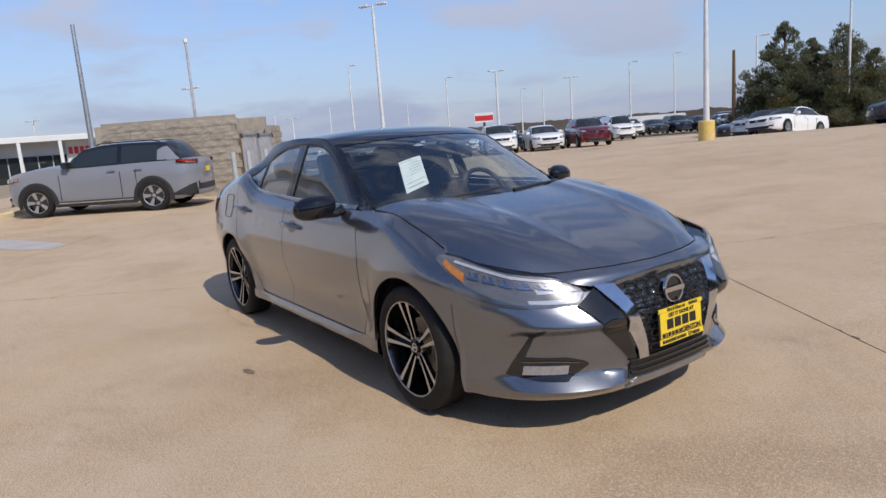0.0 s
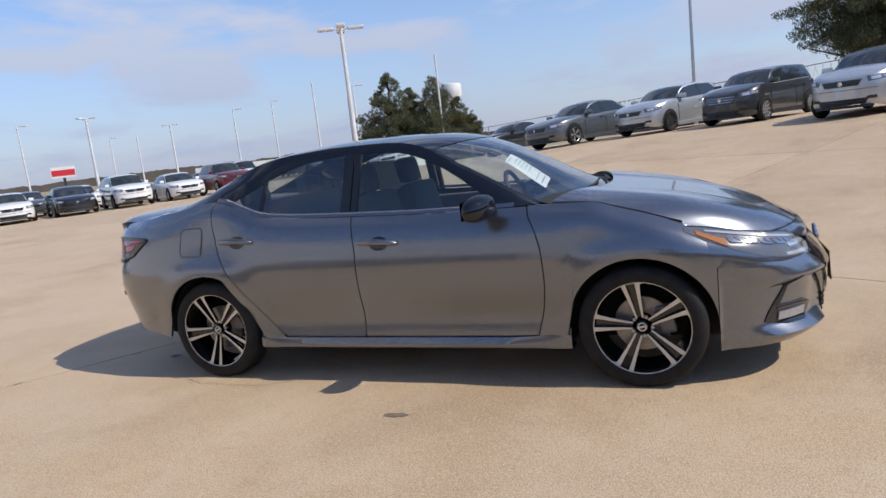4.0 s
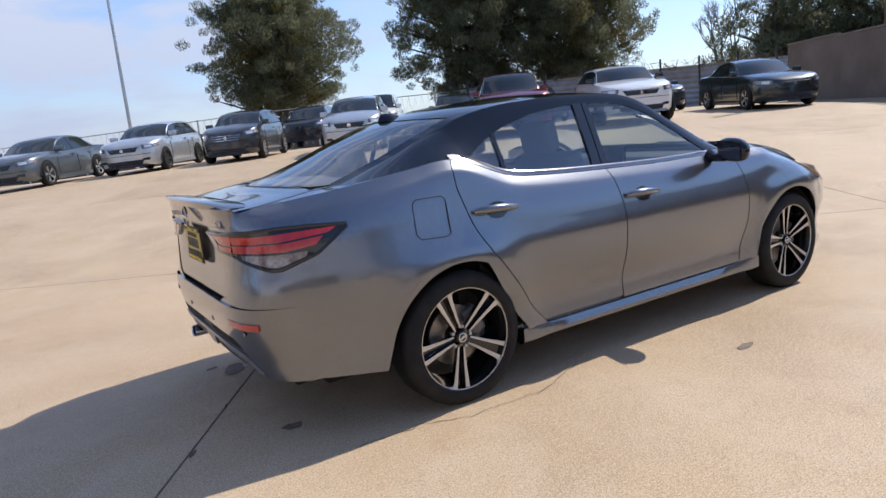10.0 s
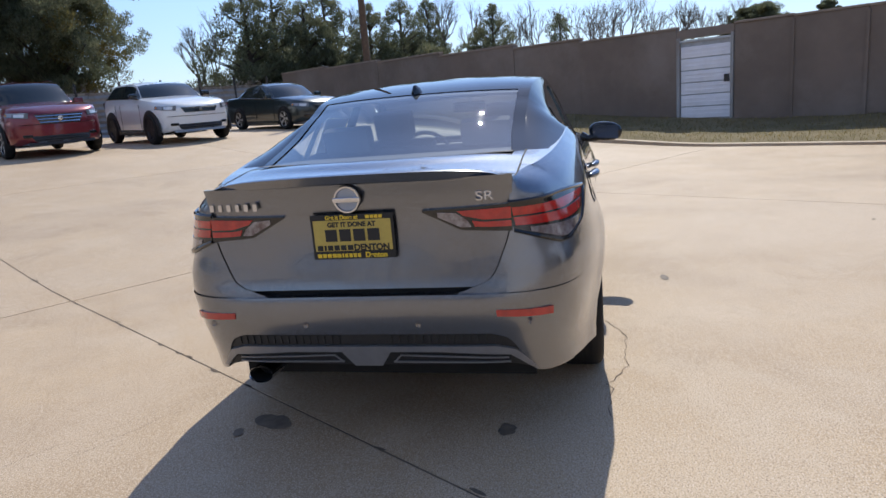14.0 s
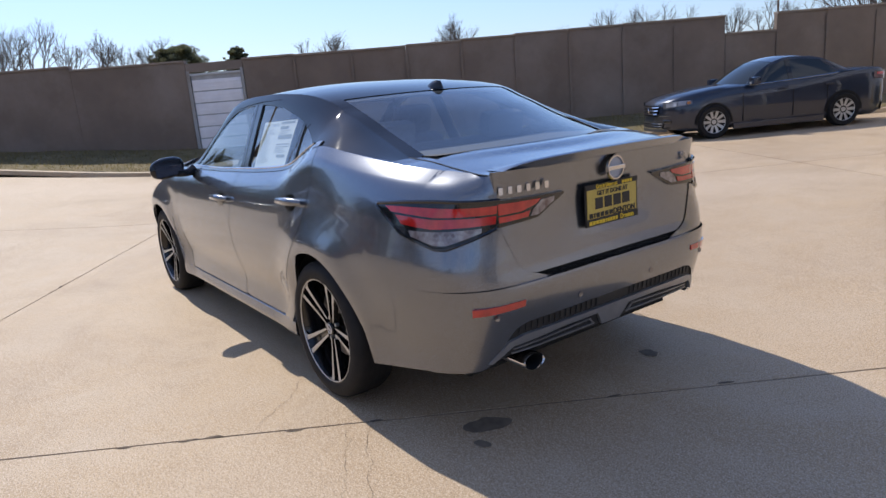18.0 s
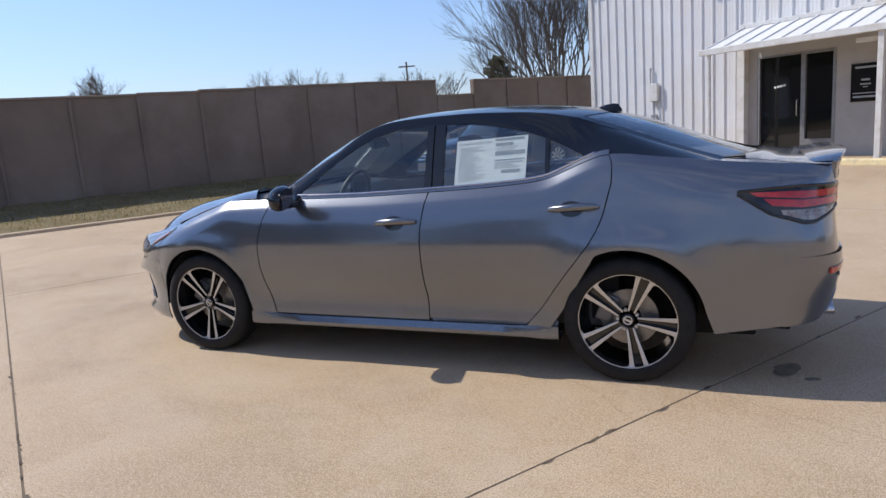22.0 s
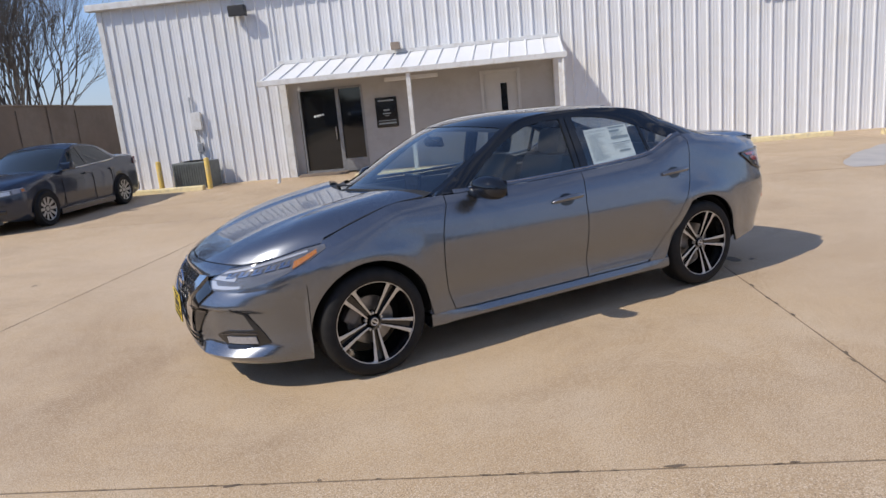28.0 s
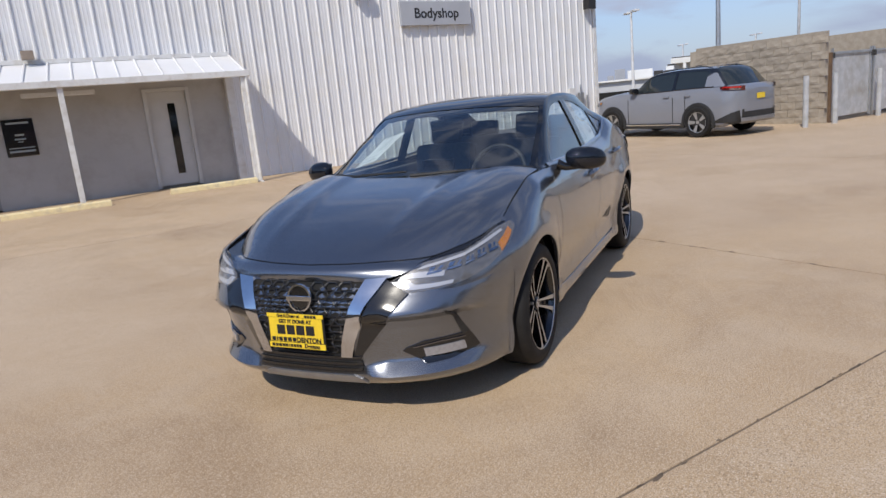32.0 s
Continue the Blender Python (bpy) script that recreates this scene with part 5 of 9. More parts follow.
def hood_xyz(x, y):
    k = min(1.0, abs(y) / 0.772)
    crease = 0.007 * math.exp(-((abs(y) - 0.42 + 0.10 * (x - 1.1)) / 0.05) ** 2) + 0.015 * math.exp(-((abs(y) - 0.58) / 0.15) ** 2) * min(1.0, max(0.0, (2.0 - x) / 0.5))
    f = min(1.0, max(0.0, (x - hood_rear(abs(y))) / (hood_front(abs(y)) - hood_rear(abs(y)))))
    return (x, y, zc(x) - (zc(x) - ze(x)) * k ** 7 + crease * (1 - f ** 8) + (zf(abs(y)) - hood_base(hood_front(abs(y)), abs(y))) * f ** 9)


hood_map = offset_map(hood_xyz, lambda p: Vector((0, 0, 1)))
bm = bmesh.new()
ys = lin(-0.769, 0.769, 57)
grid = []
for j in range(27):
    t = j / 26
    grid.append([hood_map(hood_rear(abs(y)) * (1 - t) + (hood_front(abs(y)) - 0.003) * t, y) for y in ys])
sheet(bm, grid)
flange(bm, 0.018, lambda c: Vector((-0.3 if c.x > 1.5 else 0.2, 0, -1)))
part("hood", bm, "paint", car, "grey hood with two soft creases", smooth=30)
bm = bmesh.new()
sheet(bm, [[hood_map(hood_front(abs(y)) + d, y, -0.014) for y in ys] for d in (-0.02, 0.004)])
part("hood_gap", bm, "gap", car)
for a in (-1, 1):
    bm = bmesh.new()
    sheet(bm, [[Vector(hood_map(x, a * 0.7685, 0.0005)), Vector((x, a * (ytop(x) + 0.001), zt(x) + 0.0015))] for x in lin(0.93, 1.575, 30)])
    part("hood_gap", bm, "gap", car)
# nose panel between hood and grille
bm = bmesh.new()
ys = lin(-0.56, 0.56, 33)
rows = []
for k in range(7):
    t = k / 6
    row = []
    for y in ys:
        a = Vector(hood_map(hood_front(abs(y)) + 0.003, y))
        zz = 0.664 + 0.05 * (max(0, abs(y) - 0.33) / 0.22) ** 1.5
        b = Vector(front_map(y, zz, 0.004))
        p = a.lerp(b, t)
        p.x += 0.020 * math.sin(math.pi * t) * (1 - (abs(y) / 0.6) ** 2)
        p.z += 0.008 * math.sin(math.pi * t)
        row.append(p)
    rows.append(row)
sheet(bm, rows)
part("nose_panel", bm, "paint", car, smooth=30)

# cowl and wipers
bm = bmesh.new()
sheet(bm, [[(hood_rear(abs(y)) + d, y, hood_xyz(hood_rear(abs(y)), y)[2] + h) for y in lin(-0.72, 0.72, 25)] for d, h in ((0.03, -0.030), (-0.05, -0.034), (-0.12, -0.01))])
part("cowl_panel", bm, "matte_black", car)


def top_sheet(name, xa, xb, w, mat, nx, ny, off, label, under=None):
    bm = bmesh.new()
    sheet(bm, [[top_map(x, k, off) for k in lin(-w, w, ny)] for x in lin(xa, xb, nx)])
    return part(name, bm, mat, car, label, smooth=40)


ws = top_sheet("windshield", 1.145, 0.345, 0.965, "windshield", 26, 25, -0.003, "raked windshield with a sticker behind it")
ws.visible_shadow = False
rw = top_sheet("rear_glass", -1.22, -1.985, 0.93, "glass_dark", 22, 25, -0.003, "sloping tinted rear window")
rw.visible_shadow = False
top_sheet("roof", 0.35, -1.225, 1.0, "black_paint", 40, 31, 0.0, "gloss black roof panel")
for a in (-1, 1):
    bm = bmesh.new()
    sheet(bm, [[top_map(x, a * k, 0.0) for k in (0.96, 1.0)] for x in lin(1.15, 0.35, 22)])
    part("front_screen_pillar", bm, "black_paint", car)
    bm = bmesh.new()
    sheet(bm, [[top_map(x, a * k, 0.001) for k in (0.90, 1.0)] for x in lin(-1.22, -1.99, 20)])
    part("rear_screen_pillar", bm, "black_paint", car)
for w_, pair in ((0.95, (0.41, 0.345)), (0.95, (1.15, 1.05)), (0.93, (-1.95, -1.99)), (0.93, (-1.21, -1.27))):
    bm = bmesh.new()
    sheet(bm, [[top_map(x, k, -0.006) for k in lin(-w_, w_, 21)] for x in pair])
    part("screen_frit", bm, "gap", car)
for ya, yb, xb in ((0.05, 0.60, 0.0), (-0.58, 0.0, 0.0)):
    bm = bmesh.new()
    tube(bm, [top_map(1.13, ya / 0.74, 0.020), top_map(1.115, (ya + yb) / 2 / 0.74, 0.026), top_map(1.08, yb / 0.74, 0.016)], [0.011, 0.008, 0.006], 6)
    part("wiper", bm, "matte_black", car)
# antenna
bm = bmesh.new()
fin = spline((-1.10, 0.004), (-1.16, 0.030), (-1.21, 0.040), (-1.235, 0.012))
sheet(bm, [[Vector(top_map(x, 0, 0.0)) + Vector((0, s * 0.030 * (1 - abs(k)) ** 0.5 if abs(k) < 1 else 0, 0)) * 1.0 + Vector((0, 0, max(0.0, fin(x)) * (1 - abs(1 - j / 3.0) * 0.0) * (j / 3.0))) * 1.0 for x, k in [(-1.10 - 0.0225 * i, (i - 3) / 3.01) for i in range(7)]] for s, j in ((1, 0), (0.7, 1.5), (0.25, 3), (-0.25, 3), (-0.7, 1.5), (-1, 0))])
part("antenna_fin", bm, "black_paint", car, smooth=60)
# boot lid: deck and rear face
deck_z = spline((-1.97, 1.098), (-2.05, 1.083), (-2.2, 1.068), (-2.34, 1.060))


def deck_xyz(x, y):
    k = abs(y) / 0.70
    f = min(1.0, max(0.0, (k - 0.3) / 0.5))
    h = deck_z(x) * (1 - f) + deck_z(min(x, -1.93)) * f
    return (x, y, h + (zt(max(x, -2.2)) - h - 0.005) * k ** 3)


deck_map = offset_map(deck_xyz, lambda p: Vector((0, 0, 1)))
bm = bmesh.new()
ys = lin(-0.595, 0.595, 37)
rows = []
for t in lin(0, 1, 18):
    row = []
    for y in ys:
        p = Vector(deck_map(-1.97 * (1 - t) - 2.325 * t + (0.20 * (abs(y) / 0.6) ** 2) * (1 - t) + 0.05 * (abs(y) / 0.6) ** 3 * t, y))
        q = Vector(top_map(-1.978, y / yrail(-1.978), 0.003))
        k = min(1.0, t / 0.35)
        row.append(q.lerp(p, k) if t == 0 else Vector((p.x, p.y, q.z + (p.z - q.z) * k * k * (3 - 2 * k))))
    rows.append(row)
sheet(bm, rows)
lid = part("boot_deck", bm, "paint", car, "grey boot lid with a lip spoiler", smooth=30)
for a in (-1, 1):
    bm = bmesh.new()
    rows = []
    for t in lin(0, 1, 16):
        x = -1.785 - 0.28 * t
        e = 0.598
        rows.append([deck_map(max(x, -2.30), a * e), (x, a * yside(x, min(zt(x), 1.10) - 0.0), zt(x))])
    sheet(bm, rows)
    part("deck_side", bm, "paint", lid, smooth=40)
    bm = bmesh.new()
    sheet(bm, [[deck_map(x, a * (0.5965 + d), 0.0016) for d in (-0.003, 0.003)] for x in lin(-1.775, -2.275, 20)])
    part("boot_gap", bm, "gap", lid)
# spoiler
bm = bmesh.new()
ys = lin(-0.545, 0.545, 37)
rows = []
for dx, dz in ((0.17, 0.004), (0.10, 0.018), (0.03, 0.026), (-0.014, 0.028), (-0.024, 0.024), (-0.008, -0.006), (0.012, -0.012), (0.06, -0.010)):
    rows.append([(-2.352 + dx * (1 - 0.3 * (abs(y) / 0.52) ** 4) + 0.080 * (abs(y) / 0.56) ** 2.6, y, 1.066 + dz * (1 - (abs(y) / 0.552) ** 8) - 0.012 * (abs(y) / 0.5) ** 2) for y in ys])
sheet(bm, rows)
part("lip_spoiler", bm, "paint", lid, "body-coloured boot lip spoiler", smooth=30)
# rear face of the boot lid
bm = bmesh.new()
edge = spline((1.05, 0.590), (0.97, 0.582), (0.86, 0.566), (0.76, 0.530), (0.70, 0.500), (0.678, 0.474), (0.662, 0.430))
rows = []
for z in [0.662, 0.666, 0.672] + lin(0.678, 1.055, 25):
    e = edge(z)
    rows.append([rear_map(y, z, -0.004 - 0.006 * math.exp(-((z - 0.86) / 0.085) ** 2) * math.exp(-(y / 0.30) ** 8)) for y in lin(-e, e, 31)])
sheet(bm, rows)
flange(bm, 0.02, lambda c: Vector((1, 0, 0)))
part("boot_face", bm, "paint", lid, smooth=30)
zs = lin(0.645, 0.96, 24)
for a in (-1, 1):
    bm = bmesh.new()
    sheet(bm, [[rear_map(a * (edge(max(z, 0.662)) + d), z, -0.014) for z in zs] for d in (-0.010, 0.010)])
    part("boot_gap", bm, "gap", car)
# Black sheet puts the shadow line into the slot under the lid.
bm = bmesh.new()
sheet(bm, [[rear_map(y, z, d) for y in lin(-0.52, 0.52, 25)] for z, d in ((0.622, -0.004), (0.638, -0.030), (0.685, -0.034))])
part("boot_gap", bm, "gap", car)
# rear bumper
bm = bmesh.new()
rows = []
nb = 81
LIP = spline((0.0, 0.488), (0.48, 0.488), (0.55, 0.470), (0.60, 0.420), (0.645, 0.345), (0.68, 0.312), (0.74, 0.300), (0.9, 0.290))


def corner_xyz(phi, z):
    """The tail's corner: phi runs in degrees from the middle of the back round to the side."""
    p = math.radians(abs(phi))
    x = X0R - (xr(z) + X0R) * math.cos(p)
    b = min(1.0, max(0.0, (abs(phi) - 26) / 17))
    b = b * b * (3 - 2 * b)
    w = width(X0R, z) * (1 - b) + width(x, z) * b
    return (x, math.copysign(w * math.sin(p) ** (2 / 8.0), phi), z)


corner_map = offset_map(corner_xyz, lambda p: Vector((-1, 1.2 * p.y, 0)))


def phi_end(z):
    """Where the corner meets the quarter panel."""
    return math.degrees(math.acos(0.659 / (xr(z) + X0R)))


for t in lin(0, 1, 14):
    row = []
    for k in range(nb):
        a = -1 + 2 * k / (nb - 1)
        phi = math.copysign(abs(a) ** 1.4, a) * 47.0
        y0 = abs(corner_xyz(phi, 0.5)[1]) if phi else 0.0
        lo = LIP(y0)
        z = lo + (0.638 - lo) * t
        phi = phi / 47.0 * phi_end(z)
        p = Vector(corner_xyz(phi if phi else 0.001, z))
        off = 0.014 * math.exp(-((z - 0.60) / 0.10) ** 2) * math.cos(math.radians(phi) * 1.9)
        row.append((p.x - off, p.y, p.z))
    rows.append(row)
top = rows[-1]
rows.append([(x + 0.060 * max(0.0, 1 - (abs(y) / 0.54) ** 4), y, z + 0.004 - 0.008 * min(1.0, (abs(y) / 0.54) ** 4)) for x, y, z in top])
sheet(bm, rows)
rb = part("rear_bumper", bm, "paint", car, "grey rear bumper with a black diffuser", smooth=35)


def phi_in(z):
    return math.degrees(math.asin(min(1.0, ((edge(z) + 0.004) / width(X0R, z)) ** 4.0)))


for a in (-1, 1):
    bm = bmesh.new()
    sheet(bm, [[corner_xyz(a * (phi_in(z) * (1 - t) + phi_end(z) * t), z) for t in lin(0, 1, 16)] for z in lin(0.635, 0.962, 18)])
    part("rear_corner", bm, "paint", rb, smooth=35)
    # shoulder between lamp and deck
    bm = bmesh.new()
    rows = []
    for j in range(9):
        t = j / 8
        row = []
        for i in range(15):
            q = i / 14
            A = Vector(corner_xyz(a * ((phi_in(0.962) - 1.2) * (1 - q) + phi_end(0.96) * q), 0.960))
            B = Vector(deck_map(-2.270 * (1 - q) - 2.055 * q, a * (0.584 + 0.03 * q)))
            p = A.lerp(B, t)
            p = Vector((A.x + (B.x - A.x) * t ** 1.5, A.y + (B.y - A.y) * t ** 1.7, p.z + 0.004 * math.sin(math.pi * t)))
            zq = 0.958 + (zt(-2.06) - 0.958) * t
            row.append(p.lerp(Vector((-2.045, a * (yside(-2.045, zq) + 0.0015), zq)), q ** 2.5))
        rows.append(row)
    sheet(bm, rows)
    sheet(bm, [[deck_map(min(-2.05, max(-2.275, p.x)), a * 0.590, -0.001) for p in rows[-1]], rows[-1]])
    sheet(bm, [[rear_map(a * (edge(0.958 + 0.095 * j / 8) - 0.003), 0.958 + 0.095 * j / 8, -0.006) for j in range(9)], [r_[0] for r_ in rows]])
    part("tail_shoulder", bm, "paint", car, smooth=40)
bm = bmesh.new()
ruled(bm, [(-0.66, 0.30), (-0.60, 0.40), (-0.54, 0.432), (-0.3, 0.440), (0.3, 0.440), (0.54, 0.432), (0.60, 0.40), (0.66, 0.30)], [(-0.67, 0.325), (-0.61, 0.42), (-0.55, 0.475), (-0.48, 0.492), (0.48, 0.492), (0.55, 0.475), (0.61, 0.42), (0.67, 0.325)], rear_map, 44, 4, -0.006, 0.03)
bg_ = part("bumper_grille", bm, "matte_black", rb, "ribbed black bumper insert")
for k in range(36):
    y = -0.52 + 1.04 * k / 35
    if abs(y) < 0.10:
        continue
    bm = bmesh.new()
    ruled(bm, [(y - 0.005, 0.446), (y + 0.005, 0.446)], [(y - 0.005, 0.482), (y + 0.005, 0.482)], rear_map, 2, 2, -0.001, 0.006)
    part("rib", bm, "matte_black", bg_)
bm = bmesh.new()
ruled(bm, [(-0.64, 0.32), (-0.55, 0.352), (-0.1, 0.345), (0.1, 0.345), (0.55, 0.352), (0.64, 0.32)], [(-0.64, 0.335), (-0.58, 0.405), (-0.3, 0.440), (0.3, 0.440), (0.58, 0.405), (0.64, 0.335)], rear_map, 36, 6, -0.012, 0.05)
part("diffuser", bm, "matte_black", rb)
bm = bmesh.new()
ruled(bm, [(-0.62, 0.335), (-0.55, 0.40), (-0.3, 0.415), (0.3, 0.415), (0.55, 0.40), (0.62, 0.335)], [(-0.632, 0.340), (-0.57, 0.420), (-0.5, 0.438), (0.5, 0.438), (0.57, 0.420), (0.632, 0.340)], rear_map, 40, 2, 0.006, 0.016)
part("diffuser_trim", bm, "diffuser_silver", rb, "silver diffuser trim")
bm = bmesh.new()
ruled(bm, [(-0.055, 0.352), (0.055, 0.352)], [(-0.10, 0.418), (0.10, 0.418)], rear_map, 6, 3, 0.004, 0.016)
part("diffuser_fin", bm, "diffuser_silver", rb)
for a in (-1, 1):
    for lo, up in ((((a * 0.54, 0.378), (a * 0.13, 0.392)), ((a * 0.54, 0.384), (a * 0.13, 0.398))), (((a * 0.545, 0.360), (a * 0.10, 0.362)), ((a * 0.545, 0.366), (a * 0.10, 0.368))), (((a * 0.13, 0.395), (a * 0.10, 0.364)), ((a * 0.138, 0.395), (a * 0.108, 0.364)))):
        bm = bmesh.new()
        ruled(bm, lo, up, rear_map, 10, 1, -0.002, 0.006)
        part("slot_trim", bm, "diffuser_silver", rb)
def oval_pipe(profile):
    b = bmesh.new()
    lathe(b, profile, 28, "x")
    for w_ in b.verts:
        w_.co = Vector((w_.co.x + 0.035 + 0.10 * w_.co.z, 0.455 + w_.co.y * 1.02, 0.312 + w_.co.z * 0.60))
    return b


tip = part("exhaust_tip", oval_pipe([(0.046, -2.332), (0.050, -2.338), (0.052, -2.332), (0.052, -2.2), (0.043, -2.02)]), "chrome", car, "oval chrome exhaust tip", smooth=40)
part("tip_bore", oval_pipe([(0.0, -2.25), (0.045, -2.25), (0.0462, -2.331)]), "gap", tip)
for a in (-1, 1):
    bm = bmesh.new()
    ruled(bm, [(a * 0.510, 0.556), (a * 0.695, 0.546)], [(a * 0.507, 0.580), (a * 0.697, 0.574)], rear_map, 12, 2, 0.016, 0.03)
    part("reflector", bm, "red_lens", rb, "red bumper reflector")
    for y in (0.20, 0.60):
        bm = bmesh.new()
        c = Vector(rear_map(a * (y + 0.02), 0.53, 0.012))
        lathe(bm, [(0.0, 0.002), (0.011, 0.0), (0.012, 0.004)], 12, "x", center=c)
        part("parking_sensor", bm, "dark_chrome", rb)
# tail lamps: round the corner and on the lid
for a in (-1, 1):
    def cm(p, z, off=0.0, a=a):
        return corner_map(a * p, z, off)

    bm = bmesh.new()
    ruled(bm, [(12.4, 0.857), (21, 0.826), (30, 0.797), (34.5, 0.797), (48, 0.845), (59.5, 0.942)], [(12.4, 0.955), (30, 0.958), (38, 0.958), (48, 0.956), (59.5, 0.948)], cm, 26, 8, 0.008, 0.03)
    lamp = part("tail_lamp", bm, "gloss_black", car, "wraparound red tail lamp in a black surround", smooth=50)
    rim = resample([(12.4, 0.955), (30, 0.959), (38, 0.959), (48, 0.957), (60.5, 0.948), (48, 0.843), (34.5, 0.794), (30, 0.794), (21, 0.823), (12.4, 0.855)], 44)
    bm = bmesh.new()
    tube(bm, [cm(p_, z_, 0.006) for p_, z_ in rim], 0.0075, 6)
    part("lamp_seal", bm, "gloss_black", lamp, smooth=50)
    for lo, up in (([(13.0, 0.908), (36, 0.904), (53, 0.922)], [(13.0, 0.938), (36, 0.936), (56, 0.942)]), ([(13.0, 0.872), (36, 0.864), (48, 0.880)], [(13.0, 0.901), (36, 0.897), (51, 0.912)])):
        bm = bmesh.new()
        ruled(bm, lo, up, cm, 20, 3, 0.011, 0.006)
        part("lamp_band", bm, "red_lens", lamp, "bright red light band", smooth=50)
    bm = bmesh.new()
    ruled(bm, [(17.5, 0.846), (30, 0.806), (34.5, 0.806), (44, 0.838)], [(17.5, 0.862), (30, 0.856), (35, 0.855), (45, 0.860)], cm, 14, 3, 0.011, 0.006)
    part("reversing_lens", bm, "smoked_lens", lamp, "clear reversing lens")
    bm = bmesh.new()
    ruled(bm, [(a * 0.578, 0.855), (a * 0.40, 0.868), (a * 0.265, 0.938)], [(a * 0.578, 0.953), (a * 0.447, 0.949), (a * 0.265, 0.944)], rear_map, 16, 5, 0.008, 0.03)
    inner = part("lid_lamp", bm, "gloss_black", lamp, "inner tail lamp on the boot lid", smooth=50)
    bm = bmesh.new()
    ruled(bm, [(a * 0.574, 0.900), (a * 0.48, 0.902), (a * 0.41, 0.920)], [(a * 0.574, 0.942), (a * 0.48, 0.940), (a * 0.39, 0.938)], rear_map, 10, 2, 0.011, 0.006)
    part("lid_band", bm, "red_lens", inner)
    bm = bmesh.new()
    ruled(bm, [(a * 0.574, 0.872), (a * 0.48, 0.876), (a * 0.45, 0.878)], [(a * 0.574, 0.893), (a * 0.48, 0.894), (a * 0.44, 0.900)], rear_map, 10, 2, 0.011, 0.006)
    part("lid_band", bm, "red_lens", inner)
    bm = bmesh.new()
    ruled(bm, [(a * 0.438, 0.878), (a * 0.40, 0.878), (a * 0.32, 0.918)], [(a * 0.425, 0.902), (a * 0.385, 0.932), (a * 0.32, 0.936)], rear_map, 8, 2, 0.011, 0.006)
    part("lid_lens", bm, "smoked_lens", inner)

# ---- front end ----
bm = bmesh.new()
rows = []
nb = 73
for z in sorted(set(lin(0.185, 0.66, 26)) | {0.215, 0.236, 0.288, 0.302, 0.484, 0.520, 0.534, 0.605}):
    row = []
    for k in range(nb):
        a = -1 + 2 * k / (nb - 1)
        phi = a * math.pi / 2
        w = width(X0F, z)
        y = w * math.copysign(abs(math.sin(phi)) ** (2 / 2.85), phi)
        x, _, _ = front_xyz(y, z)
        if x < 1.728:
            x = 1.728
            y = math.copysign(yside(x, z), phi)
        tuck = 0.008 * max(0.0, (z - 0.60) / 0.06) * min(1.0, max(0.0, (abs(y) - 0.5) / 0.1))
        row.append((x - tuck, y - math.copysign(tuck, y), z))
    rows.append(row)
sheet(bm, rows)
fb = part("front_bumper", bm, "paint", car, "grey front bumper with ducts and a lower blade", smooth=26)
# shoulder of the bumper up to the lamps
LAMP_LOW = spline((20, 0.655), (26, 0.628), (32, 0.629), (42, 0.645), (50, 0.671), (58, 0.712), (66, 0.760), (70, 0.785))
for a in (-1, 1):
    bm = bmesh.new()
    sheet(bm, [[nose_map(a * p, 0.60 + (LAMP_LOW(p) - 0.60) * q, 0.0) for q in lin(0, 1, 8)] for p in lin(20, 67, 24)])
    part("bumper_shoulder", bm, "paint", fb, smooth=35)
# grille recess, mesh, v-shaped trim
bm = bmesh.new()
ruled(bm, [(-0.20, 0.345), (0.20, 0.345)], [(-0.33, 0.668), (0.33, 0.668)], front_map, 30, 14, 0.0)
grille = part("grille", bm, "liner", car, "black honeycomb grille framed by chrome wings", smooth=40)
M["grille_gloss"] = material("gloss_grille_bar", (0.010, 0.010, 0.011), 0.3, coat=0.4)
for r in range(9):
    z = 0.368 + 0.0345 * r
    half = 0.20 + (z - 0.345) / 0.323 * 0.125 - 0.012
    for k in range(-6, 7):
        y = 0.074 * (k + 0.5 * (r % 2))
        if abs(y) > half - 0.02 or (abs(y) < 0.14 and z < 0.53) or (abs(y) < 0.05 and 0.56 < z < 0.65):
            continue
        ring = [(y + dy, z + dz) for dy, dz in ((-0.034, 0.0), (-0.020, 0.015), (0.020, 0.015), (0.034, 0.0), (0.020, -0.015), (-0.020, -0.015), (-0.034, 0.0))]
        bm = bmesh.new()
        tube(bm, [front_map(min(half, max(-half, q[0])), q[1], 0.012) for q in ring], 0.0034, 5, cap=False)
        part("grille_cell", bm, "grille_gloss", grille)
bm = bmesh.new()
ruled(bm, [(-0.30, 0.245), (0.30, 0.245)], [(-0.27, 0.345), (0.27, 0.345)], front_map, 24, 6, 0.006, 0.02)
intake = part("lower_intake", bm, "matte_black", fb, "black lower intake")
for z in (0.272, 0.300, 0.330):
    bm = bmesh.new()
    ruled(bm, [(-0.285, z - 0.006), (0.285, z - 0.006)], [(-0.285, z + 0.006), (0.285, z + 0.006)], front_map, 20, 1, 0.016, 0.012)
    part("intake_bar", bm, "gloss_black", intake)
bm = bmesh.new()
ruled(bm, [(-0.29, 0.196), (-0.24, 0.200), (0.24, 0.200), (0.29, 0.196)], [(-0.275, 0.222), (-0.23, 0.238), (0.23, 0.238), (0.275, 0.222)], front_map, 24, 2, 0.010, 0.02)
part("lower_blade", bm, "diffuser_silver", fb, "satin grey lower blade")
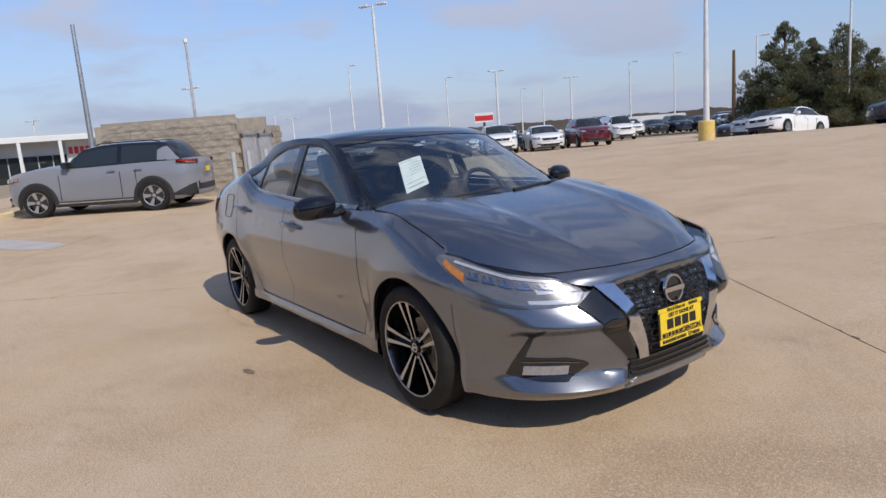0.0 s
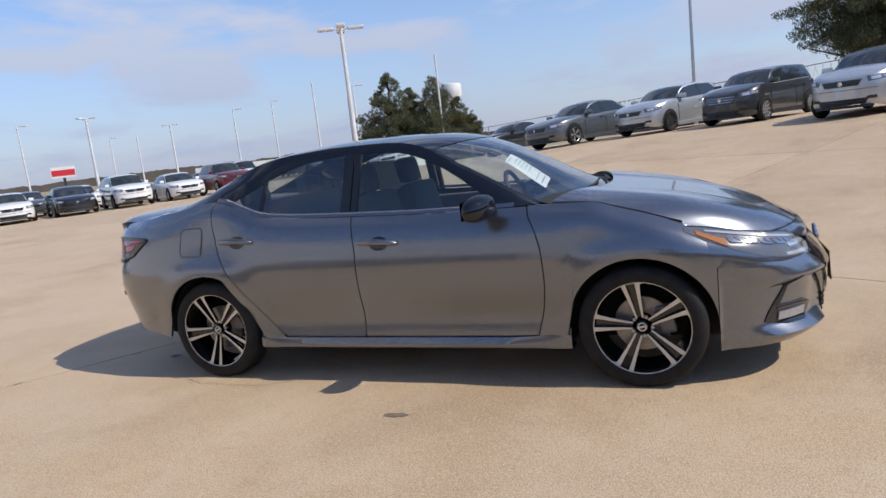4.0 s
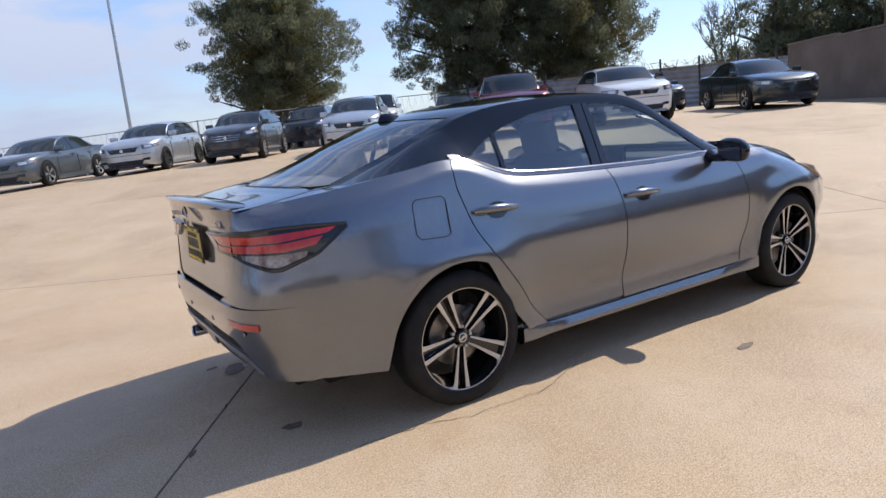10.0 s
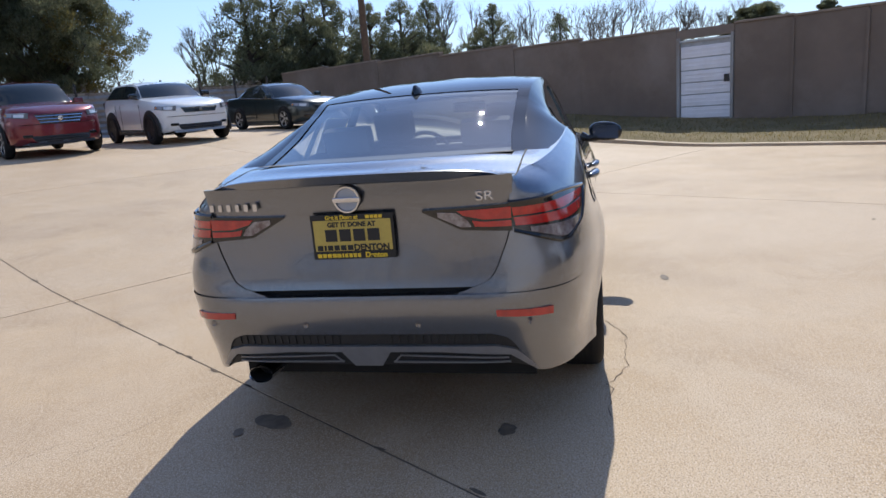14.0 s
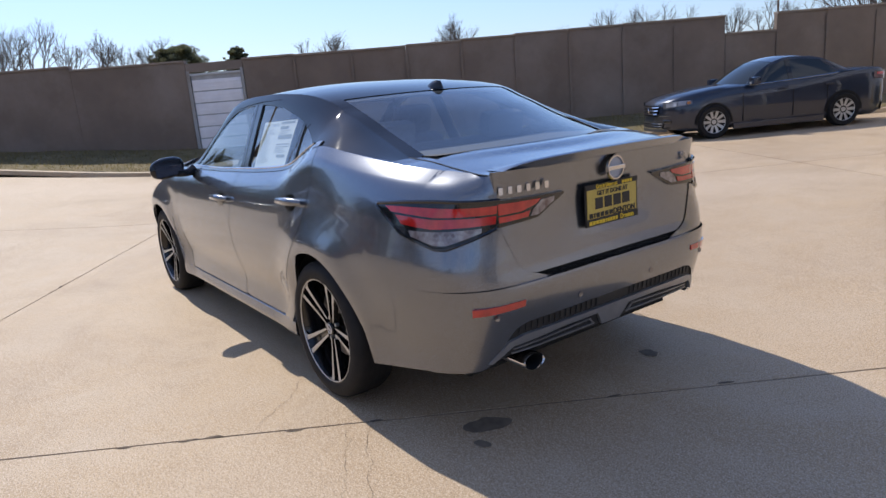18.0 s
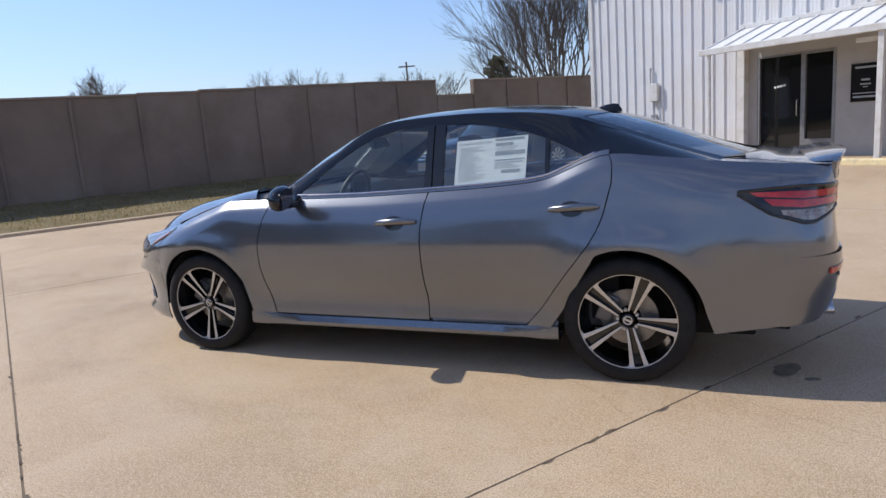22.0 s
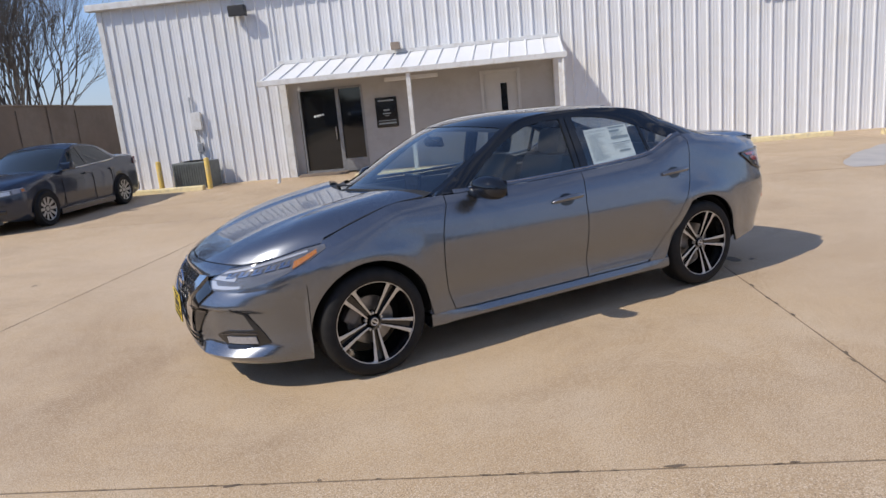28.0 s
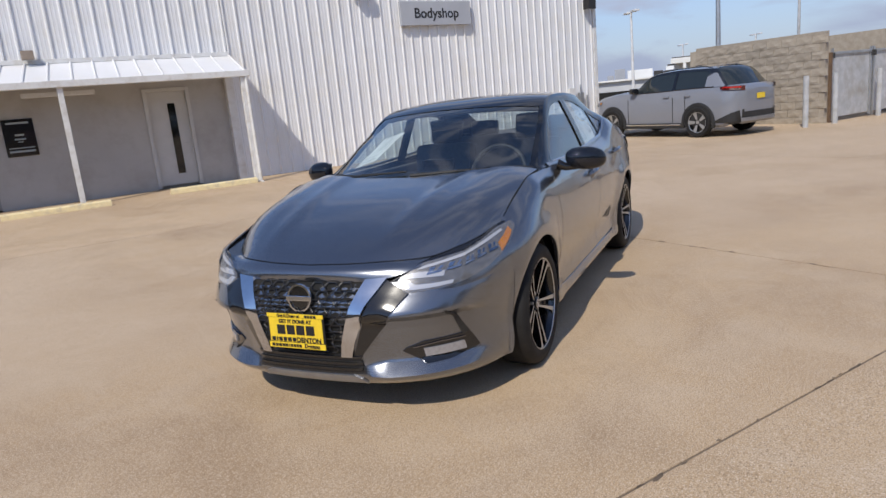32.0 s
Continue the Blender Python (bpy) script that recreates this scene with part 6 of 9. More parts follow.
for a in (-1, 1):
    bm = bmesh.new()
    ruled(bm, [(a * 0.195, 0.335), (a * 0.208, 0.40), (a * 0.262, 0.56), (a * 0.315, 0.668)], [(a * 0.250, 0.335), (a * 0.264, 0.40), (a * 0.335, 0.56), (a * 0.415, 0.674)], front_map, 18, 3, 0.022, 0.03)
    part("grille_wing", bm, "chrome", grille, "bright chrome wing beside the grille", smooth=40)
    bm = bmesh.new()
    ruled(bm, [(a * 0.245, 0.318), (a * 0.335, 0.56), (a * 0.405, 0.672)], [(a * 0.285, 0.335), (a * 0.425, 0.506), (a * 0.515, 0.612)], front_map, 18, 3, 0.010, 0.02)
    part("wing_backing", bm, "gloss_black", grille, smooth=40)
    # lamp
    bm = bmesh.new()

    def fs(psi, z, off=0.0, a=a):
        return nose_map(a * psi, z, off)

    lo = [(20, 0.655), (23, 0.612), (32, 0.617), (42, 0.633), (50, 0.659), (58, 0.700), (66, 0.748), (74, 0.803)]
    up = [(20.5, 0.676), (26.5, 0.728), (37.6, 0.752), (46, 0.766), (54, 0.782), (64, 0.806), (74, 0.822)]
    ruled(bm, lo, up, fs, 34, 8, 0.002, 0.03)
    strip = bmesh.new()
    ups = spline(*up)
    sheet(strip, [[fs(p_, ups(p_) + d_, -0.004) for p_ in lin(15.0, 74, 30)] for d_ in (-0.010, 0.0, 0.010)])
    part("lamp_brow", strip, "gloss_black", car, smooth=50)
    edge_h = [Vector(hood_map(hood_front(q) - 0.004, a * q, -0.006)) for q in lin(0.30, 0.769, 60)]
    low = [Vector(fs(p_, ups(p_) - 0.002, -0.002)) for p_ in lin(19.0, 74, 34)]
    bridge = bmesh.new()
    sheet(bridge, [low, [(p_ + min(edge_h, key=lambda q: (q - p_).length)) / 2 + Vector((0, 0, -0.004)) for p_ in low], [min(edge_h, key=lambda q: (q - p_).length) for p_ in low]])
    part("lamp_bridge", bridge, "gloss_black", car, smooth=50)
    hl = part("headlamp", bm, "lamp_body", car, "swept clear headlamp with an amber corner", smooth=50)
    bm = bmesh.new()
    ruled(bm, [(20.5, 0.660), (23.4, 0.622), (32, 0.626), (38, 0.633)], [(23, 0.664), (25.5, 0.642), (32, 0.643), (38, 0.647)], fs, 14, 2, 0.006, 0.006)
    part("running_light", bm, "white_lens", hl, "bright lower light strip")
    bm = bmesh.new()
    ruled(bm, [(21.5, 0.668), (27, 0.668), (34, 0.668)], [(23.5, 0.690), (28, 0.692), (34, 0.690)], fs, 10, 2, 0.006, 0.006)
    part("running_light", bm, "white_lens", hl, "bright upper light strip")
    bm = bmesh.new()
    ruled(bm, [(25, 0.700), (40, 0.735), (54, 0.762), (66, 0.790)], [(26.5, 0.714), (40, 0.747), (54, 0.774), (66, 0.798)], fs, 20, 2, 0.006, 0.006)
    part("light_guide", bm, "white_lens", hl, "bright strip along the upper edge")
    for k in range(5):
        p = 28 + 6.3 * k
        zl_ = 0.676 + 0.0115 * k
        bm = bmesh.new()
        ruled(bm, [(p, zl_), (p + 5.2, zl_ + 0.009)], [(p + 0.8, zl_ + 0.030), (p + 5.8, zl_ + 0.037)], fs, 5, 3, 0.005, 0.012)
        cell = part("projector", bm, "lamp_body", hl, "dark projector cell with bright facets", smooth=30)
        for lo_, up_, o_ in (([(p + 0.3, zl_ + 0.001), (p + 4.9, zl_ + 0.009)], [(p + 0.5, zl_ + 0.009), (p + 5.1, zl_ + 0.017)], 0.009), ([(p + 0.6, zl_ + 0.012), (p + 2.0, zl_ + 0.015)], [(p + 1.0, zl_ + 0.029), (p + 2.8, zl_ + 0.032)], 0.008), ([(p + 3.4, zl_ + 0.018), (p + 4.4, zl_ + 0.020)], [(p + 4.2, zl_ + 0.033), (p + 5.4, zl_ + 0.035)], 0.006)):
            bm = bmesh.new()
            ruled(bm, lo_, up_, fs, 3, 2, o_, 0.006)
            part("facet", bm, "lamp_facet", cell)
    bm = bmesh.new()
    ruled(bm, [(59.5, 0.716), (64, 0.744), (70, 0.782)], [(60, 0.752), (64.5, 0.772), (70, 0.800)], fs, 12, 3, 0.007, 0.006)
    part("amber_marker", bm, "amber", hl, "amber side marker")
    bm = bmesh.new()
    ruled(bm, lo, up, fs, 34, 8, 0.012)
    ob = part("lamp_lens", bm, "glass_clear", hl, smooth=60)
    ob.visible_shadow = False
    # duct and fog lamp
    bm = bmesh.new()
    ruled(bm, [(a * 0.455, 0.340), (a * 0.555, 0.272), (a * 0.655, 0.278), (a * 0.738, 0.306)], [(a * 0.470, 0.352), (a * 0.545, 0.378), (a * 0.645, 0.382), (a * 0.708, 0.386)], front_map, 22, 6, 0.006, 0.02)
    fog = part("fog_surround", bm, "gloss_black", fb, "black fog lamp surround", smooth=40)
    bm = bmesh.new()
    ruled(bm, [(a * 0.684, 0.380), (a * 0.708, 0.386)], [(a * 0.655, 0.525), (a * 0.665, 0.525)], front_map, 5, 12, 0.006, 0.02)
    part("duct_trim", bm, "matte_black", fb)
    bm = bmesh.new()
    ruled(bm, [(a * 0.545, 0.306), (a * 0.690, 0.308)], [(a * 0.540, 0.345), (a * 0.684, 0.348)], front_map, 10, 3, 0.014, 0.012)
    part("fog_lamp", bm, "clear_lens", fog, "clear fog lamp")
    bm = bmesh.new()
    ruled(bm, [(a * 0.50, 0.352), (a * 0.60, 0.366), (a * 0.69, 0.364)], [(a * 0.50, 0.357), (a * 0.60, 0.371), (a * 0.69, 0.369)], front_map, 8, 1, 0.012, 0.006)
    part("fog_trim", bm, "dark_chrome", fog)
# badges: plain ring and bar
def badge(name, m, r, parent):
    t = bmesh.new()
    lathe(t, [(r * 0.80, 0.0), (r * 0.84, 0.010), (r * 0.96, 0.010), (r, 0.0)], 40, "z")
    ob = part(name, t, "chrome", parent, "round chrome badge with a plain bar", smooth=30)
    ob.matrix_local = m
    t = boxed(-r * 1.02, r * 1.02, -r * 0.17, r * 0.17, 0.006, 0.014, bevel=0.002)
    part("badge_bar", t, "chrome", ob)
    t = bmesh.new()
    lathe(t, [(0.0, 0.002), (r * 0.8, 0.002)], 30, "z")
    part("badge_field", t, "sign_grey" if "boot" in name else "gloss_black", ob)
    return ob


badge("grille_badge", pose(2.268, 0, 0.604, 90, 0, 90) @ pose(0, 0, 0, -7, 0, 0), 0.068, grille)
badge("boot_badge", pose(-2.330, 0.0, 1.000, 90, 0, -90), 0.050, lid)


def word_bars(name, widths, size, m, mat, parent, depth=0.002, gap=0.22):
    """A brand word drawn as plain bars of its letters' size."""
    total = sum(widths) * size + gap * size * (len(widths) - 1)
    x = -total / 2
    for w in widths:
        ob = part(name, boxed(x, x + w * size, -size * 0.36, size * 0.36, -depth, depth, bevel=0.0), mat, parent)
        ob.matrix_local = m
        x += (w + gap) * size


word_bars("badge_bar_mark", (0.5, 0.45, 0.5, 0.45, 0.5, 0.5), 0.036, Matrix.Translation(Vector(rear_map(0.465, 0.985, 0.0))) @ pose(0, 0, 0, 90, 0, -90 - 9), "chrome", lid, 0.0025, 0.62)
lettering("trim_letter", "SR", 0.047, Matrix.Translation(Vector(rear_map(-0.49, 0.985, 0.001))) @ pose(0, 0, 0, 90, 0, -90 + 10), "chrome", lid, 0.003, squash=1.3)


def dealer_plate(m, gold, parent_label):
    p = empty("dealer_plate", m, parent_label, "plate")
    part("backing", boxed(-0.158, 0.158, -0.083, 0.083, -0.004, 0.0, bevel=0.0), "ink", p)
    part("face", boxed(-0.148, 0.148, -0.052, 0.062, 0.0005, 0.003), "plate_gold" if gold else "plate_yellow", p)
    part("frame_strip", boxed(-0.157, 0.157, -0.082, -0.056, 0.0005, 0.004), "ink" if gold else "plate_yellow", p)
    part("frame_strip", boxed(-0.157, 0.157, 0.064, 0.082, 0.0005, 0.004), "ink" if gold else "plate_yellow", p)
    word_bars("brand_bar", (0.72, 0.70, 0.72, 0.72), 0.062, pose(0, 0.006, 0.004), "ink", p, 0.0008, 0.16)
    lettering("word", "GET IT DONE AT", 0.024, pose(0, 0.045, 0.004), "ink", p, 0.0008, bold=0.001)
    word_bars("brand_bar", (0.8, 0.3, 0.75, 0.75, 0.8, 0.8), 0.026, pose(-0.070, -0.040, 0.004), "ink", p, 0.0008)
    lettering("word", "DENTON", 0.032, pose(0.070, -0.041, 0.004), "ink", p, 0.0008, bold=0.0012)
    ink2 = "plate_yellow" if gold else "ink"
    word_bars("brand_bar", (0.8, 0.7, 0.75, 0.75), 0.020, pose(-0.105, -0.069, 0.005), ink2, p, 0.0008)
    word_bars("brand_bar", (0.8, 0.3, 0.6, 0.6, 0.6, 0.6), 0.020, pose(-0.020, -0.069, 0.005), ink2, p, 0.0008)
    lettering("word", "Denton", 0.027, pose(0.085, -0.069, 0.005), ink2, p, 0.0008, bold=0.001)
    lettering("word", "Get it Done at", 0.021, pose(-0.035, 0.072, 0.005), ink2, p, 0.0008, bold=0.0008)
    word_bars("brand_bar", (0.8, 0.7, 0.75, 0.75), 0.017, pose(0.088, 0.072, 0.005), ink2, p, 0.0008)
    return p


dealer_plate(pose(2.318, -0.01, 0.460, 90, 0, 90) @ pose(0, 0, 0, -3, 0, 0), False, "yellow dealer plate on the black grille")
dealer_plate(pose(-2.314, 0.0, 0.862, 90, 0, -90), True, "gold and black dealer plate on the boot lid")

# ---- wheels ----


def make_wheel(sgn):
    w = empty("wheel")
    t = bmesh.new()
    prof = [(0.246, -0.095), (0.266, -0.104), (0.296, -0.100), (0.315, -0.088), (0.3235, -0.070), (0.325, -0.03), (0.325, 0.03), (0.3235, 0.070), (0.315, 0.088), (0.296, 0.100), (0.268, 0.104), (0.250, 0.098), (0.244, 0.088)]
    lathe(t, [(r, sgn * o) for r, o in prof], 64)
    ty = part("tyre", t, "rubber", w, "black low-profile tyre", smooth=35)
    t = bmesh.new()
    for o in (-0.045, -0.015, 0.015, 0.045):
        lathe(t, [(0.3262, o - 0.004), (0.3262, o + 0.004)], 64)
    part("tread_groove", t, "gap", ty)
    t = bmesh.new()
    lathe(t, [(r, sgn * o) for r, o in ((0.250, 0.090), (0.247, 0.094), (0.240, 0.090), (0.234, 0.070), (0.224, 0.02), (0.215, -0.08))], 64)
    part("rim_barrel", t, "rim_black", w, smooth=40)
    t = bmesh.new()
    lathe(t, [(r, sgn * o) for r, o in ((0.2525, 0.092), (0.2485, 0.0975), (0.2435, 0.094))], 64)
    part("rim_lip", t, "rim_black", w, smooth=40)
    t = bmesh.new()
    lathe(t, [(r, sgn * o) for r, o in ((0.2440, 0.0962), (0.2405, 0.0955), (0.2395, 0.0925))], 64)
    part("machined_edge", t, "machined", w, "thin bright edge round the rim", smooth=40)
    for k in range(5):
        a0 = math.radians(90 + 72 * k)

        def P(r, t_, o):
            return (r * math.cos(a0) - t_ * math.sin(a0), sgn * o, r * math.sin(a0) + t_ * math.cos(a0))

        t = bmesh.new()
        # dark web between the two machined arms
        sheet(t, [[P(r, s * wd, o) for s in (-1, 1)] for r, wd, o in ((0.05, 0.014, 0.044), (0.12, 0.016, 0.046), (0.18, 0.020, 0.050), (0.236, 0.026, 0.062))])
        sp = part("spoke", t, "rim_black", w, "twin spoke with machined faces")
        for s in (-1, 1):
            t = bmesh.new()
            rows = []
            foot = 1.0 if s == sgn else 0.0
            wall = bmesh.new()
            lo_ = []
            for r, c, h, o, f in ((0.046, 0.0155, 0.0044, 0.060, 0), (0.10, 0.0200, 0.0062, 0.067, 0), (0.16, 0.0265, 0.0084, 0.076, 0), (0.21, 0.0325, 0.0104, 0.0835, 0), (0.228, 0.0345, 0.0116, 0.086, 0.003), (0.238, 0.0355, 0.012, 0.088, 0.020), (0.2455, 0.036, 0.0125, 0.0895, 0.034)):
                e = c + h + foot * f
                rr_ = math.sqrt(r * r - e * e) if r > 0.235 else r
                ri = math.sqrt(r * r - (c - h) ** 2) if r > 0.235 else r
                rows.append([P(ri, s * (c - h), o), P((ri + rr_) / 2, s * (c + h * 0.2), o + 0.001), P(rr_, s * e, o)])
                lo_.append((P(ri, s * (c - h), o - 0.024), P(rr_, s * e, o - 0.024)))
            sheet(t, rows)
            sheet(wall, [[q[0] for q in rows], [q[0] for q in lo_]])
            sheet(wall, [[q[2] for q in rows], [q[1] for q in lo_]])
            part("machined_face", t, "machined", sp)
            part("spoke_wall", wall, "rim_black", sp)
        t = bmesh.new()
        lathe(t, [(0.0, sgn * 0.058), (0.009, sgn * 0.057), (0.010, sgn * 0.040)], 8, center=(0.052 * math.cos(a0 + 0.628), 0, 0.052 * math.sin(a0 + 0.628)))
        part("lug_nut", t, "galv", w)
    t = bmesh.new()
    lathe(t, [(r, sgn * o) for r, o in ((0.0, 0.066), (0.024, 0.066), (0.029, 0.062), (0.031, 0.045))], 24)
    cap = part("centre_cap", t, "rim_black", w, smooth=40)
    t = bmesh.new()
    lathe(t, [(r, sgn * o) for r, o in ((0.017, 0.0665), (0.019, 0.068), (0.023, 0.068), (0.024, 0.0665))], 24)
    box(t, -0.024, 0.024, sgn * 0.0675 - 0.001, sgn * 0.0675 + 0.001, -0.005, 0.005)
    part("cap_ring", t, "machined", cap)
    t = bmesh.new()
    lathe(t, [(r, sgn * o) for r, o in ((0.06, 0.0), (0.145, 0.0), (0.145, -0.02), (0.06, -0.02))], 40)
    part("brake_disc", t, "disc", w, smooth=30)
    t = boxed(0.075, 0.16, sgn * -0.045, sgn * 0.02, -0.075, 0.075, bevel=0.015)
    part("caliper", t, "caliper", w)
    return w


for sgn in (1, -1):
    for x in (1.354, -1.354):
        w = make_wheel(sgn)
        w.parent = car
        turn = {(1, True): -34, (1, False): -23, (-1, True): -11, (-1, False): -25}[(sgn, x > 0)]
        w.matrix_local = pose(x, sgn * 0.785, 0.322, 0, turn, 0)
        t = bmesh.new()
        # liner: half drum open below
        arcs = lin(-0.06, math.pi + 0.06, 22)
        sheet(t, [[(x + 0.375 * math.cos(a), sgn * y, 0.322 + 0.375 * math.sin(a)) for a in arcs] for y in (0.45, 0.835)])
        sheet(t, [[(x + r * math.cos(a), sgn * 0.45, 0.322 + r * math.sin(a)) for a in arcs] for r in (0.0, 0.375)])
        part("wheel_liner", t, "liner", car)
# underbody
bm = bmesh.new()
box(bm, -1.95, 1.95, -0.60, 0.60, 0.19, 0.26, bevel=0.02)
# Wider unseen plate added to stop sun leaking past the sills.
box(bm, -0.97, 0.97, -0.80, 0.80, 0.195, 0.25)
part("floor_pan", bm, "liner", car)
bm = bmesh.new()
box(bm, 0.95, 2.0, -0.62, 0.62, 0.24, 0.62)
part("engine_block", bm, "liner", car)
bm = bmesh.new()
box(bm, -2.1, -1.2, -0.62, 0.62, 0.24, 0.92)
# Unseen boxes added to keep sunlight from slipping out through the tail.
box(bm, -2.16, -1.745, -0.60, 0.60, 0.36, 0.40)
box(bm, -2.02, -1.76, -0.74, 0.74, 0.345, 0.38)
box(bm, -1.30, -1.16, -0.76, 0.76, 0.30, 1.02)
part("boot_tub", bm, "liner", car)
# ---- cabin ----
for s in (-1, 1):
    part("door_lining", boxed(-1.25, 0.95, s * 0.70 - 0.03, s * 0.70 + 0.03, 0.25, 0.955, bevel=0.01), "interior", car)
bm = bmesh.new()
sheet(bm, [[(x, y, z) for y in lin(-0.68, 0.68, 15)] for x, z in ((1.10, 0.965), (0.90, 0.985), (0.70, 0.965), (0.62, 0.90), (0.62, 0.55))])
part("dashboard", bm, "dash", car, "black dashboard", smooth=30)
part("infotainment_screen", boxed(0.60, 0.63, -0.11, 0.11, 0.93, 1.06, bevel=0.008), "gloss_black", car)
bm = bmesh.new()
ring = [(0.46 - 0.07 * math.sin(a), 0.36 + 0.185 * math.cos(a), 0.93 + 0.175 * math.sin(a)) for a in lin(0, 2 * math.pi, 33)]
tube(bm, ring, 0.016, 8, cap=False)
tube(bm, [(0.47, 0.36, 0.93), (0.62, 0.36, 0.88)], 0.035, 8)
box(bm, 0.44, 0.47, 0.20, 0.52, 0.91, 0.945, bevel=0.005)
part("steering_wheel", bm, "dash", car, smooth=40)


def seat(x, y, w):
    s = part("seat_cushion", boxed(x - 0.02, x + 0.50, y - w / 2, y + w / 2, 0.38, 0.56, bevel=0.05), "interior", car, "charcoal cloth seat", smooth=50)
    t = bmesh.new()
    box(t, -0.07, 0.07, -w / 2, w / 2, 0.0, 0.62, bevel=0.055, m=pose(x - 0.02, y, 0.50, 0, -16, 0))
    part("seat_back", t, "interior", s, smooth=50)
    return s


for y in (0.36, -0.36):
    s = seat(-0.15, y, 0.50)
    t = bmesh.new()
    box(t, -0.05, 0.05, -0.13, 0.13, 0.0, 0.19, bevel=0.045, m=pose(-0.36, y, 1.10, 0, -12, 0))
    part("head_restraint", t, "interior", s, smooth=50)
    part("head_post", tubed([(-0.34, y - 0.05, 1.05), (-0.36, y - 0.05, 1.13)], 0.006), "chrome", s)
s = seat(-1.02, 0.0, 1.25)
for y in (0.36, -0.36):
    t = bmesh.new()
    box(t, -0.05, 0.05, -0.13, 0.13, 0.0, 0.14, bevel=0.04, m=pose(-1.24, y, 1.09, 0, -14, 0))
    part("head_restraint", t, "interior", s, smooth=50)
bm = bmesh.new()
sheet(bm, [[(x, y, z) for y in lin(-0.55, 0.55, 9)] for x, z in ((-1.22, 1.07), (-1.55, 1.09), (-1.90, 1.10))])
part("parcel_shelf", bm, "interior", car)
bm = bmesh.new()
box(bm, -1.30, 0.62, -0.68, 0.68, 0.24, 0.30)
part("cabin_floor", bm, "interior", car)
bm = bmesh.new()
sheet(bm, [[top_map(x, k, -0.035) for k in lin(-0.97, 0.97, 15)] for x in lin(0.36, -1.2, 18)])
part("headliner", bm, "interior", car, smooth=40)
bm = bmesh.new()
box(bm, -0.02, 0.02, -0.12, 0.12, -0.035, 0.035, bevel=0.015, m=pose(0.42, 0.0, 1.27, 0, 15, 0))
tube(bm, [(0.44, 0, 1.29), (0.47, 0, 1.325)], 0.008)
part("inside_mirror", bm, "gloss_black", car, smooth=40)
# papers in the glass
def sheet_print(name, grid_fn, label, bars):
    p = empty(name, pose(0, 0, 0), label, "sticker")
    bm = bmesh.new()
    sheet(bm, [[grid_fn(i / 8, j / 6, 0.0) for i in range(9)] for j in range(7)])
    part("paper", bm, "paper", p)
    bm = bmesh.new()
    for a, b, c, d in bars:
        sheet(bm, [[grid_fn(a + (b - a) * i / 3, c + (d - c) * j / 2, 1.0) for i in range(4)] for j in range(3)])
    part("print_bar", bm, "paper_print", p)
    return p


gm = green_map(1)
rng = np.random.RandomState(3)
bars = [(0.03, 0.50, 0.93 - 0.028 * k, 0.938 - 0.028 * k) for k in range(2)] + [(0.05, 0.05 + rng.uniform(0.18, 0.40), 0.84 - 0.021 * k, 0.846 - 0.021 * k) for k in range(36)]
bars += [(0.55, 0.95, 0.93, 0.975), (0.56, 0.80, 0.82, 0.88), (0.56, 0.97, 0.62, 0.70), (0.56, 0.97, 0.50, 0.52), (0.56, 0.95, 0.45, 0.462), (0.66, 0.92, 0.24, 0.30)] + [(0.56, 0.56 + rng.uniform(0.2, 0.4), 0.79 - 0.02 * k, 0.795 - 0.02 * k) for k in range(6)]
bars += [(0.56, 0.56 + rng.uniform(0.2, 0.4), 0.42 - 0.021 * k, 0.426 - 0.021 * k) for k in range(5)]
sheet_print("window_sticker", lambda a, b, o: gm(-0.425 - 0.405 * a, 1.02 + 0.245 * b + 0.012 * a, -0.008 + 0.0015 * o), "printed price sheet taped inside the rear door glass", bars)
bars = [(0.35, 0.9, 0.80 - 0.085 * k, 0.815 - 0.085 * k) for k in range(5)] + [(0.1, 0.9, 0.24, 0.26), (0.15, 0.85, 0.10, 0.13), (0.1, 0.6, 0.93, 0.95)]


def screen_at(x, y, off=0.0):
    """A point of the windshield from its place in plan."""
    w = y / 0.66
    for _ in range(6):
        xe_ = x + 0.24 * min(1.0, max(0.0, x / 0.6)) * w * w
        w = y / yrail(xe_)
    return top_map(xe_, w, off)


sheet_print("windshield_sheet", lambda a, b, o: screen_at(0.850 - 0.255 * b, -0.513 + 0.16 * a + 0.115 * b, -0.010 + 0.0015 * o), "white paper sheet behind the windshield", bars)
sheet_print("stock_tag", lambda a, b, o: screen_at(1.125 - 0.045 * b, 0.43 + 0.095 * a, 0.003 + 0.001 * o), "small white stock tag on the windshield", [(0.15, 0.85, 0.35, 0.65)])

# ---- other cars on the lot ----


def lot_paint(key, color, flake=0.4, rough=0.3):
    M[key] = car_paint(key, color, flake, rough)
    return key


for k_, c_, f_ in (("silver_paint", (0.50, 0.52, 0.54), 0.6), ("white_paint", (0.78, 0.78, 0.77), 0.0), ("charcoal_paint", (0.045, 0.047, 0.052), 0.5), ("black_car_paint", (0.012, 0.013, 0.016), 0.3), ("maroon_paint", (0.16, 0.012, 0.022), 0.5), ("blue_paint", (0.010, 0.018, 0.040), 0.4), ("grey_flat_paint", (0.185, 0.198, 0.230), 0.0), ("steel_paint", (0.13, 0.145, 0.155), 0.6), ("teal_paint", (0.018, 0.028, 0.030), 0.4), ("orange_paint", (0.50, 0.10, 0.02), 0.2)):
    lot_paint(k_, c_, f_)
M["car_glass"] = material("dark_car_glass", (0.020, 0.026, 0.028), 0.03, spec=0.7)
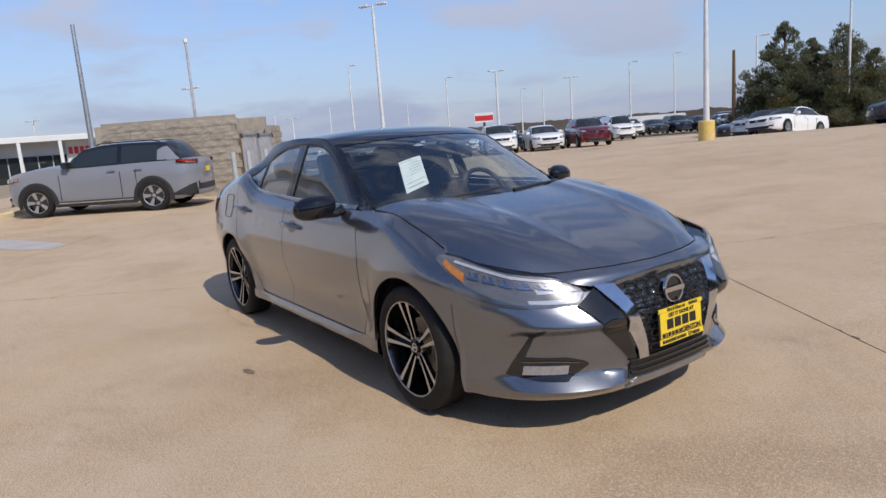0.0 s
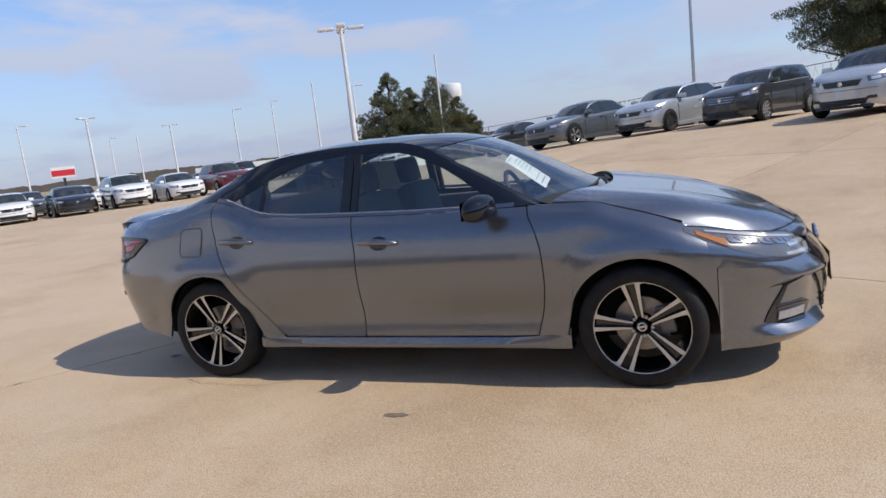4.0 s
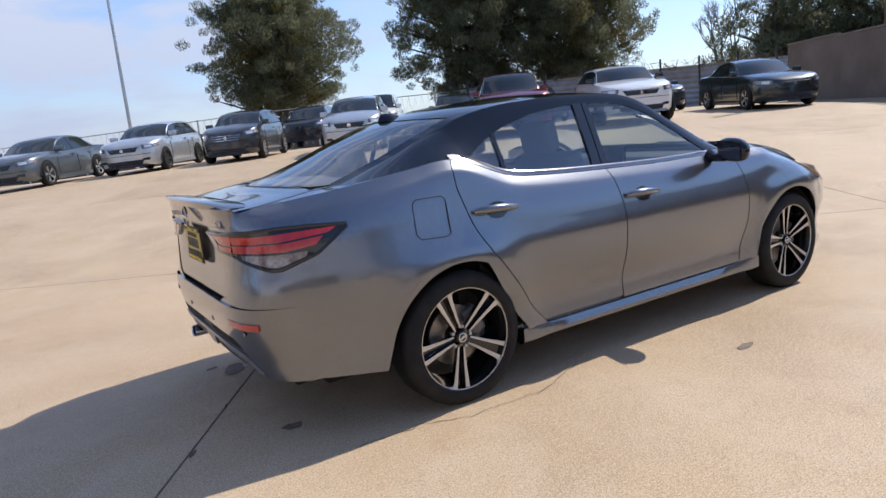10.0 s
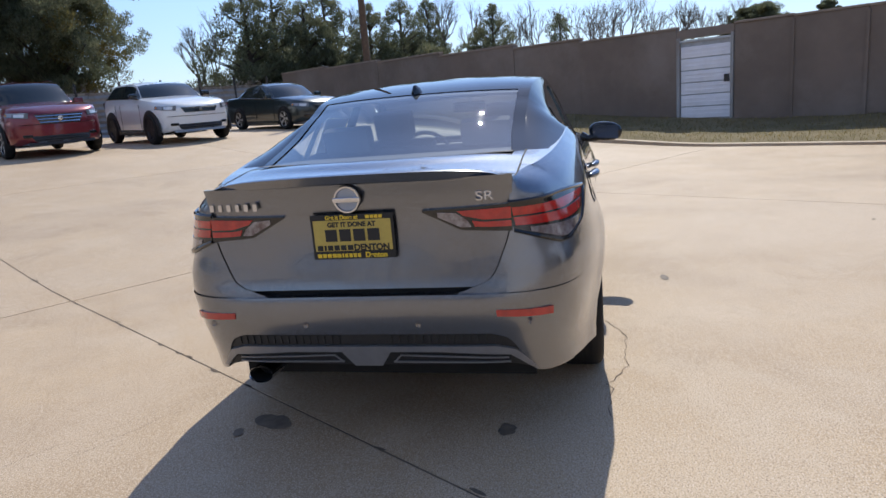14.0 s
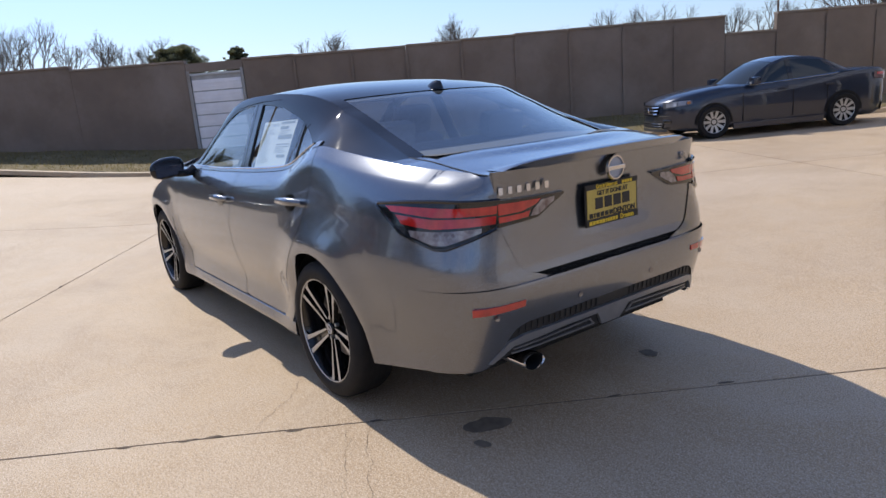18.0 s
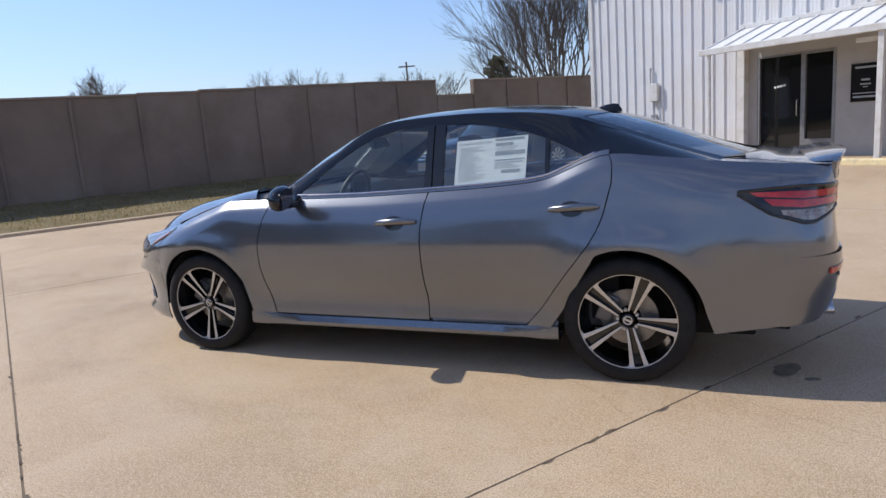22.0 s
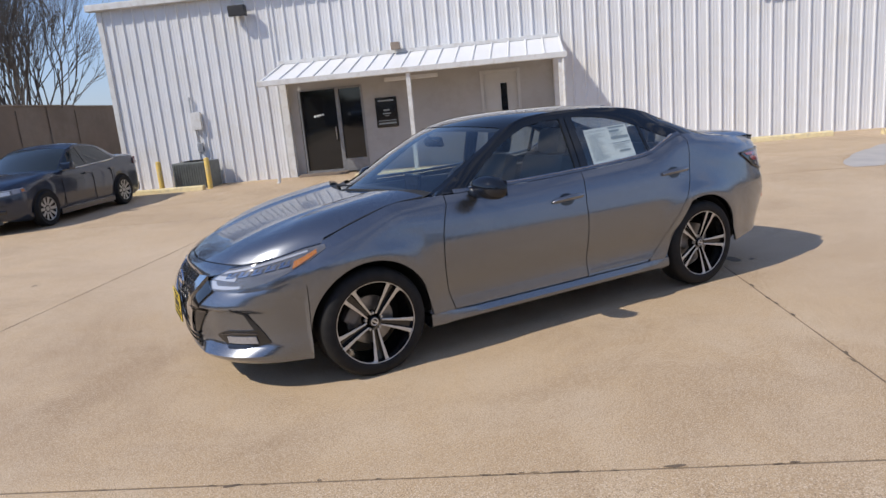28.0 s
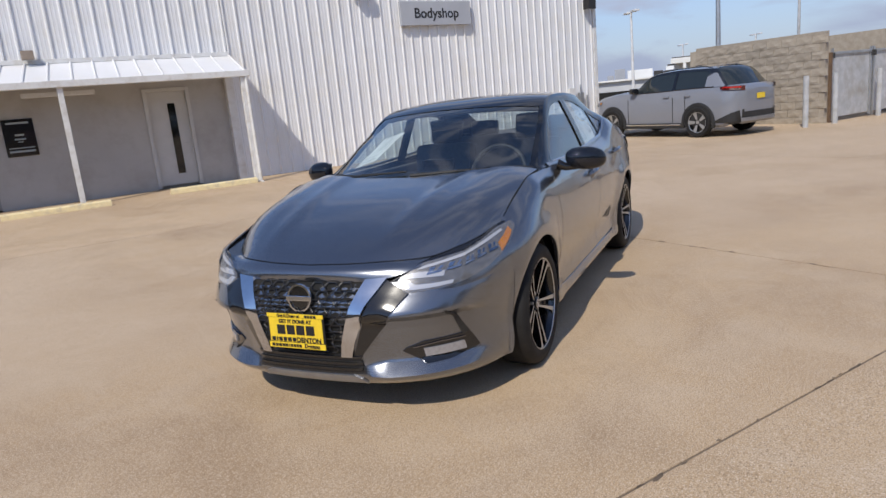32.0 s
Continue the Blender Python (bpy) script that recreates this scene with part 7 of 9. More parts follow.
M["hub_silver"] = material("silver_alloy", (0.45, 0.46, 0.47), 0.35, 0.8)


def lot_wheel(parent, x, y, r, style, name="wheel"):
    """A wheel with tyre, dark barrel and spokes, facing outward along y."""
    s = 1 if y > 0 else -1
    b = bmesh.new()
    lathe(b, [(r * 0.66, -0.09 * s), (r * 0.92, -0.10 * s), (r, -0.06 * s), (r, 0.06 * s), (r * 0.92, 0.098 * s), (r * 0.70, 0.09 * s), (r * 0.66, 0.07 * s)], 28)
    w = part(name, b, "rubber", parent, smooth=40)
    w.matrix_local = pose(x, y - s * 0.09, r)
    b = bmesh.new()
    lathe(b, [(0.0, 0.02 * s), (r * 0.60, 0.02 * s), (r * 0.67, 0.085 * s)], 28)
    part("rim", b, "rim_black" if style != "plain" else "steel_dark", w, smooth=40)
    b = bmesh.new()
    n = {"five": 5, "ten": 10, "seven": 7, "plain": 6}[style]
    for k in range(n):
        a = 2 * math.pi * k / n
        hw = 0.05 if n == 5 else 0.03
        ca, sa = math.cos(a), math.sin(a)
        q = [(rr, t) for rr, t in ((0.03, -0.02), (r * 0.66, -hw), (r * 0.66, hw), (0.03, 0.02))]
        vs_ = [b.verts.new((rr * ca - t * sa, 0.075 * s if rr > 0.1 else 0.055 * s, rr * sa + t * ca)) for rr, t in q]
        b.faces.new(vs_)
    lathe(b, [(0.0, 0.065 * s), (0.045, 0.063 * s), (0.05, 0.04 * s)], 12)
    lathe(b, [(r * 0.645, 0.080 * s), (r * 0.68, 0.086 * s)], 28)
    part("spoke", b, "hub_silver" if style != "plain" else "steel_dark", w)
    return w


def make_car(name, label, L, W, H, wb_, fo, clr, belt, hood, cowl, top_f, top_r, tail_x, tail_z, paint, r=0.32, style="five", roof_paint=None, trim="body", front=True, grille_chrome=False, rails=False, brand=None, category="car", van=False, xe=3.7):
    """A parked car. x forward, origin on the ground under its middle. The lengths are along x from its nose."""
    hw = W / 2
    X = lambda d: L / 2 - d
    t = empty(name, pose(0, 0, 0), label, category)
    nose_z = hood - 0.16
    xa, xb = X(fo), X(fo + wb_)
    zs_top = spline((X(0), nose_z - 0.10), (X(0.05), nose_z - 0.02), (X(0.16), nose_z + 0.045), (X(0.45), hood - 0.03), (X(cowl), hood + 0.07), (X(cowl + 0.35), belt), (X(top_r), belt + 0.05), (X(tail_x), tail_z), (X(L - 0.10), tail_z - 0.02), (X(L), tail_z - 0.10))
    plan = lambda x: hw * (max(0.0, 1 - (max(0, (x - X(0.75)) / 0.75)) ** 2.6)) ** (1 / 2.4) if x > X(0.75) else hw * (max(0.0, 1 - (max(0, (X(L - 0.55) - x) / 0.55)) ** 2.6)) ** (1 / 4.0)
    fx = [0.004, 0.02, 0.06, 0.12, 0.2, 0.3, 0.42, 0.55, 0.75]
    xs = [X(v) for v in fx] + lin(X(0.9), X(L - 0.6), 18) + [X(L - v) for v in (0.5, 0.4, 0.3, 0.2, 0.12, 0.06, 0.02, 0.004)]
    b = bmesh.new()
    rows = []
    for x in xs:
        w_, zt_ = plan(x), zs_top(x)
        e = min(1.0, (X(0) - x) / 0.5, (x - X(L)) / 0.4)
        zb_ = clr + 0.10 * (1 - e)
        sec = [(0.88, zb_), (0.97, zb_ + 0.06), (0.985, zb_ + 0.16), (1.0, zb_ + 0.45 * (zt_ - zb_)), (0.995, zb_ + 0.66 * (zt_ - zb_)), (0.975, zb_ + 0.85 * (zt_ - zb_)), (0.93, zt_ - 0.03), (0.86, zt_), (0.45, zt_ + 0.03 * min(1, e + 0.2)), (0.0, zt_ + 0.045 * min(1, e + 0.2))]
        rows.append([(x, w_ * f, z) for f, z in sec] + [(x, -w_ * f, z) for f, z in sec[-2::-1]])
    vs_ = sheet(b, rows)
    for rw_ in (vs_[0], vs_[-1]):
        b.faces.new(rw_)
    part("body", b, paint, t, smooth=40)
    # glasshouse: roof line from cowl to tail, sides leaning in
    gf, gr_, rf, rr_, zr = X(cowl), X(tail_x), X(top_f), X(top_r), H
    rc = spline((gf, zs_top(gf) + 0.01), (rf, H - 0.075), ((rf + rr_) / 2 + 0.05, H), (rr_, H - (0.045 if H < 1.5 else 0.03)), (gr_, zs_top(gr_) + 0.02))

    def top(s_, w):
        f = (rc(s_) - belt) / (H - belt)
        y = hw * (0.69 + 0.15 * (1 - max(0.0, f)))
        fw = min(1.0, max(0.0, (s_ - rf + 0.3) / (gf - rf + 0.3)))
        bk = min(1.0, max(0.0, (rr_ + 0.2 - s_) / (rr_ + 0.2 - gr_)))
        return Vector((s_ - 0.24 * fw * w * w + 0.14 * bk * w * w, w * y, rc(s_) - 0.045 * abs(w) ** 2.6))

    for nm, s0, s1, n, mt, d in (("roof", rf, rr_, 14, roof_paint or paint, 0.0), ("windshield", gf, rf, 8, "car_glass", -0.004), ("rear_window", rr_, gr_, 8, "car_glass", -0.004)):
        b = bmesh.new()
        sheet(b, [[top(s_, w) + Vector((0, 0, d)) for w in lin(-1, 1, 13)] for s_ in lin(s0, s1, n)])
        part(nm, b, mt, t, smooth=50)
    yt, bm_ = hw * 0.69, (rf + rr_) / 2 + 0.12
    xe_ = X(xe)
    for s in (1, -1):
        def side(s_, f, d=0.0):
            r_ = top(s_, 1.0)
            lo = Vector((r_.x, plan(r_.x) * 0.925, zs_top(r_.x) - 0.015))
            p = lo.lerp(r_, f)
            return Vector((p.x, s * (p.y + 0.03 * f * (1 - f) + d), p.z))

        fr = lambda s_: 0.88 * min(1.0, max(0.0, (s_ - xe_) / 0.34)) ** 0.7
        for nm, s0, s1 in (("front_side_window", gf - 0.02, bm_), ("rear_side_window", bm_, xe_)):
            if s1 >= s0:
                continue
            b = bmesh.new()
            sheet(b, [[side(s_, fr(s_) * k / 4, -0.004) for s_ in lin(s0, s1, 16)] for k in range(5)])
            part(nm, b, "car_glass", t, smooth=50)
        b = bmesh.new()
        sheet(b, [[side(s_, fr(s_) + (1 - fr(s_)) * k / 3) for s_ in lin(gf, gr_, 40)] for k in range(4)])
        part("roof_rail_panel", b, roof_paint or paint, t, smooth=50)
        if roof_paint:
            b = bmesh.new()
            sheet(b, [[side(s_, (0.04 + 0.80 * max(0.0, 1 - abs(s_ - xe_ - 0.02) / 0.5) ** 0.5) * k / 4, 0.006) for s_ in lin(xe_ + 0.30, gr_ + 0.10, 12)] for k in range(5)])
            part("quarter_pillar", b, paint, t, "body-coloured rear pillar", smooth=50)
        if bm_ > xe_:
            b = bmesh.new()
            sheet(b, [[side(s_, 0.9 * k / 3, 0.003) for s_ in (bm_ + 0.045, bm_ - 0.045)] for k in range(4)])
            part("door_pillar", b, "gloss_black", t)
        b = bmesh.new()
        tube(b, [side(s_, 0.0, 0.006) for s_ in lin(gf - 0.1, xe_, 14)], 0.012, 5)
        part("belt_trim", b, "chrome" if grille_chrome else "gloss_black", t)
        # arches and wheels
        for x in (xa, xb):
            b = bmesh.new()
            n = 20
            R1, R0 = r * 1.16, 0.02
            arc = [(x + R1 * math.cos(a), R1 * math.sin(a)) for a in lin(-0.05, math.pi + 0.05, n)]
            vs2 = [b.verts.new((px_, s * (hw + 0.004), r + pz_)) for px_, pz_ in arc]
            c0 = b.verts.new((x, s * (hw + 0.004), r * 0.75))
            for i in range(n - 1):
                b.faces.new((c0, vs2[i], vs2[i + 1]))
            part("wheel_arch", b, "matte_black" if trim == "cladding" else "liner", t)
            if trim == "cladding":
                b = bmesh.new()
                sheet(b, [[(x + R * math.cos(a), s * (hw + o), r + R * math.sin(a)) for a in lin(-0.32, math.pi + 0.32, 26)] for R, o in ((r * 1.10, -0.03), (r * 1.10, 0.014), (r * 1.25, 0.016), (r * 1.29, 0.008), (r * 1.29, -0.05))])
                part("arch_cladding", b, "matte_black", t, smooth=40)
            lot_wheel(t, x, s * (hw + 0.035), r, style)
        b = bmesh.new()
        box(b, X(fo + wb_) + r * 1.2, X(fo) - r * 1.2, s * hw * 0.99 - 0.02, s * hw * 0.99 + 0.02, clr - 0.02, clr + (0.11 if trim == "cladding" else 0.09), bevel=0.01)
        part("side_sill", b, "matte_black" if trim == "cladding" else paint, t)
        if trim == "cladding":
            part("sill_trim", boxed(xb + r * 1.34, xa - r * 1.34, s * hw * 0.99 + (0.021 if s > 0 else -0.031), s * hw * 0.99 + (0.031 if s > 0 else -0.021), clr + 0.055, clr + 0.085, bevel=0.003), "chrome", t, "bright strip along the sill")
            b = bmesh.new()
            sheet(b, [[(x, s * (plan(x) * f + 0.010), z) for f, z in ((0.90, clr + 0.06), (0.985, clr + 0.10), (0.995, clr + 0.12 + 0.26 * k))] for k, x in [(q / 9, xb - r * 1.16 + (X(L) + 0.03 - xb + r * 1.16) * q / 9) for q in range(10)]])
            part("corner_cladding", b, "matte_black", t, smooth=40)
        # shut lines and handles
        for x in (X(cowl + 0.18), bm_ - 0.02, xb + r * 1.02):
            b = bmesh.new()
            box(b, x - 0.006, x + 0.006, s * (hw + 0.001) - 0.003, s * (hw + 0.001) + 0.003, clr + 0.12, belt - 0.16)
            part("door_gap", b, "gap", t)
        for x in (bm_ + 0.17, xb + 0.30):
            part("door_handle", boxed(x - 0.09, x + 0.09, s * (hw + 0.012) - 0.014, s * (hw + 0.012) + 0.014, belt - 0.15, belt - 0.115, bevel=0.008), paint, t)
        b = bmesh.new()
        box(b, X(cowl + 0.42) - 0.06, X(cowl + 0.42) + 0.10, s * (hw + 0.02) - 0.11, s * (hw + 0.02) + 0.10, belt - 0.01, belt + 0.13, bevel=0.035)
        part("mirror", b, "gloss_black" if trim == "cladding" else paint, t, smooth=50)
        # lamps
        b = bmesh.new()
        rows = []
        for f in lin(0, 1, 7):
            x = X(0.10 + 0.45 * f)
            rows.append([(x + 0.012, s * (plan(x) * (0.99 - 0.03 * j) + 0.008), nose_z - 0.10 + 0.06 * f + 0.12 * j * (1 - 0.35 * f)) for j in (0, 1)])
        sheet(b, rows)
        hl_ = part("headlamp", b, "lamp_body", t, "clear headlamp")
        for f0, f1, j0, j1, mt in ((0.08, 0.40, 0.18, 0.80, "lamp_silver"), (0.46, 0.74, 0.20, 0.82, "clear_lens"), (0.80, 0.94, 0.2, 0.8, "amber"), (0.06, 0.92, 0.88, 0.97, "white_lens")):
            b = bmesh.new()
            rows = []
            for f in lin(f0, f1, 5):
                x = X(0.10 + 0.45 * f)
                rows.append([(x + 0.016, s * (plan(x) * (0.99 - 0.03 * j) + 0.013), nose_z - 0.10 + 0.06 * f + 0.12 * j * (1 - 0.35 * f)) for j in (j0, j1)])
            sheet(b, rows)
            part("lamp_unit", b, mt, hl_)
        b = bmesh.new()
        rows = []
        slim = 0.55 if roof_paint else 1.0
        tz = tail_z - (0.005 if roof_paint else 0.06)
        for f in lin(0, 1, 6):
            x = X(L - 0.03 - 0.40 * f)
            rows.append([(x - 0.008, s * (plan(x) * 0.99 + 0.008), tz - 0.20 * slim + 0.05 * f + (0.19 - 0.07 * f) * slim * j) for j in (0, 1)])
        sheet(b, rows)
        tl_ = part("tail_lamp", b, "dark_red", t)
        for j0, j1, mt in ((0.55, 0.9, "red_lens"), (0.12, 0.42, "smoked_lens")):
            b = bmesh.new()
            rows = []
            for f in lin(0.08, 0.85 if mt == "red_lens" else 0.5, 5):
                x = X(L - 0.03 - 0.40 * f)
                rows.append([(x - 0.012, s * (plan(x) * 0.99 + 0.013), tz - 0.20 * slim + 0.05 * f + (0.19 - 0.07 * f) * slim * j) for j in (j0, j1)])
            sheet(b, rows)
            part("lamp_unit", b, mt, tl_)
        b = bmesh.new()
        box(b, -0.05, 0.05, -0.10, 0.10, -0.035, 0.035, bevel=0.015, m=pose(X(0.17), s * hw * 0.66, clr + 0.22, 0, 0, s * 22))
        part("fog_lamp", b, "gloss_black", t)
        if rails:
            part("roof_rail", tubed([(rf - 0.25, s * yt * 0.93, zr - 0.05), (rf - 0.4, s * yt * 0.93, zr - 0.015), (rr_ + 0.35, s * yt * 0.93, zr - 0.005), (rr_ + 0.15, s * yt * 0.93, zr - 0.05)], 0.014, 6), "gloss_black", t)
    # front face
    nose = lambda y: X(0.75) + 0.75 * max(0.0, 1 - (abs(y) / hw) ** 2.4) ** (1 / 2.6)

    def face(wide, z0, z1, out, n=13, taper=1.0):
        b = bmesh.new()
        sheet(b, [[(nose(y * f) + out + lean, y * f, z) for y in lin(-wide, wide, n)] for z, f, lean in ((z0, taper, 0.006), (z1, 1.0, -0.006))])
        return b

    gh_ = 0.20 if grille_chrome else 0.13
    g = part("grille", face(hw * 0.50, nose_z - 0.03 - gh_, nose_z - 0.03, 0.010, taper=0.82), "gloss_black", t, "dark front grille")
    for k in range(3):
        z = nose_z - 0.02 - gh_ + gh_ * (k + 0.15) / 3
        part("grille_bar", face(hw * (0.42 + 0.035 * k), z, z + (0.022 if grille_chrome else 0.012), 0.020), "chrome" if grille_chrome else "matte_black", g)
    lg_ = part("lower_grille", face(hw * 0.62, clr + 0.09, clr + 0.22, 0.010, taper=0.9), "matte_black", t)
    part("skid_plate", face(hw * 0.70, clr + 0.02, clr + 0.08, 0.020), "diffuser_silver" if trim == "cladding" else "matte_black", lg_)
    for k in range(2):
        part("grille_bar", face(hw * 0.56, clr + 0.125 + 0.05 * k, clr + 0.137 + 0.05 * k, 0.016), "gloss_black", lg_)
    part("bumper_line", face(hw * 0.80, nose_z - 0.245, nose_z - 0.235, 0.006), "gap", t)
    b = bmesh.new()
    lathe(b, [(0.0, X(0) + 0.036), (0.050, X(0) + 0.034), (0.054, X(0) + 0.015)], 16, "x", center=(0, 0, nose_z - 0.03 - gh_ / 2))
    part("front_badge", b, "chrome", t)
    part("rear_plate", boxed(X(L) - 0.016, X(L) - 0.006, -0.15, 0.15, tail_z - 0.33, tail_z - 0.21), "plate_yellow", t)
    b = bmesh.new()
    sheet(b, [[(X(L) - 0.008 + d_ + 0.30 * (abs(y) / hw) ** 4, y, z) for y in lin(-hw * 0.92, hw * 0.92, 15)] for z, d_ in ((clr + 0.06, 0.03), (clr + 0.16, 0.0), (clr + (0.32 if trim == "cladding" else 0.24), 0.0))])
    part("rear_bumper_trim", b, "matte_black" if trim == "cladding" else "liner", t)
    if trim == "cladding":
        b = bmesh.new()
        sheet(b, [[(X(L) - 0.030 + d_ + 0.30 * (abs(y) / hw) ** 4, y, z) for y in lin(-hw * 0.72, hw * 0.72, 13)] for z, d_ in ((clr + 0.05, 0.04), (clr + 0.10, 0.0), (clr + 0.17, 0.0), (clr + 0.18, 0.02))])
        part("rear_skid", b, "diffuser_silver", t)
    return t


SEDAN = dict(xe=3.80, L=4.85, W=1.84, H=1.45, wb_=2.76, fo=0.95, clr=0.17, belt=0.97, hood=0.90, cowl=1.35, top_f=2.15, top_r=3.30, tail_x=4.18, tail_z=1.04)
HATCH = dict(xe=3.85, L=4.35, W=1.80, H=1.48, wb_=2.62, fo=0.88, clr=0.17, belt=1.0, hood=0.94, cowl=1.18, top_f=2.0, top_r=3.75, tail_x=4.15, tail_z=1.05)
MPV = dict(xe=3.72, L=4.15, W=1.70, H=1.53, wb_=2.60, fo=0.82, clr=0.18, belt=1.03, hood=1.0, cowl=1.0, top_f=1.75, top_r=3.65, tail_x=4.0, tail_z=1.08)
SUV = dict(xe=4.08, L=4.65, W=1.86, H=1.70, wb_=2.70, fo=0.93, clr=0.24, belt=1.13, hood=1.08, cowl=1.30, top_f=2.05, top_r=3.95, tail_x=4.50, tail_z=1.16)
BIG = dict(xe=4.75, L=5.15, W=1.98, H=1.78, wb_=3.02, fo=1.02, clr=0.26, belt=1.17, hood=1.13, cowl=1.45, top_f=2.15, top_r=4.55, tail_x=5.0, tail_z=1.2)
COUPE_SUV = dict(xe=4.0, L=4.37, W=1.96, H=1.63, wb_=2.66, fo=0.85, clr=0.26, belt=1.18, hood=1.08, cowl=1.28, top_f=2.0, top_r=3.75, tail_x=4.25, tail_z=1.22)
VAN = dict(xe=1.95, L=4.73, W=1.73, H=1.87, wb_=2.92, fo=0.86, clr=0.22, belt=1.22, hood=1.12, cowl=0.82, top_f=1.55, top_r=4.60, tail_x=4.68, tail_z=1.25)


def park(c, u, v, heading, dz=0.0, along=None):
    """Sets a car on the yard; heading +1 faces away from the bodyshop, -1 towards it; along: another axis to face."""
    p = uv(u, v)
    f, r_ = (along or AV) * heading, 1.2
    z0, z1 = gh(*(p + f * r_).xy), gh(*(p - f * r_).xy)
    lx = Vector((f.x, f.y, (z0 - z1) / (2 * r_))).normalized()
    ly = Vector((-f.y, f.x, 0))
    q = uv(u, v) + ly * 0.75
    w = uv(u, v) - ly * 0.75
    ly = (ly * 1.5 + Vector((0, 0, gh(q.x, q.y) - gh(w.x, w.y)))).normalized()
    lz = lx.cross(ly).normalized()
    ly = lz.cross(lx)
    zm = (z0 + z1) / 2
    c.matrix_world = Matrix(((lx.x, ly.x, lz.x, p.x), (lx.y, ly.y, lz.y, p.y), (lx.z, ly.z, lz.z, zm + dz), (0, 0, 0, 1)))


park(make_car("parked_suv", "light grey crossover parked by the block enclosure", **{**SUV, "H": 1.655}, paint="grey_flat_paint", r=0.36, style="five", roof_paint="black_car_paint", trim="cladding", rails=True), 11.95, -7.55, -1)
park(make_car("parked_sedan", "dark blue sedan parked near the bodyshop corner", **{**SEDAN, "L": 4.55, "W": 1.78, "H": 1.46, "wb_": 2.58, "top_r": 3.1, "tail_x": 3.92, "tail_z": 1.07, "xe": 3.55}, paint="blue_paint", r=0.32, style="ten", grille_chrome=True), -9.15, -7.75, 1)
ROW = (("parked_sedan", "black-green sedan parked at the end of the row", {**SEDAN}, -8.9, 16.5, "teal_paint", 0.33, "five", {}),
       ("parked_suv", "white sport crossover with a black lower trim", {**COUPE_SUV}, -4.6, 15.7, "white_paint", 0.38, "plain", dict(trim="cladding")),
       ("parked_suv", "maroon three-row crossover with chrome grille bars", {**BIG}, -1.35, 16.2, "maroon_paint", 0.38, "five", dict(grille_chrome=True, rails=True)),
       ("parked_hatchback", "silver compact hatchback facing the yard", {**MPV}, 3.2, 15.7, "silver_paint", 0.31, "ten", {}),
       ("parked_hatchback", "charcoal small hatchback facing the yard", {**MPV, "L": 4.04, "W": 1.735}, 7.05, 17.2, "charcoal_paint", 0.32, "ten", dict(grille_chrome=True)),
       ("parked_hatchback", "white hatchback with dark wheels facing the yard", {**HATCH}, 9.95, 17.0, "silver_paint", 0.32, "plain", {}),
       ("parked_sedan", "steel grey sedan facing the yard", {**SEDAN}, 12.9, 16.0, "steel_paint", 0.34, "five", {}),
       ("parked_sedan", "black sedan at the far end of the row", {**SEDAN, "L": 4.7}, 22.4, 21.09, "black_car_paint", 0.33, "ten", {}),
       ("parked_van", "white small cargo van in the second row", {**VAN}, 3.3, 24.3, "white_paint", 0.31, "seven", dict(van=True)),
       ("parked_suv", "black crossover in the second row", {**SUV}, 6.2, 24.0, "black_car_paint", 0.36, "seven", {}),
       ("parked_hatchback", "dark crossover hatchback in the second row", {**HATCH, "H": 1.6}, 0.2, 24.2, "teal_paint", 0.34, "seven", {}),
       ("parked_sedan", "black sedan under the trees", {**SEDAN}, -3.2, 23.6, "black_car_paint", 0.33, "ten", {}),
       ("parked_sedan", "dark grey sedan behind the white crossover", {**SEDAN}, -7.4, 22.6, "charcoal_paint", 0.33, "ten", {}))
for nm, lb, spec, u, v, pt, r, st, extra in ROW:
    c = make_car(nm, lb, **spec, paint=pt, r=r, style=st, **extra)
    tagged(c, group="cars parked along the fence")
    park(c, u, v, -1)
# far rows
far = [make_car("lot_sedan", lb, **SEDAN, paint=pt, r=0.33, style="ten") for lb, pt in (("white sedan in the far rows", "white_paint"), ("black sedan in the far rows", "black_car_paint"), ("grey sedan in the far rows", "steel_paint"))]
far += [make_car("lot_crossover", lb, **SUV, paint=pt, r=0.36, style="ten") for lb, pt in (("silver crossover in the far rows", "silver_paint"), ("dark blue crossover in the far rows", "blue_paint"), ("white crossover in the far rows", "white_paint"), ("dark maroon crossover in the far rows", "maroon_paint"))]
far += [make_car("lot_sedan", "orange sedan in the far rows", **SEDAN, paint="orange_paint", r=0.33, style="ten")]
for c in far:
    tagged(c, group="cars in the far rows")
spots = [(34.6, 9.9 - 2.65 * k, q, 0) for k, q in enumerate((6, 0, 5, 1, 0, 2, 3, 4, 0, 1, 5, 2))]
spots += [(40.6, 8.5 - 2.65 * k, q, 0) for k, q in enumerate((1, 4, 0, 2, 1, 5, 4, 1, 3, 0))]
spots += [(47.5, 6.5 - 2.65 * k, q, 0) for k, q in enumerate((4, 1, 2, 0, 4, 1, 5))]
spots += [(61.5 - 0.5 * k, 18.5 + 2.15 * k, q, 0) for k, q in enumerate((0, 5, 1, 4, 1, 0, 3, 4, 7, 1, 0))]
spots += [(68.0 - 0.5 * k, 18.5 + 2.3 * k, q, 0) for k, q in enumerate((1, 4, 0, 2, 5, 1, 4, 0, 1))]
spots += [(27.6, 18.0, 0, 1), (30.2, 18.4, 3, 1), (32.8, 18.8, 1, 1)]
used = set()
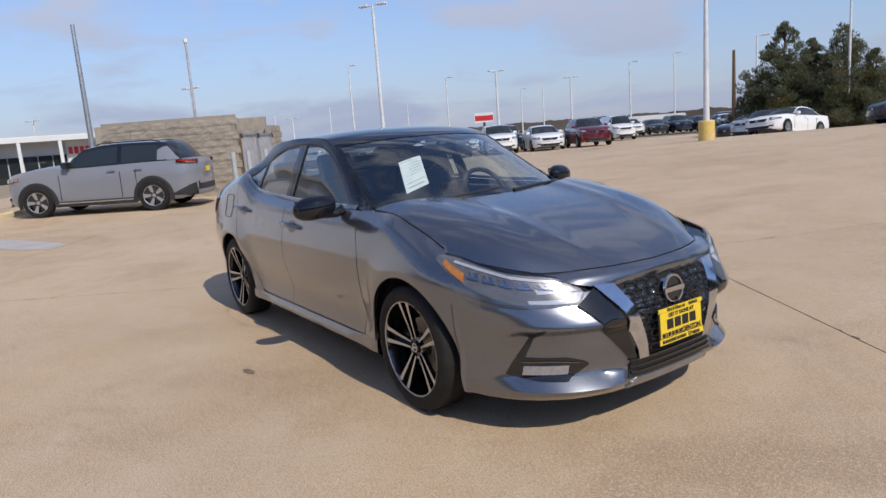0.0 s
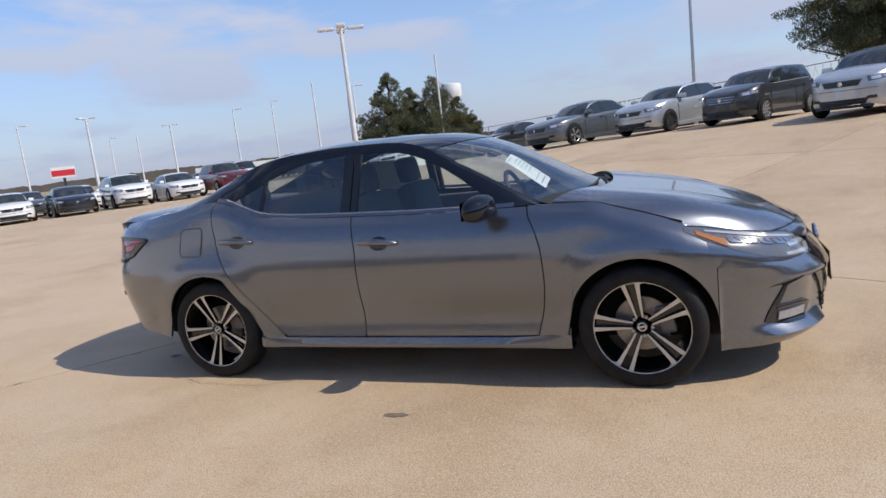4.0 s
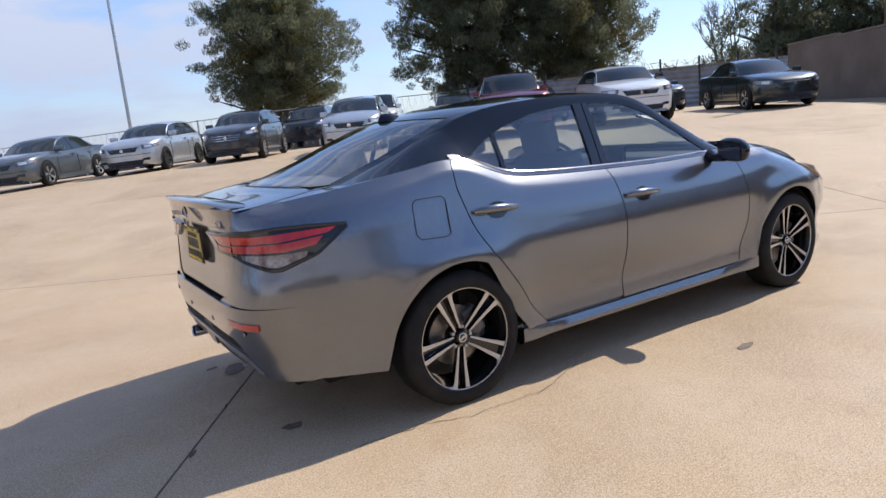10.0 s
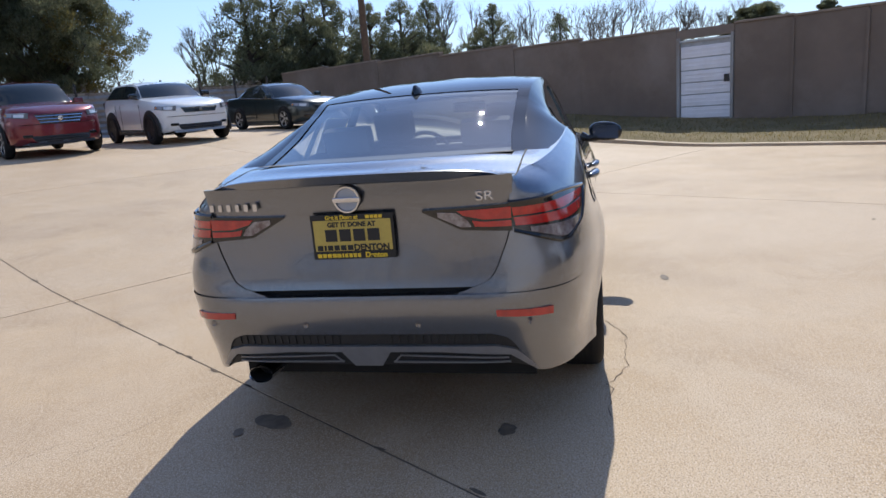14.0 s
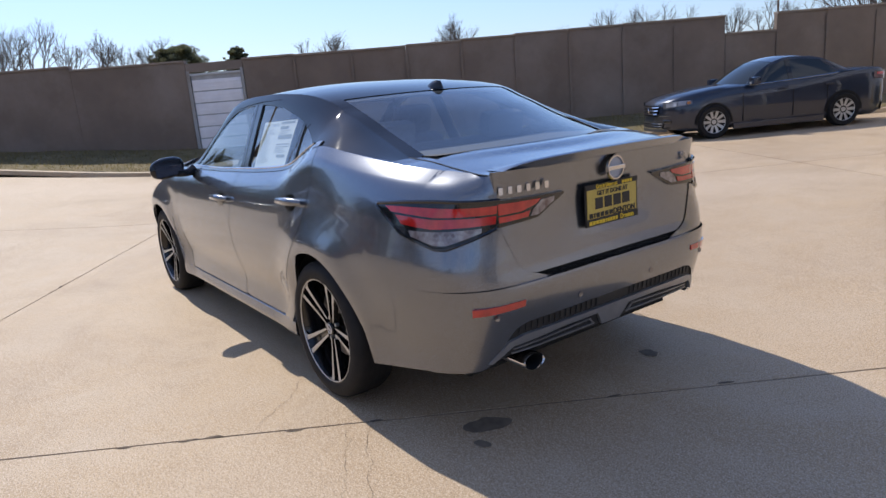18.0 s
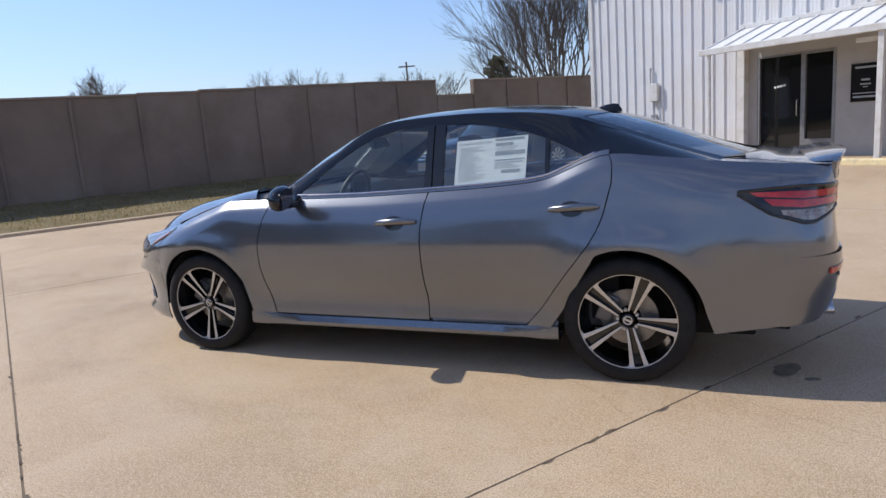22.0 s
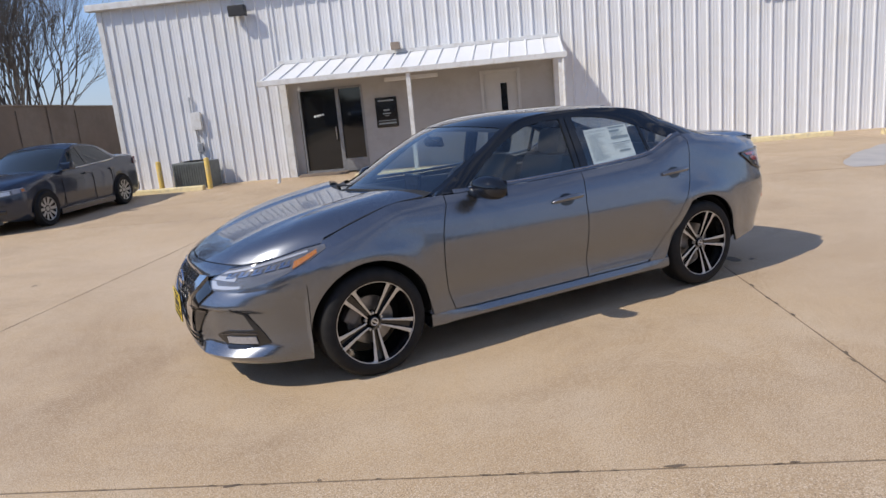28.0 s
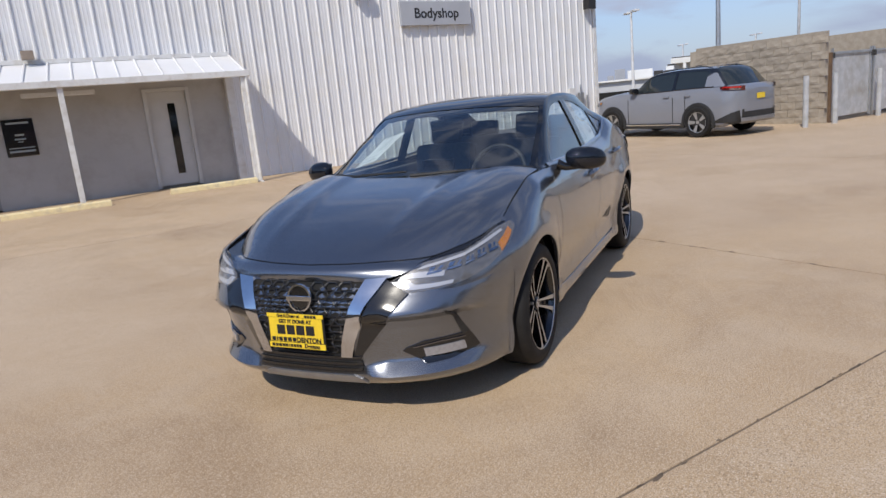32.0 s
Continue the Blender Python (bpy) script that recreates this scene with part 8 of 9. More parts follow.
for u, v, k, side_on in spots:
    c = copy_thing(far[k], Matrix.Identity(4)) if k in used else far[k]
    used.add(k)
    park(c, u, v, -1, along=(AU * 0.5 + AV * 0.866) if side_on else AU)
c = make_car("lot_van", "white cargo van beyond the far rows", **VAN, paint="white_paint", r=0.32, style="seven", van=True)
park(c, 46.0, 15.0, -1, along=AU)

# ---- light poles ----


def light_pole(x, y, h, label, heads=4, rad=0.07, base=True, mat="pole_white"):
    z = gh(x, y)
    p = empty("light_pole", pose(x, y, z), label, "light pole", "light poles")
    part("pole", tubed([(0, 0, 0.0), (0, 0, h)], [rad * 1.25, rad * 0.75], 10), mat, p, smooth=60)
    if base:
        b = bmesh.new()
        lathe(b, [(0.0, 0.78), (0.27, 0.78), (0.31, 0.74), (0.31, -0.2)], 24, "z")
        part("base", b, "yellow_paint", p, "round yellow painted concrete base", smooth=40)
    for k in range(heads):
        a = 2 * math.pi * k / max(1, heads) + 0.5
        b = bmesh.new()
        tube(b, [(0, 0, h - 0.05), (0.35 * math.cos(a), 0.35 * math.sin(a), h + 0.02)], 0.03, 6)
        part("arm", b, mat, p)
        b = bmesh.new()
        box(b, 0.30, 0.95, -0.17, 0.17, -0.05, 0.07, bevel=0.03, m=pose(0, 0, h, 0, 0, math.degrees(a)))
        part("lamp_head", b, mat, p)
    return p


def polar(eye, az, d):
    return eye[0] + d * math.cos(radians(az)), eye[1] + d * math.sin(radians(az))


E0, E2, E6 = (4.13, -2.46), (3.07, -3.62), (-0.02, -4.5)
light_pole(-11.9, 21.4, 6.15, "white steel light pole with four heads on a yellow base", 4, 0.10)
x, y = polar(E2, 112.4, 44)
light_pole(x, y, 7.0, "thin white pole by the cedars", 0, 0.07, False)
x, y = polar(E6, 87.1, 34)
light_pole(x, y, 7.6, "thin steel pole behind the row of cars", 0, 0.07, False, "galv")
for az, d, el, heads, rad in ((150.2, 42, 10.4, 2, 0.11), (152.6, 75, 5.8, 1, 0.10), (140.4, 72, 4.5, 3, 0.13), (134.3, 85, 3.5, 2, 0.11), (129.6, 78, 4.25, 1, 0.09), (123.8, 58, 5.9, 0, 0.08), (144.6, 80, 4.3, 1, 0.09), (136.6, 95, 3.0, 0, 0.09), (138.4, 100, 2.9, 1, 0.09), (154.5, 95, 2.6, 0, 0.09), (157.6, 90, 1.9, 2, 0.10), (148.0, 110, 2.3, 0, 0.09), (159.0, 80, 2.2, 0, 0.09), (165.2, 60, 4.75, 2, 0.09), (176.3, 77, 2.9, 2, 0.10), (120.3, 62, 5.2, 1, 0.08), (126.2, 90, 4.6, 1, 0.09)):
    x, y = polar(E0, az, d)
    light_pole(x, y, 1.38 + d * math.tan(radians(el)) - gh(x, y), "distant white light pole over the rows of cars", heads, rad, False)
x, y = polar(E0, 165.2, 21.9)
dark = light_pole(x, y, 1.38 + 21.9 * math.tan(radians(8.2)) - gh(x, y), "slim grey pole with a camera head", 0, 0.040, False, "zinc_paint")
h = 1.38 + 21.9 * math.tan(radians(8.2)) - gh(x, y)
part("camera_head", boxed(-0.05, 0.05, -0.05, 0.05, h, h + 0.12, bevel=0.015), "far_white", dark)
x, y = polar(E0, 172.8, 26.6)
light_pole(x, y, 1.38 + 26.6 * math.tan(radians(9.6)) - gh(x, y), "tall plain grey mast", 0, 0.085, False, "galv")
for az, d, el, heads, rad in ((-171.5, 44, 5.6, 2, 0.085), (-175.3, 75, 2.7, 2, 0.09)):
    x, y = polar((4.66, 1.88), az, d)
    light_pole(x, y, 1.42 + d * math.tan(radians(el)) - gh(x, y), "white light pole beyond the parked crossover", heads, rad, False)
x, y = polar(E0, 121.9, 44)
light_pole(x, y, 1.38 + 44 * math.tan(radians(4.35)) - gh(x, y), "weathered brown timber pole", 0, 0.11, False, "wood")
x, y = polar((-1.11, 4.5), -65.1, 75)
up = light_pole(x, y, 8.3, "timber utility pole with a crossarm", 0, 0.12, False, "wood")
part("crossarm", boxed(-0.9, 0.9, -0.06, 0.06, 7.75, 7.88, m=pose(0, 0, 0, 0, 0, 25)), "wood", up)

p_ = uv(-14.25, 18.45)
light_pole(p_.x, p_.y, 9.5, "tall timber utility pole behind the boundary wall", 0, 0.13, False, "wood")

# ---- trees ----


def tufts(name, centers, radii, per, size, mat, seed, parent, flat=0.75, droop=0.0):
    """Foliage as many small pointed tufts round the given centres."""
    rg = np.random.RandomState(seed)
    rr = np.array(radii)
    many = np.maximum(6, (per * (rr / rr.max()) ** 2 * 1.8).astype(int))
    C = np.repeat(np.array(centers), many, axis=0)
    R = np.repeat(rr, many)
    d = rg.normal(size=C.shape)
    d /= np.linalg.norm(d, axis=1, keepdims=True)
    rad = R * rg.uniform(0.25, 1.05, len(R)) ** 0.6
    P = C + d * rad[:, None] * np.array([1, 1, flat])
    out = d * 0.6 + rg.normal(size=d.shape) * 0.4 + np.array([0, 0, 0.85 - droop])
    out /= np.linalg.norm(out, axis=1, keepdims=True)
    sidev = np.cross(out, rg.normal(size=d.shape))
    sidev /= np.linalg.norm(sidev, axis=1, keepdims=True)
    s = size * rg.uniform(0.6, 1.4, len(R))[:, None]
    a, b_, c_, e_ = P - out * s * 0.5, P + sidev * s * 0.20, P + out * s * 1.1, P - sidev * s * 0.20
    V_ = np.stack([a, b_, c_, e_], 1).reshape(-1, 3)
    F_ = np.arange(len(V_)).reshape(-1, 4)
    me = bpy.data.meshes.new(name)
    me.from_pydata(V_.tolist(), [], F_.tolist())
    me.materials.append(M[mat])
    ob = new(name, me)
    ob.parent = parent
    return ob


def cedar(x, y, h, w, z_low, seed, label, conical=False, trunks=1, dens=1.0, brown=0.12, z=None):
    """An evergreen: tapered trunk, limbs and an uneven crown of tufts."""
    rg = np.random.RandomState(seed)
    z = gh(x, y) if z is None else z
    t = empty("cedar_tree", pose(x, y, z), label, "tree")
    for k in range(trunks):
        a = rg.uniform(0, 6.28)
        o = (0.0 if trunks == 1 else 0.9) * np.array([math.cos(a), math.sin(a)])
        pts = [(o[0], o[1], -0.3), (o[0] * 1.3 + rg.uniform(-0.1, 0.1), o[1] * 1.3, h * 0.3), (o[0] * 1.5 + rg.uniform(-0.2, 0.2), o[1] * 1.5, h * 0.65), (o[0], o[1], h * 0.92)]
        part("trunk", tubed(pts, [0.032 * h, 0.025 * h, 0.014 * h, 0.004 * h], 8), "bark", t, smooth=60)
    centers, radii = [], []
    n = int((340 if conical else 560) * dens)
    spires = [(0.0, 0.0, h, w * 0.42)]
    for k in range(7):
        a = rg.uniform(0, 6.28)
        o = w * rg.uniform(0.12, 0.34)
        spires.append((o * math.cos(a), o * math.sin(a), h * (1.0 - 1.15 * o / w) * rg.uniform(0.78, 1.0), w * rg.uniform(0.20, 0.28)))
    for k in range(n):
        f = rg.uniform(0, 1) ** 0.8
        zz = z_low + (h - z_low) * f
        if conical:
            ox, oy, hs, ws_ = spires[0] if k % 3 == 0 else spires[k % len(spires)]
            zz = z_low + (hs - z_low) * f
            a = rg.uniform(0, 6.28)
            r = ws_ * ((1 - f) ** 0.75 + 0.03) * rg.uniform(0.1, 1.0) ** 0.5
            centers.append((ox + r * math.cos(a), oy + r * math.sin(a), zz))
            radii.append(w * 0.095 * (0.35 + 0.65 * (1 - f)) * rg.uniform(0.6, 1.2))
            continue
        else:
            prof = (math.sin(math.pi * (0.16 + 0.80 * f)) ** 0.75) * (0.78 + 0.30 * noise.noise((seed, f * 3, k * 0.1)))
        r = w / 2 * prof * rg.uniform(0.05, 1.0) ** 0.5
        a = rg.uniform(0, 6.28)
        lob = 1 + 0.12 * math.sin(3 * a + seed) + 0.08 * math.sin(7 * a + 2 * seed)
        centers.append((r * lob * math.cos(a), r * lob * math.sin(a), zz))
        radii.append(w * 0.072 * rg.uniform(0.5, 1.25))
    if not conical:
        for k in range(int(110 * dens)):
            f, a = rg.uniform(0.04, 1.0), rg.uniform(0, 6.28)
            r = w / 2 * (math.sin(math.pi * (0.16 + 0.80 * f)) ** 0.75) * rg.uniform(0.85, 1.14)
            centers.insert(0, (r * math.cos(a), r * math.sin(a), z_low + (h * 1.02 - z_low) * f))
            radii.insert(0, w * 0.05 * rg.uniform(0.5, 1.3))
        n = len(centers)
    lb = bmesh.new()
    for k in range(0, n, 7):
        c = Vector(centers[k])
        zb_ = max(z_low * 0.6, c.z - 0.25 * math.hypot(c.x, c.y) - 0.5)
        tube(lb, [(0, 0, zb_), c * 0.5 + Vector((0, 0, 0.5 * zb_)), c], [0.010 * h, 0.006 * h, 0.002 * h], 5)
    part("limb", lb, "bark", t, kind="stuff")
    nb_ = max(1, int(n * (1 - brown)))
    tufts("crown", centers[:nb_], radii[:nb_], int(380 * max(dens, 0.8)), 0.0075 * h + 0.050 if conical else 0.0055 * h + 0.036, "cedar", seed, t)
    if nb_ < n:
        tufts("seed_crown", centers[nb_:], radii[nb_:], int((160 if conical else 300) * max(dens, 0.8)), 0.0075 * h + 0.050 if conical else 0.0055 * h + 0.036, "cedar_brown", seed + 1, t)
    return t


cedar(10.1, 33.0, 9.6, 8.5, 2.2, 3, "broad dark green cedar with a low spreading crown", brown=0.15)
x, y = polar((-2.35, -3.8), 55.6, 35)
cedar(x, y, 9.8, 7.8, 1.8, 7, "dark green cedar with several trunks", trunks=3, brown=0.05)
x, y = polar((-2.35, -3.8), 47.0, 36)
cedar(x, y, 9.4, 8.0, 1.9, 9, "dark green cedar behind the parked cars", trunks=3, brown=0.08)
for az, d, zt_, w, sd in ((116.5, 45, 5.9, 6.4, 12), (114.8, 46, 4.9, 5.4, 15), (112.9, 45, 5.5, 6.4, 13), (110.9, 45, 3.9, 4.8, 14)):
    x, y = polar(E2, az, d)
    cedar(x, y, zt_ - gh(x, y), w, 0.1, sd, "pointed cedar with browned tips", True, brown=0.25)
VIEW = (-4.558, -0.844)
for az, d, el, w, sd in ((27.2, 44, 10.4, 6.4, 31), (25.0, 45, 10.6, 5.6, 30), (22.6, 46, 9.6, 5.4, 32), (21.0, 48, 10.0, 5.4, 38), (17.4, 46, 8.2, 5.0, 33), (14.8, 47, 8.8, 5.4, 34), (12.6, 50, 8.2, 4.6, 39), (7.3, 48, 7.4, 4.8, 35), (1.9, 50, 6.2, 4.2, 36)):
    x, y = polar(VIEW, az, d)
    cedar(x, y, 1.3 + d * math.tan(radians(el)) - gh(x, y), w * 1.55, 0.5, sd, "dark pine behind the boundary wall", True, dens=0.8, brown=0.0)


def bare_tree(x, y, h, seed, label, spread=0.55, stems=1, levels=5, z=None):
    """A leafless tree: limbs that fork down to twigs."""
    rg = np.random.RandomState(seed)
    z = gh(x, y) if z is None else z
    t = empty("bare_tree", pose(x, y, z), label, "tree")
    b = bmesh.new()
    tw = bmesh.new()

    def grow(p, d, length, r, lev):
        q = p + d * length * 0.5 + Vector(rg.normal(size=3)) * length * 0.04
        e = p + d * length
        tube(b if lev < 2 else tw, [p, q, e], [r, r * 0.85, r * 0.65], 6 if lev < 2 else 3, cap=False)
        if lev >= levels:
            return
        n = 3 if lev < 4 else 2 + int(rg.rand() < 0.5)
        for k in range(n):
            ax = Vector(rg.normal(size=3)).normalized()
            nd_ = (d + ax * spread * rg.uniform(0.6, 1.25) + Vector((0, 0, 0.10))).normalized()
            grow(p + d * length * rg.uniform(0.62, 1.0), nd_, length * rg.uniform(0.58, 0.80), r * 0.58, lev + 1)

    for k in range(stems):
        d = Vector((0, 0, 1)) if stems == 1 else Vector((rg.uniform(-0.5, 0.5), rg.uniform(-0.5, 0.5), 1)).normalized()
        grow(Vector((0, 0, -0.2)), d, h * (0.30 if stems == 1 else 0.38), 0.016 * h if stems == 1 else 0.0075 * h, 0)
    part("trunk", b, "bark_grey", t, smooth=60)
    part("twig", tw, "bark_grey", t, kind="stuff")
    return t


bare_tree(4.0, -21.5, 7.2, 41, "leafless many-stemmed tree beside the bodyshop", 0.40, 14, 6)
bare_tree(6.4, -24.5, 6.0, 42, "leafless tree behind the boundary wall", 0.4, 4, 6)
x, y = polar((-4.3, -1.5), 31.5, 44)
bare_tree(x, y, 8.8, 43, "leafless pale tree beside the pines", 0.42, 1, 6)
k = 0
for eye, az, el, d in [(VIEW, a_, e_, 52) for a_, e_ in ((19.6, 8.8), (23.8, 8.4), (16.2, 8.0), (11.4, 9.0), (9.1, 7.8), (5.6, 7.2), (3.6, 7.2), (-0.4, 6.7))] + [((-4.064, 2.084), a_, e_, 62) for a_, e_ in ((-4.2, 6.4), (-5.8, 7.3), (-7.6, 6.0), (-10.1, 6.9), (-12.0, 5.6), (-13.6, 5.8), (-26.4, 5.2), (-28.0, 5.4), (-37.2, 5.9), (-38.8, 6.2), (-47.3, 4.9), (-49.8, 5.3), (-51.2, 5.3), (-53.0, 5.1), (-55.7, 4.6), (-59.3, 4.6), (-61.5, 4.7), (-63.4, 4.5), (-65.5, 4.2))]:
    x, y = polar(eye, az, d)
    bare_tree(x, y, (1.3 + d * math.tan(radians(el)) - gh(x, y)) * 1.32, 60 + k, "leafless tree beyond the boundary wall", 0.5, 1, 6)
    k += 1
for az, el, w in ((-15.9, 5.2, 4.8), (-14.6, 5.0, 3.4), (-20.0, 4.9, 2.6), (-69.5, 5.2, 3.6)):
    x, y = polar((-4.064, 2.084), az, 62)
    cedar(x, y, 1.3 + 62 * math.tan(radians(el)) - gh(x, y), w, 2.0, 90 + k, "round evergreen beyond the boundary wall", False, dens=0.5, brown=0.1)
    k += 1

# ---- fences to the north ----
fence = empty("chain_fence", pose(0, 0, 0), "galvanised chain fence along the lot's edge", "fence")
pts = [uv(-2 + 3.0 * k, 29.5) for k in range(16)]
for p in pts:
    z = gh(p.x, p.y)
    part("post", tubed([(p.x, p.y, z - 0.2), (p.x, p.y, z + 2.0)], 0.035, 6), "galv", fence)
for p, q in zip(pts, pts[1:]):
    za, zb_ = gh(p.x, p.y), gh(q.x, q.y)
    part("rail", tubed([(p.x, p.y, za + 1.95), (q.x, q.y, zb_ + 1.95)], 0.022, 6), "galv", fence)
    bm = bmesh.new()
    for k in range(9):
        f0 = k / 9
        for s in (1, -1):
            a = p.lerp(q, f0)
            c = p.lerp(q, f0 + 1 / 9)
            tube(bm, [(a.x, a.y, za + (0.1 if s > 0 else 1.9)), (c.x, c.y, za + (1.9 if s > 0 else 0.1))], 0.006, 3, cap=False)
    part("wire_mesh", bm, "galv", fence, kind="stuff")
sf = empty("sheet_fence", pose(0, 0, 0), "weathered grey sheet metal fence with dead vines", "fence")
for k in range(2, 12):
    a, c = uv(3.0 - 1.8 * k, 27.5), uv(3.0 - 1.8 * (k + 1), 27.5)
    za = gh(a.x, a.y)
    bm = bmesh.new()
    n = 10
    rows = [[tuple(a.lerp(c, i / n) + Vector((0, 0, za + z)) + AV * (0.03 if j % 2 else -0.03)) for i in range(n + 1)] for j, z in enumerate(lin(0, 1.9, 17))]
    sheet(bm, rows)
    part("sheet_panel", bm, "rust", sf)
    part("post", tubed([(a.x, a.y, za - 0.2), (a.x, a.y, za + 2.3)], 0.05, 6), "steel_dark", sf)
rg = np.random.RandomState(77)
bm = bmesh.new()
for k in range(160):
    a = uv(-0.6 - 18 * rg.rand(), 27.5)
    za = gh(a.x, a.y) + 1.8
    p0 = Vector((a.x, a.y, za))
    p1 = p0 + Vector((rg.uniform(-0.5, 0.5), rg.uniform(-0.2, 0.2), rg.uniform(0.1, 0.45)))
    p2 = p1 + Vector((rg.uniform(-0.6, 0.6), rg.uniform(-0.2, 0.2), rg.uniform(-0.4, 0.2)))
    tube(bm, [p0, p1, p2], 0.012, 3, cap=False)
part("dead_vine", bm, "bark_grey", sf, kind="stuff")

# ---- far distance ----


def ribbon(name, eye, a0, a1, d, z0, z1, mat, label, n=90, rough=1.0, seed=1, cat="woods"):
    """A far wooded ridge with an uneven skyline."""
    bm = bmesh.new()
    rows = [[], [], []]
    for i in range(n + 1):
        az = a0 + (a1 - a0) * i / n
        x, y = polar(eye, az, d)
        h = z1 + rough * (noise.noise((i * 0.13, seed, 0)) + 0.5 * noise.noise((i * 0.6, seed, 2)) + 0.35 * noise.noise((i * 1.7, seed, 5)))
        rows[0].append((x, y, z0))
        rows[1].append((x, y, h))
        x2, y2 = polar(eye, az, d + 60)
        rows[2].append((x2, y2, h - 1))
    sheet(bm, rows)
    ob = part(name, bm, mat, None, smooth=20)
    return tagged(ob, label, cat, kind="structure")


ribbon("backdrop", (0, 0), 88, 182, 330, -12, 2.0, "far_wood", "low brown wooded ridge on the horizon", 420, 1.2, 1)
ribbon("backdrop", (0, 0), 182, 265, 300, -12, 2.6, "far_wood", "low brown wooded ridge on the horizon", 200, 1.2, 4)
ribbon("backdrop", (0, 0), -95, 88, 320, -8, 7.0, "far_wood", "low brown wooded ridge on the horizon", 300, 3.0, 9)


def far_building(az0, az1, d, z0, z1, mat, label, depth=20, eye=E0, doors=True):
    x0, y0 = polar(eye, az0, d)
    x1, y1 = polar(eye, az1, d)
    t = empty("far_building", pose(0, 0, 0), label, "building")
    dx, dy = Vector((x0 - eye[0], y0 - eye[1], 0)).normalized() * depth, 0
    a, b_ = Vector((x0, y0, 0)), Vector((x1, y1, 0))
    bm = bmesh.new()
    q = [a, b_, b_ + dx, a + dx]
    lo = [bm.verts.new((p.x, p.y, z0)) for p in q]
    hi = [bm.verts.new((p.x, p.y, z1)) for p in q]
    for k in range(4):
        bm.faces.new((lo[k], lo[(k + 1) % 4], hi[(k + 1) % 4], hi[k]))
    bm.faces.new(hi)
    part("wall", bm, mat, t)
    if not doors:
        return t
    bm = bmesh.new()
    n = 9
    for k in range(n):
        p = a.lerp(b_, (k + 0.25) / n)
        r_ = a.lerp(b_, (k + 0.75) / n)
        v = [(p - dx * 0.004), (r_ - dx * 0.004)]
        bm.faces.new([bm.verts.new((v[0].x, v[0].y, z0 + 0.3)), bm.verts.new((v[1].x, v[1].y, z0 + 0.3)), bm.verts.new((v[1].x, v[1].y, z0 + 0.55 * (z1 - z0))), bm.verts.new((v[0].x, v[0].y, z0 + 0.55 * (z1 - z0)))])
    part("bay_door", bm, "far_grey", t, kind="stuff")
    return t


far_building(125.4, 132.3, 130, -4.0, 1.2, "far_white", "long low white building beyond the lot")
hall = far_building(182.0, 193.5, 60, -2.0, 1.95, "hall_grey", "pale hall, greyed for shade, with an open bay beyond the block enclosure", eye=(4.66, 1.88), doors=False)


def hall_box(name, az0, az1, d, z0, z1, deep, mat, label=""):
    """A box on or before the hall, square to the line of sight."""
    a, b_ = Vector((*polar((4.66, 1.88), az0, d), 0)), Vector((*polar((4.66, 1.88), az1, d), 0))
    m = (a + b_) / 2
    ax = (b_ - a).normalized()
    part(name, boxed(-(b_ - a).length / 2, (b_ - a).length / 2, -deep / 2, deep / 2, z0, z1, bevel=0.02, m=Matrix(((ax.x, -ax.y, 0, m.x), (ax.y, ax.x, 0, m.y), (0, 0, 1, 0), (0, 0, 0, 1)))), mat, hall, label)


# The wall has no opening; a black panel paints the bay's shade.
hall_box("open_bay", 187.6, 192.5, 59.7, -0.6, 1.02, 0.3, "gap", "black panel for the shaded open vehicle bay")
hall_box("roof_edge", 182.0, 193.5, 59.8, 1.83, 1.98, 0.3, "far_white")
hall_box("roof_unit", 187.0, 188.9, 66, 1.95, 2.75, 2.0, "far_white", "white rooftop air unit")
hall_box("roof_unit", 189.1, 189.9, 66, 1.95, 2.95, 2.0, "far_grey")
hall_box("roof_unit", 190.0, 190.5, 66, 1.95, 2.45, 1.5, "far_grey")
hall_box("roof_unit", 186.2, 186.9, 66, 1.95, 2.5, 1.5, "steel_dark")
for k in range(3):
    hall_box("upper_storey", 183.0, 186.3 - 0.35 * k, 74, 1.9 + 0.62 * k, 2.34 + 0.62 * k, 3.0, "far_white")
    hall_box("window_band", 183.0, 186.2 - 0.35 * k, 74, 2.35 + 0.62 * k, 2.51 + 0.62 * k, 2.8, "steel_dark")
far_building(193.5, 203, 90, -2.0, 2.4, "far_grey", "grey hall with roof units beyond the lot", eye=(4.5, 1.8))
# dealership front with its red sign
# The wall's grey carries the shade lying on the front.
dl = far_building(172.1, 181.0, 56, -1.6, 3.0, "hall_grey", "pale dealership front with a glazed hall and a red sign", 12, doors=False)
a_, b_ = Vector((*polar(E0, 172.1, 56), 0)), Vector((*polar(E0, 181.0, 56), 0))
ax = (b_ - a_).normalized()
FRONT = Matrix(((ax.x, ax.y, 0, a_.x), (ax.y, -ax.x, 0, a_.y), (0, 0, 1, 0), (0, 0, 0, 1)))
LF = (b_ - a_).length
toward = -1 if (FRONT @ Vector((0, 1, 0)) - Vector((*E0, 0))).length > (FRONT @ Vector((0, -1, 0)) - Vector((*E0, 0))).length else 1
for k in range(7):
    part("shop_window", boxed(2.4 + 0.92 * k, 3.24 + 0.92 * k, toward * 0.06 - 0.03, toward * 0.06 + 0.03, -0.9, 1.75, m=FRONT), "car_glass", dl)
part("canopy", boxed(-0.1, LF, toward * 0.7 - 0.7, toward * 0.7 + 0.7, 2.72, 3.12, bevel=0.03, m=FRONT), "far_white", dl, "white canopy edge")
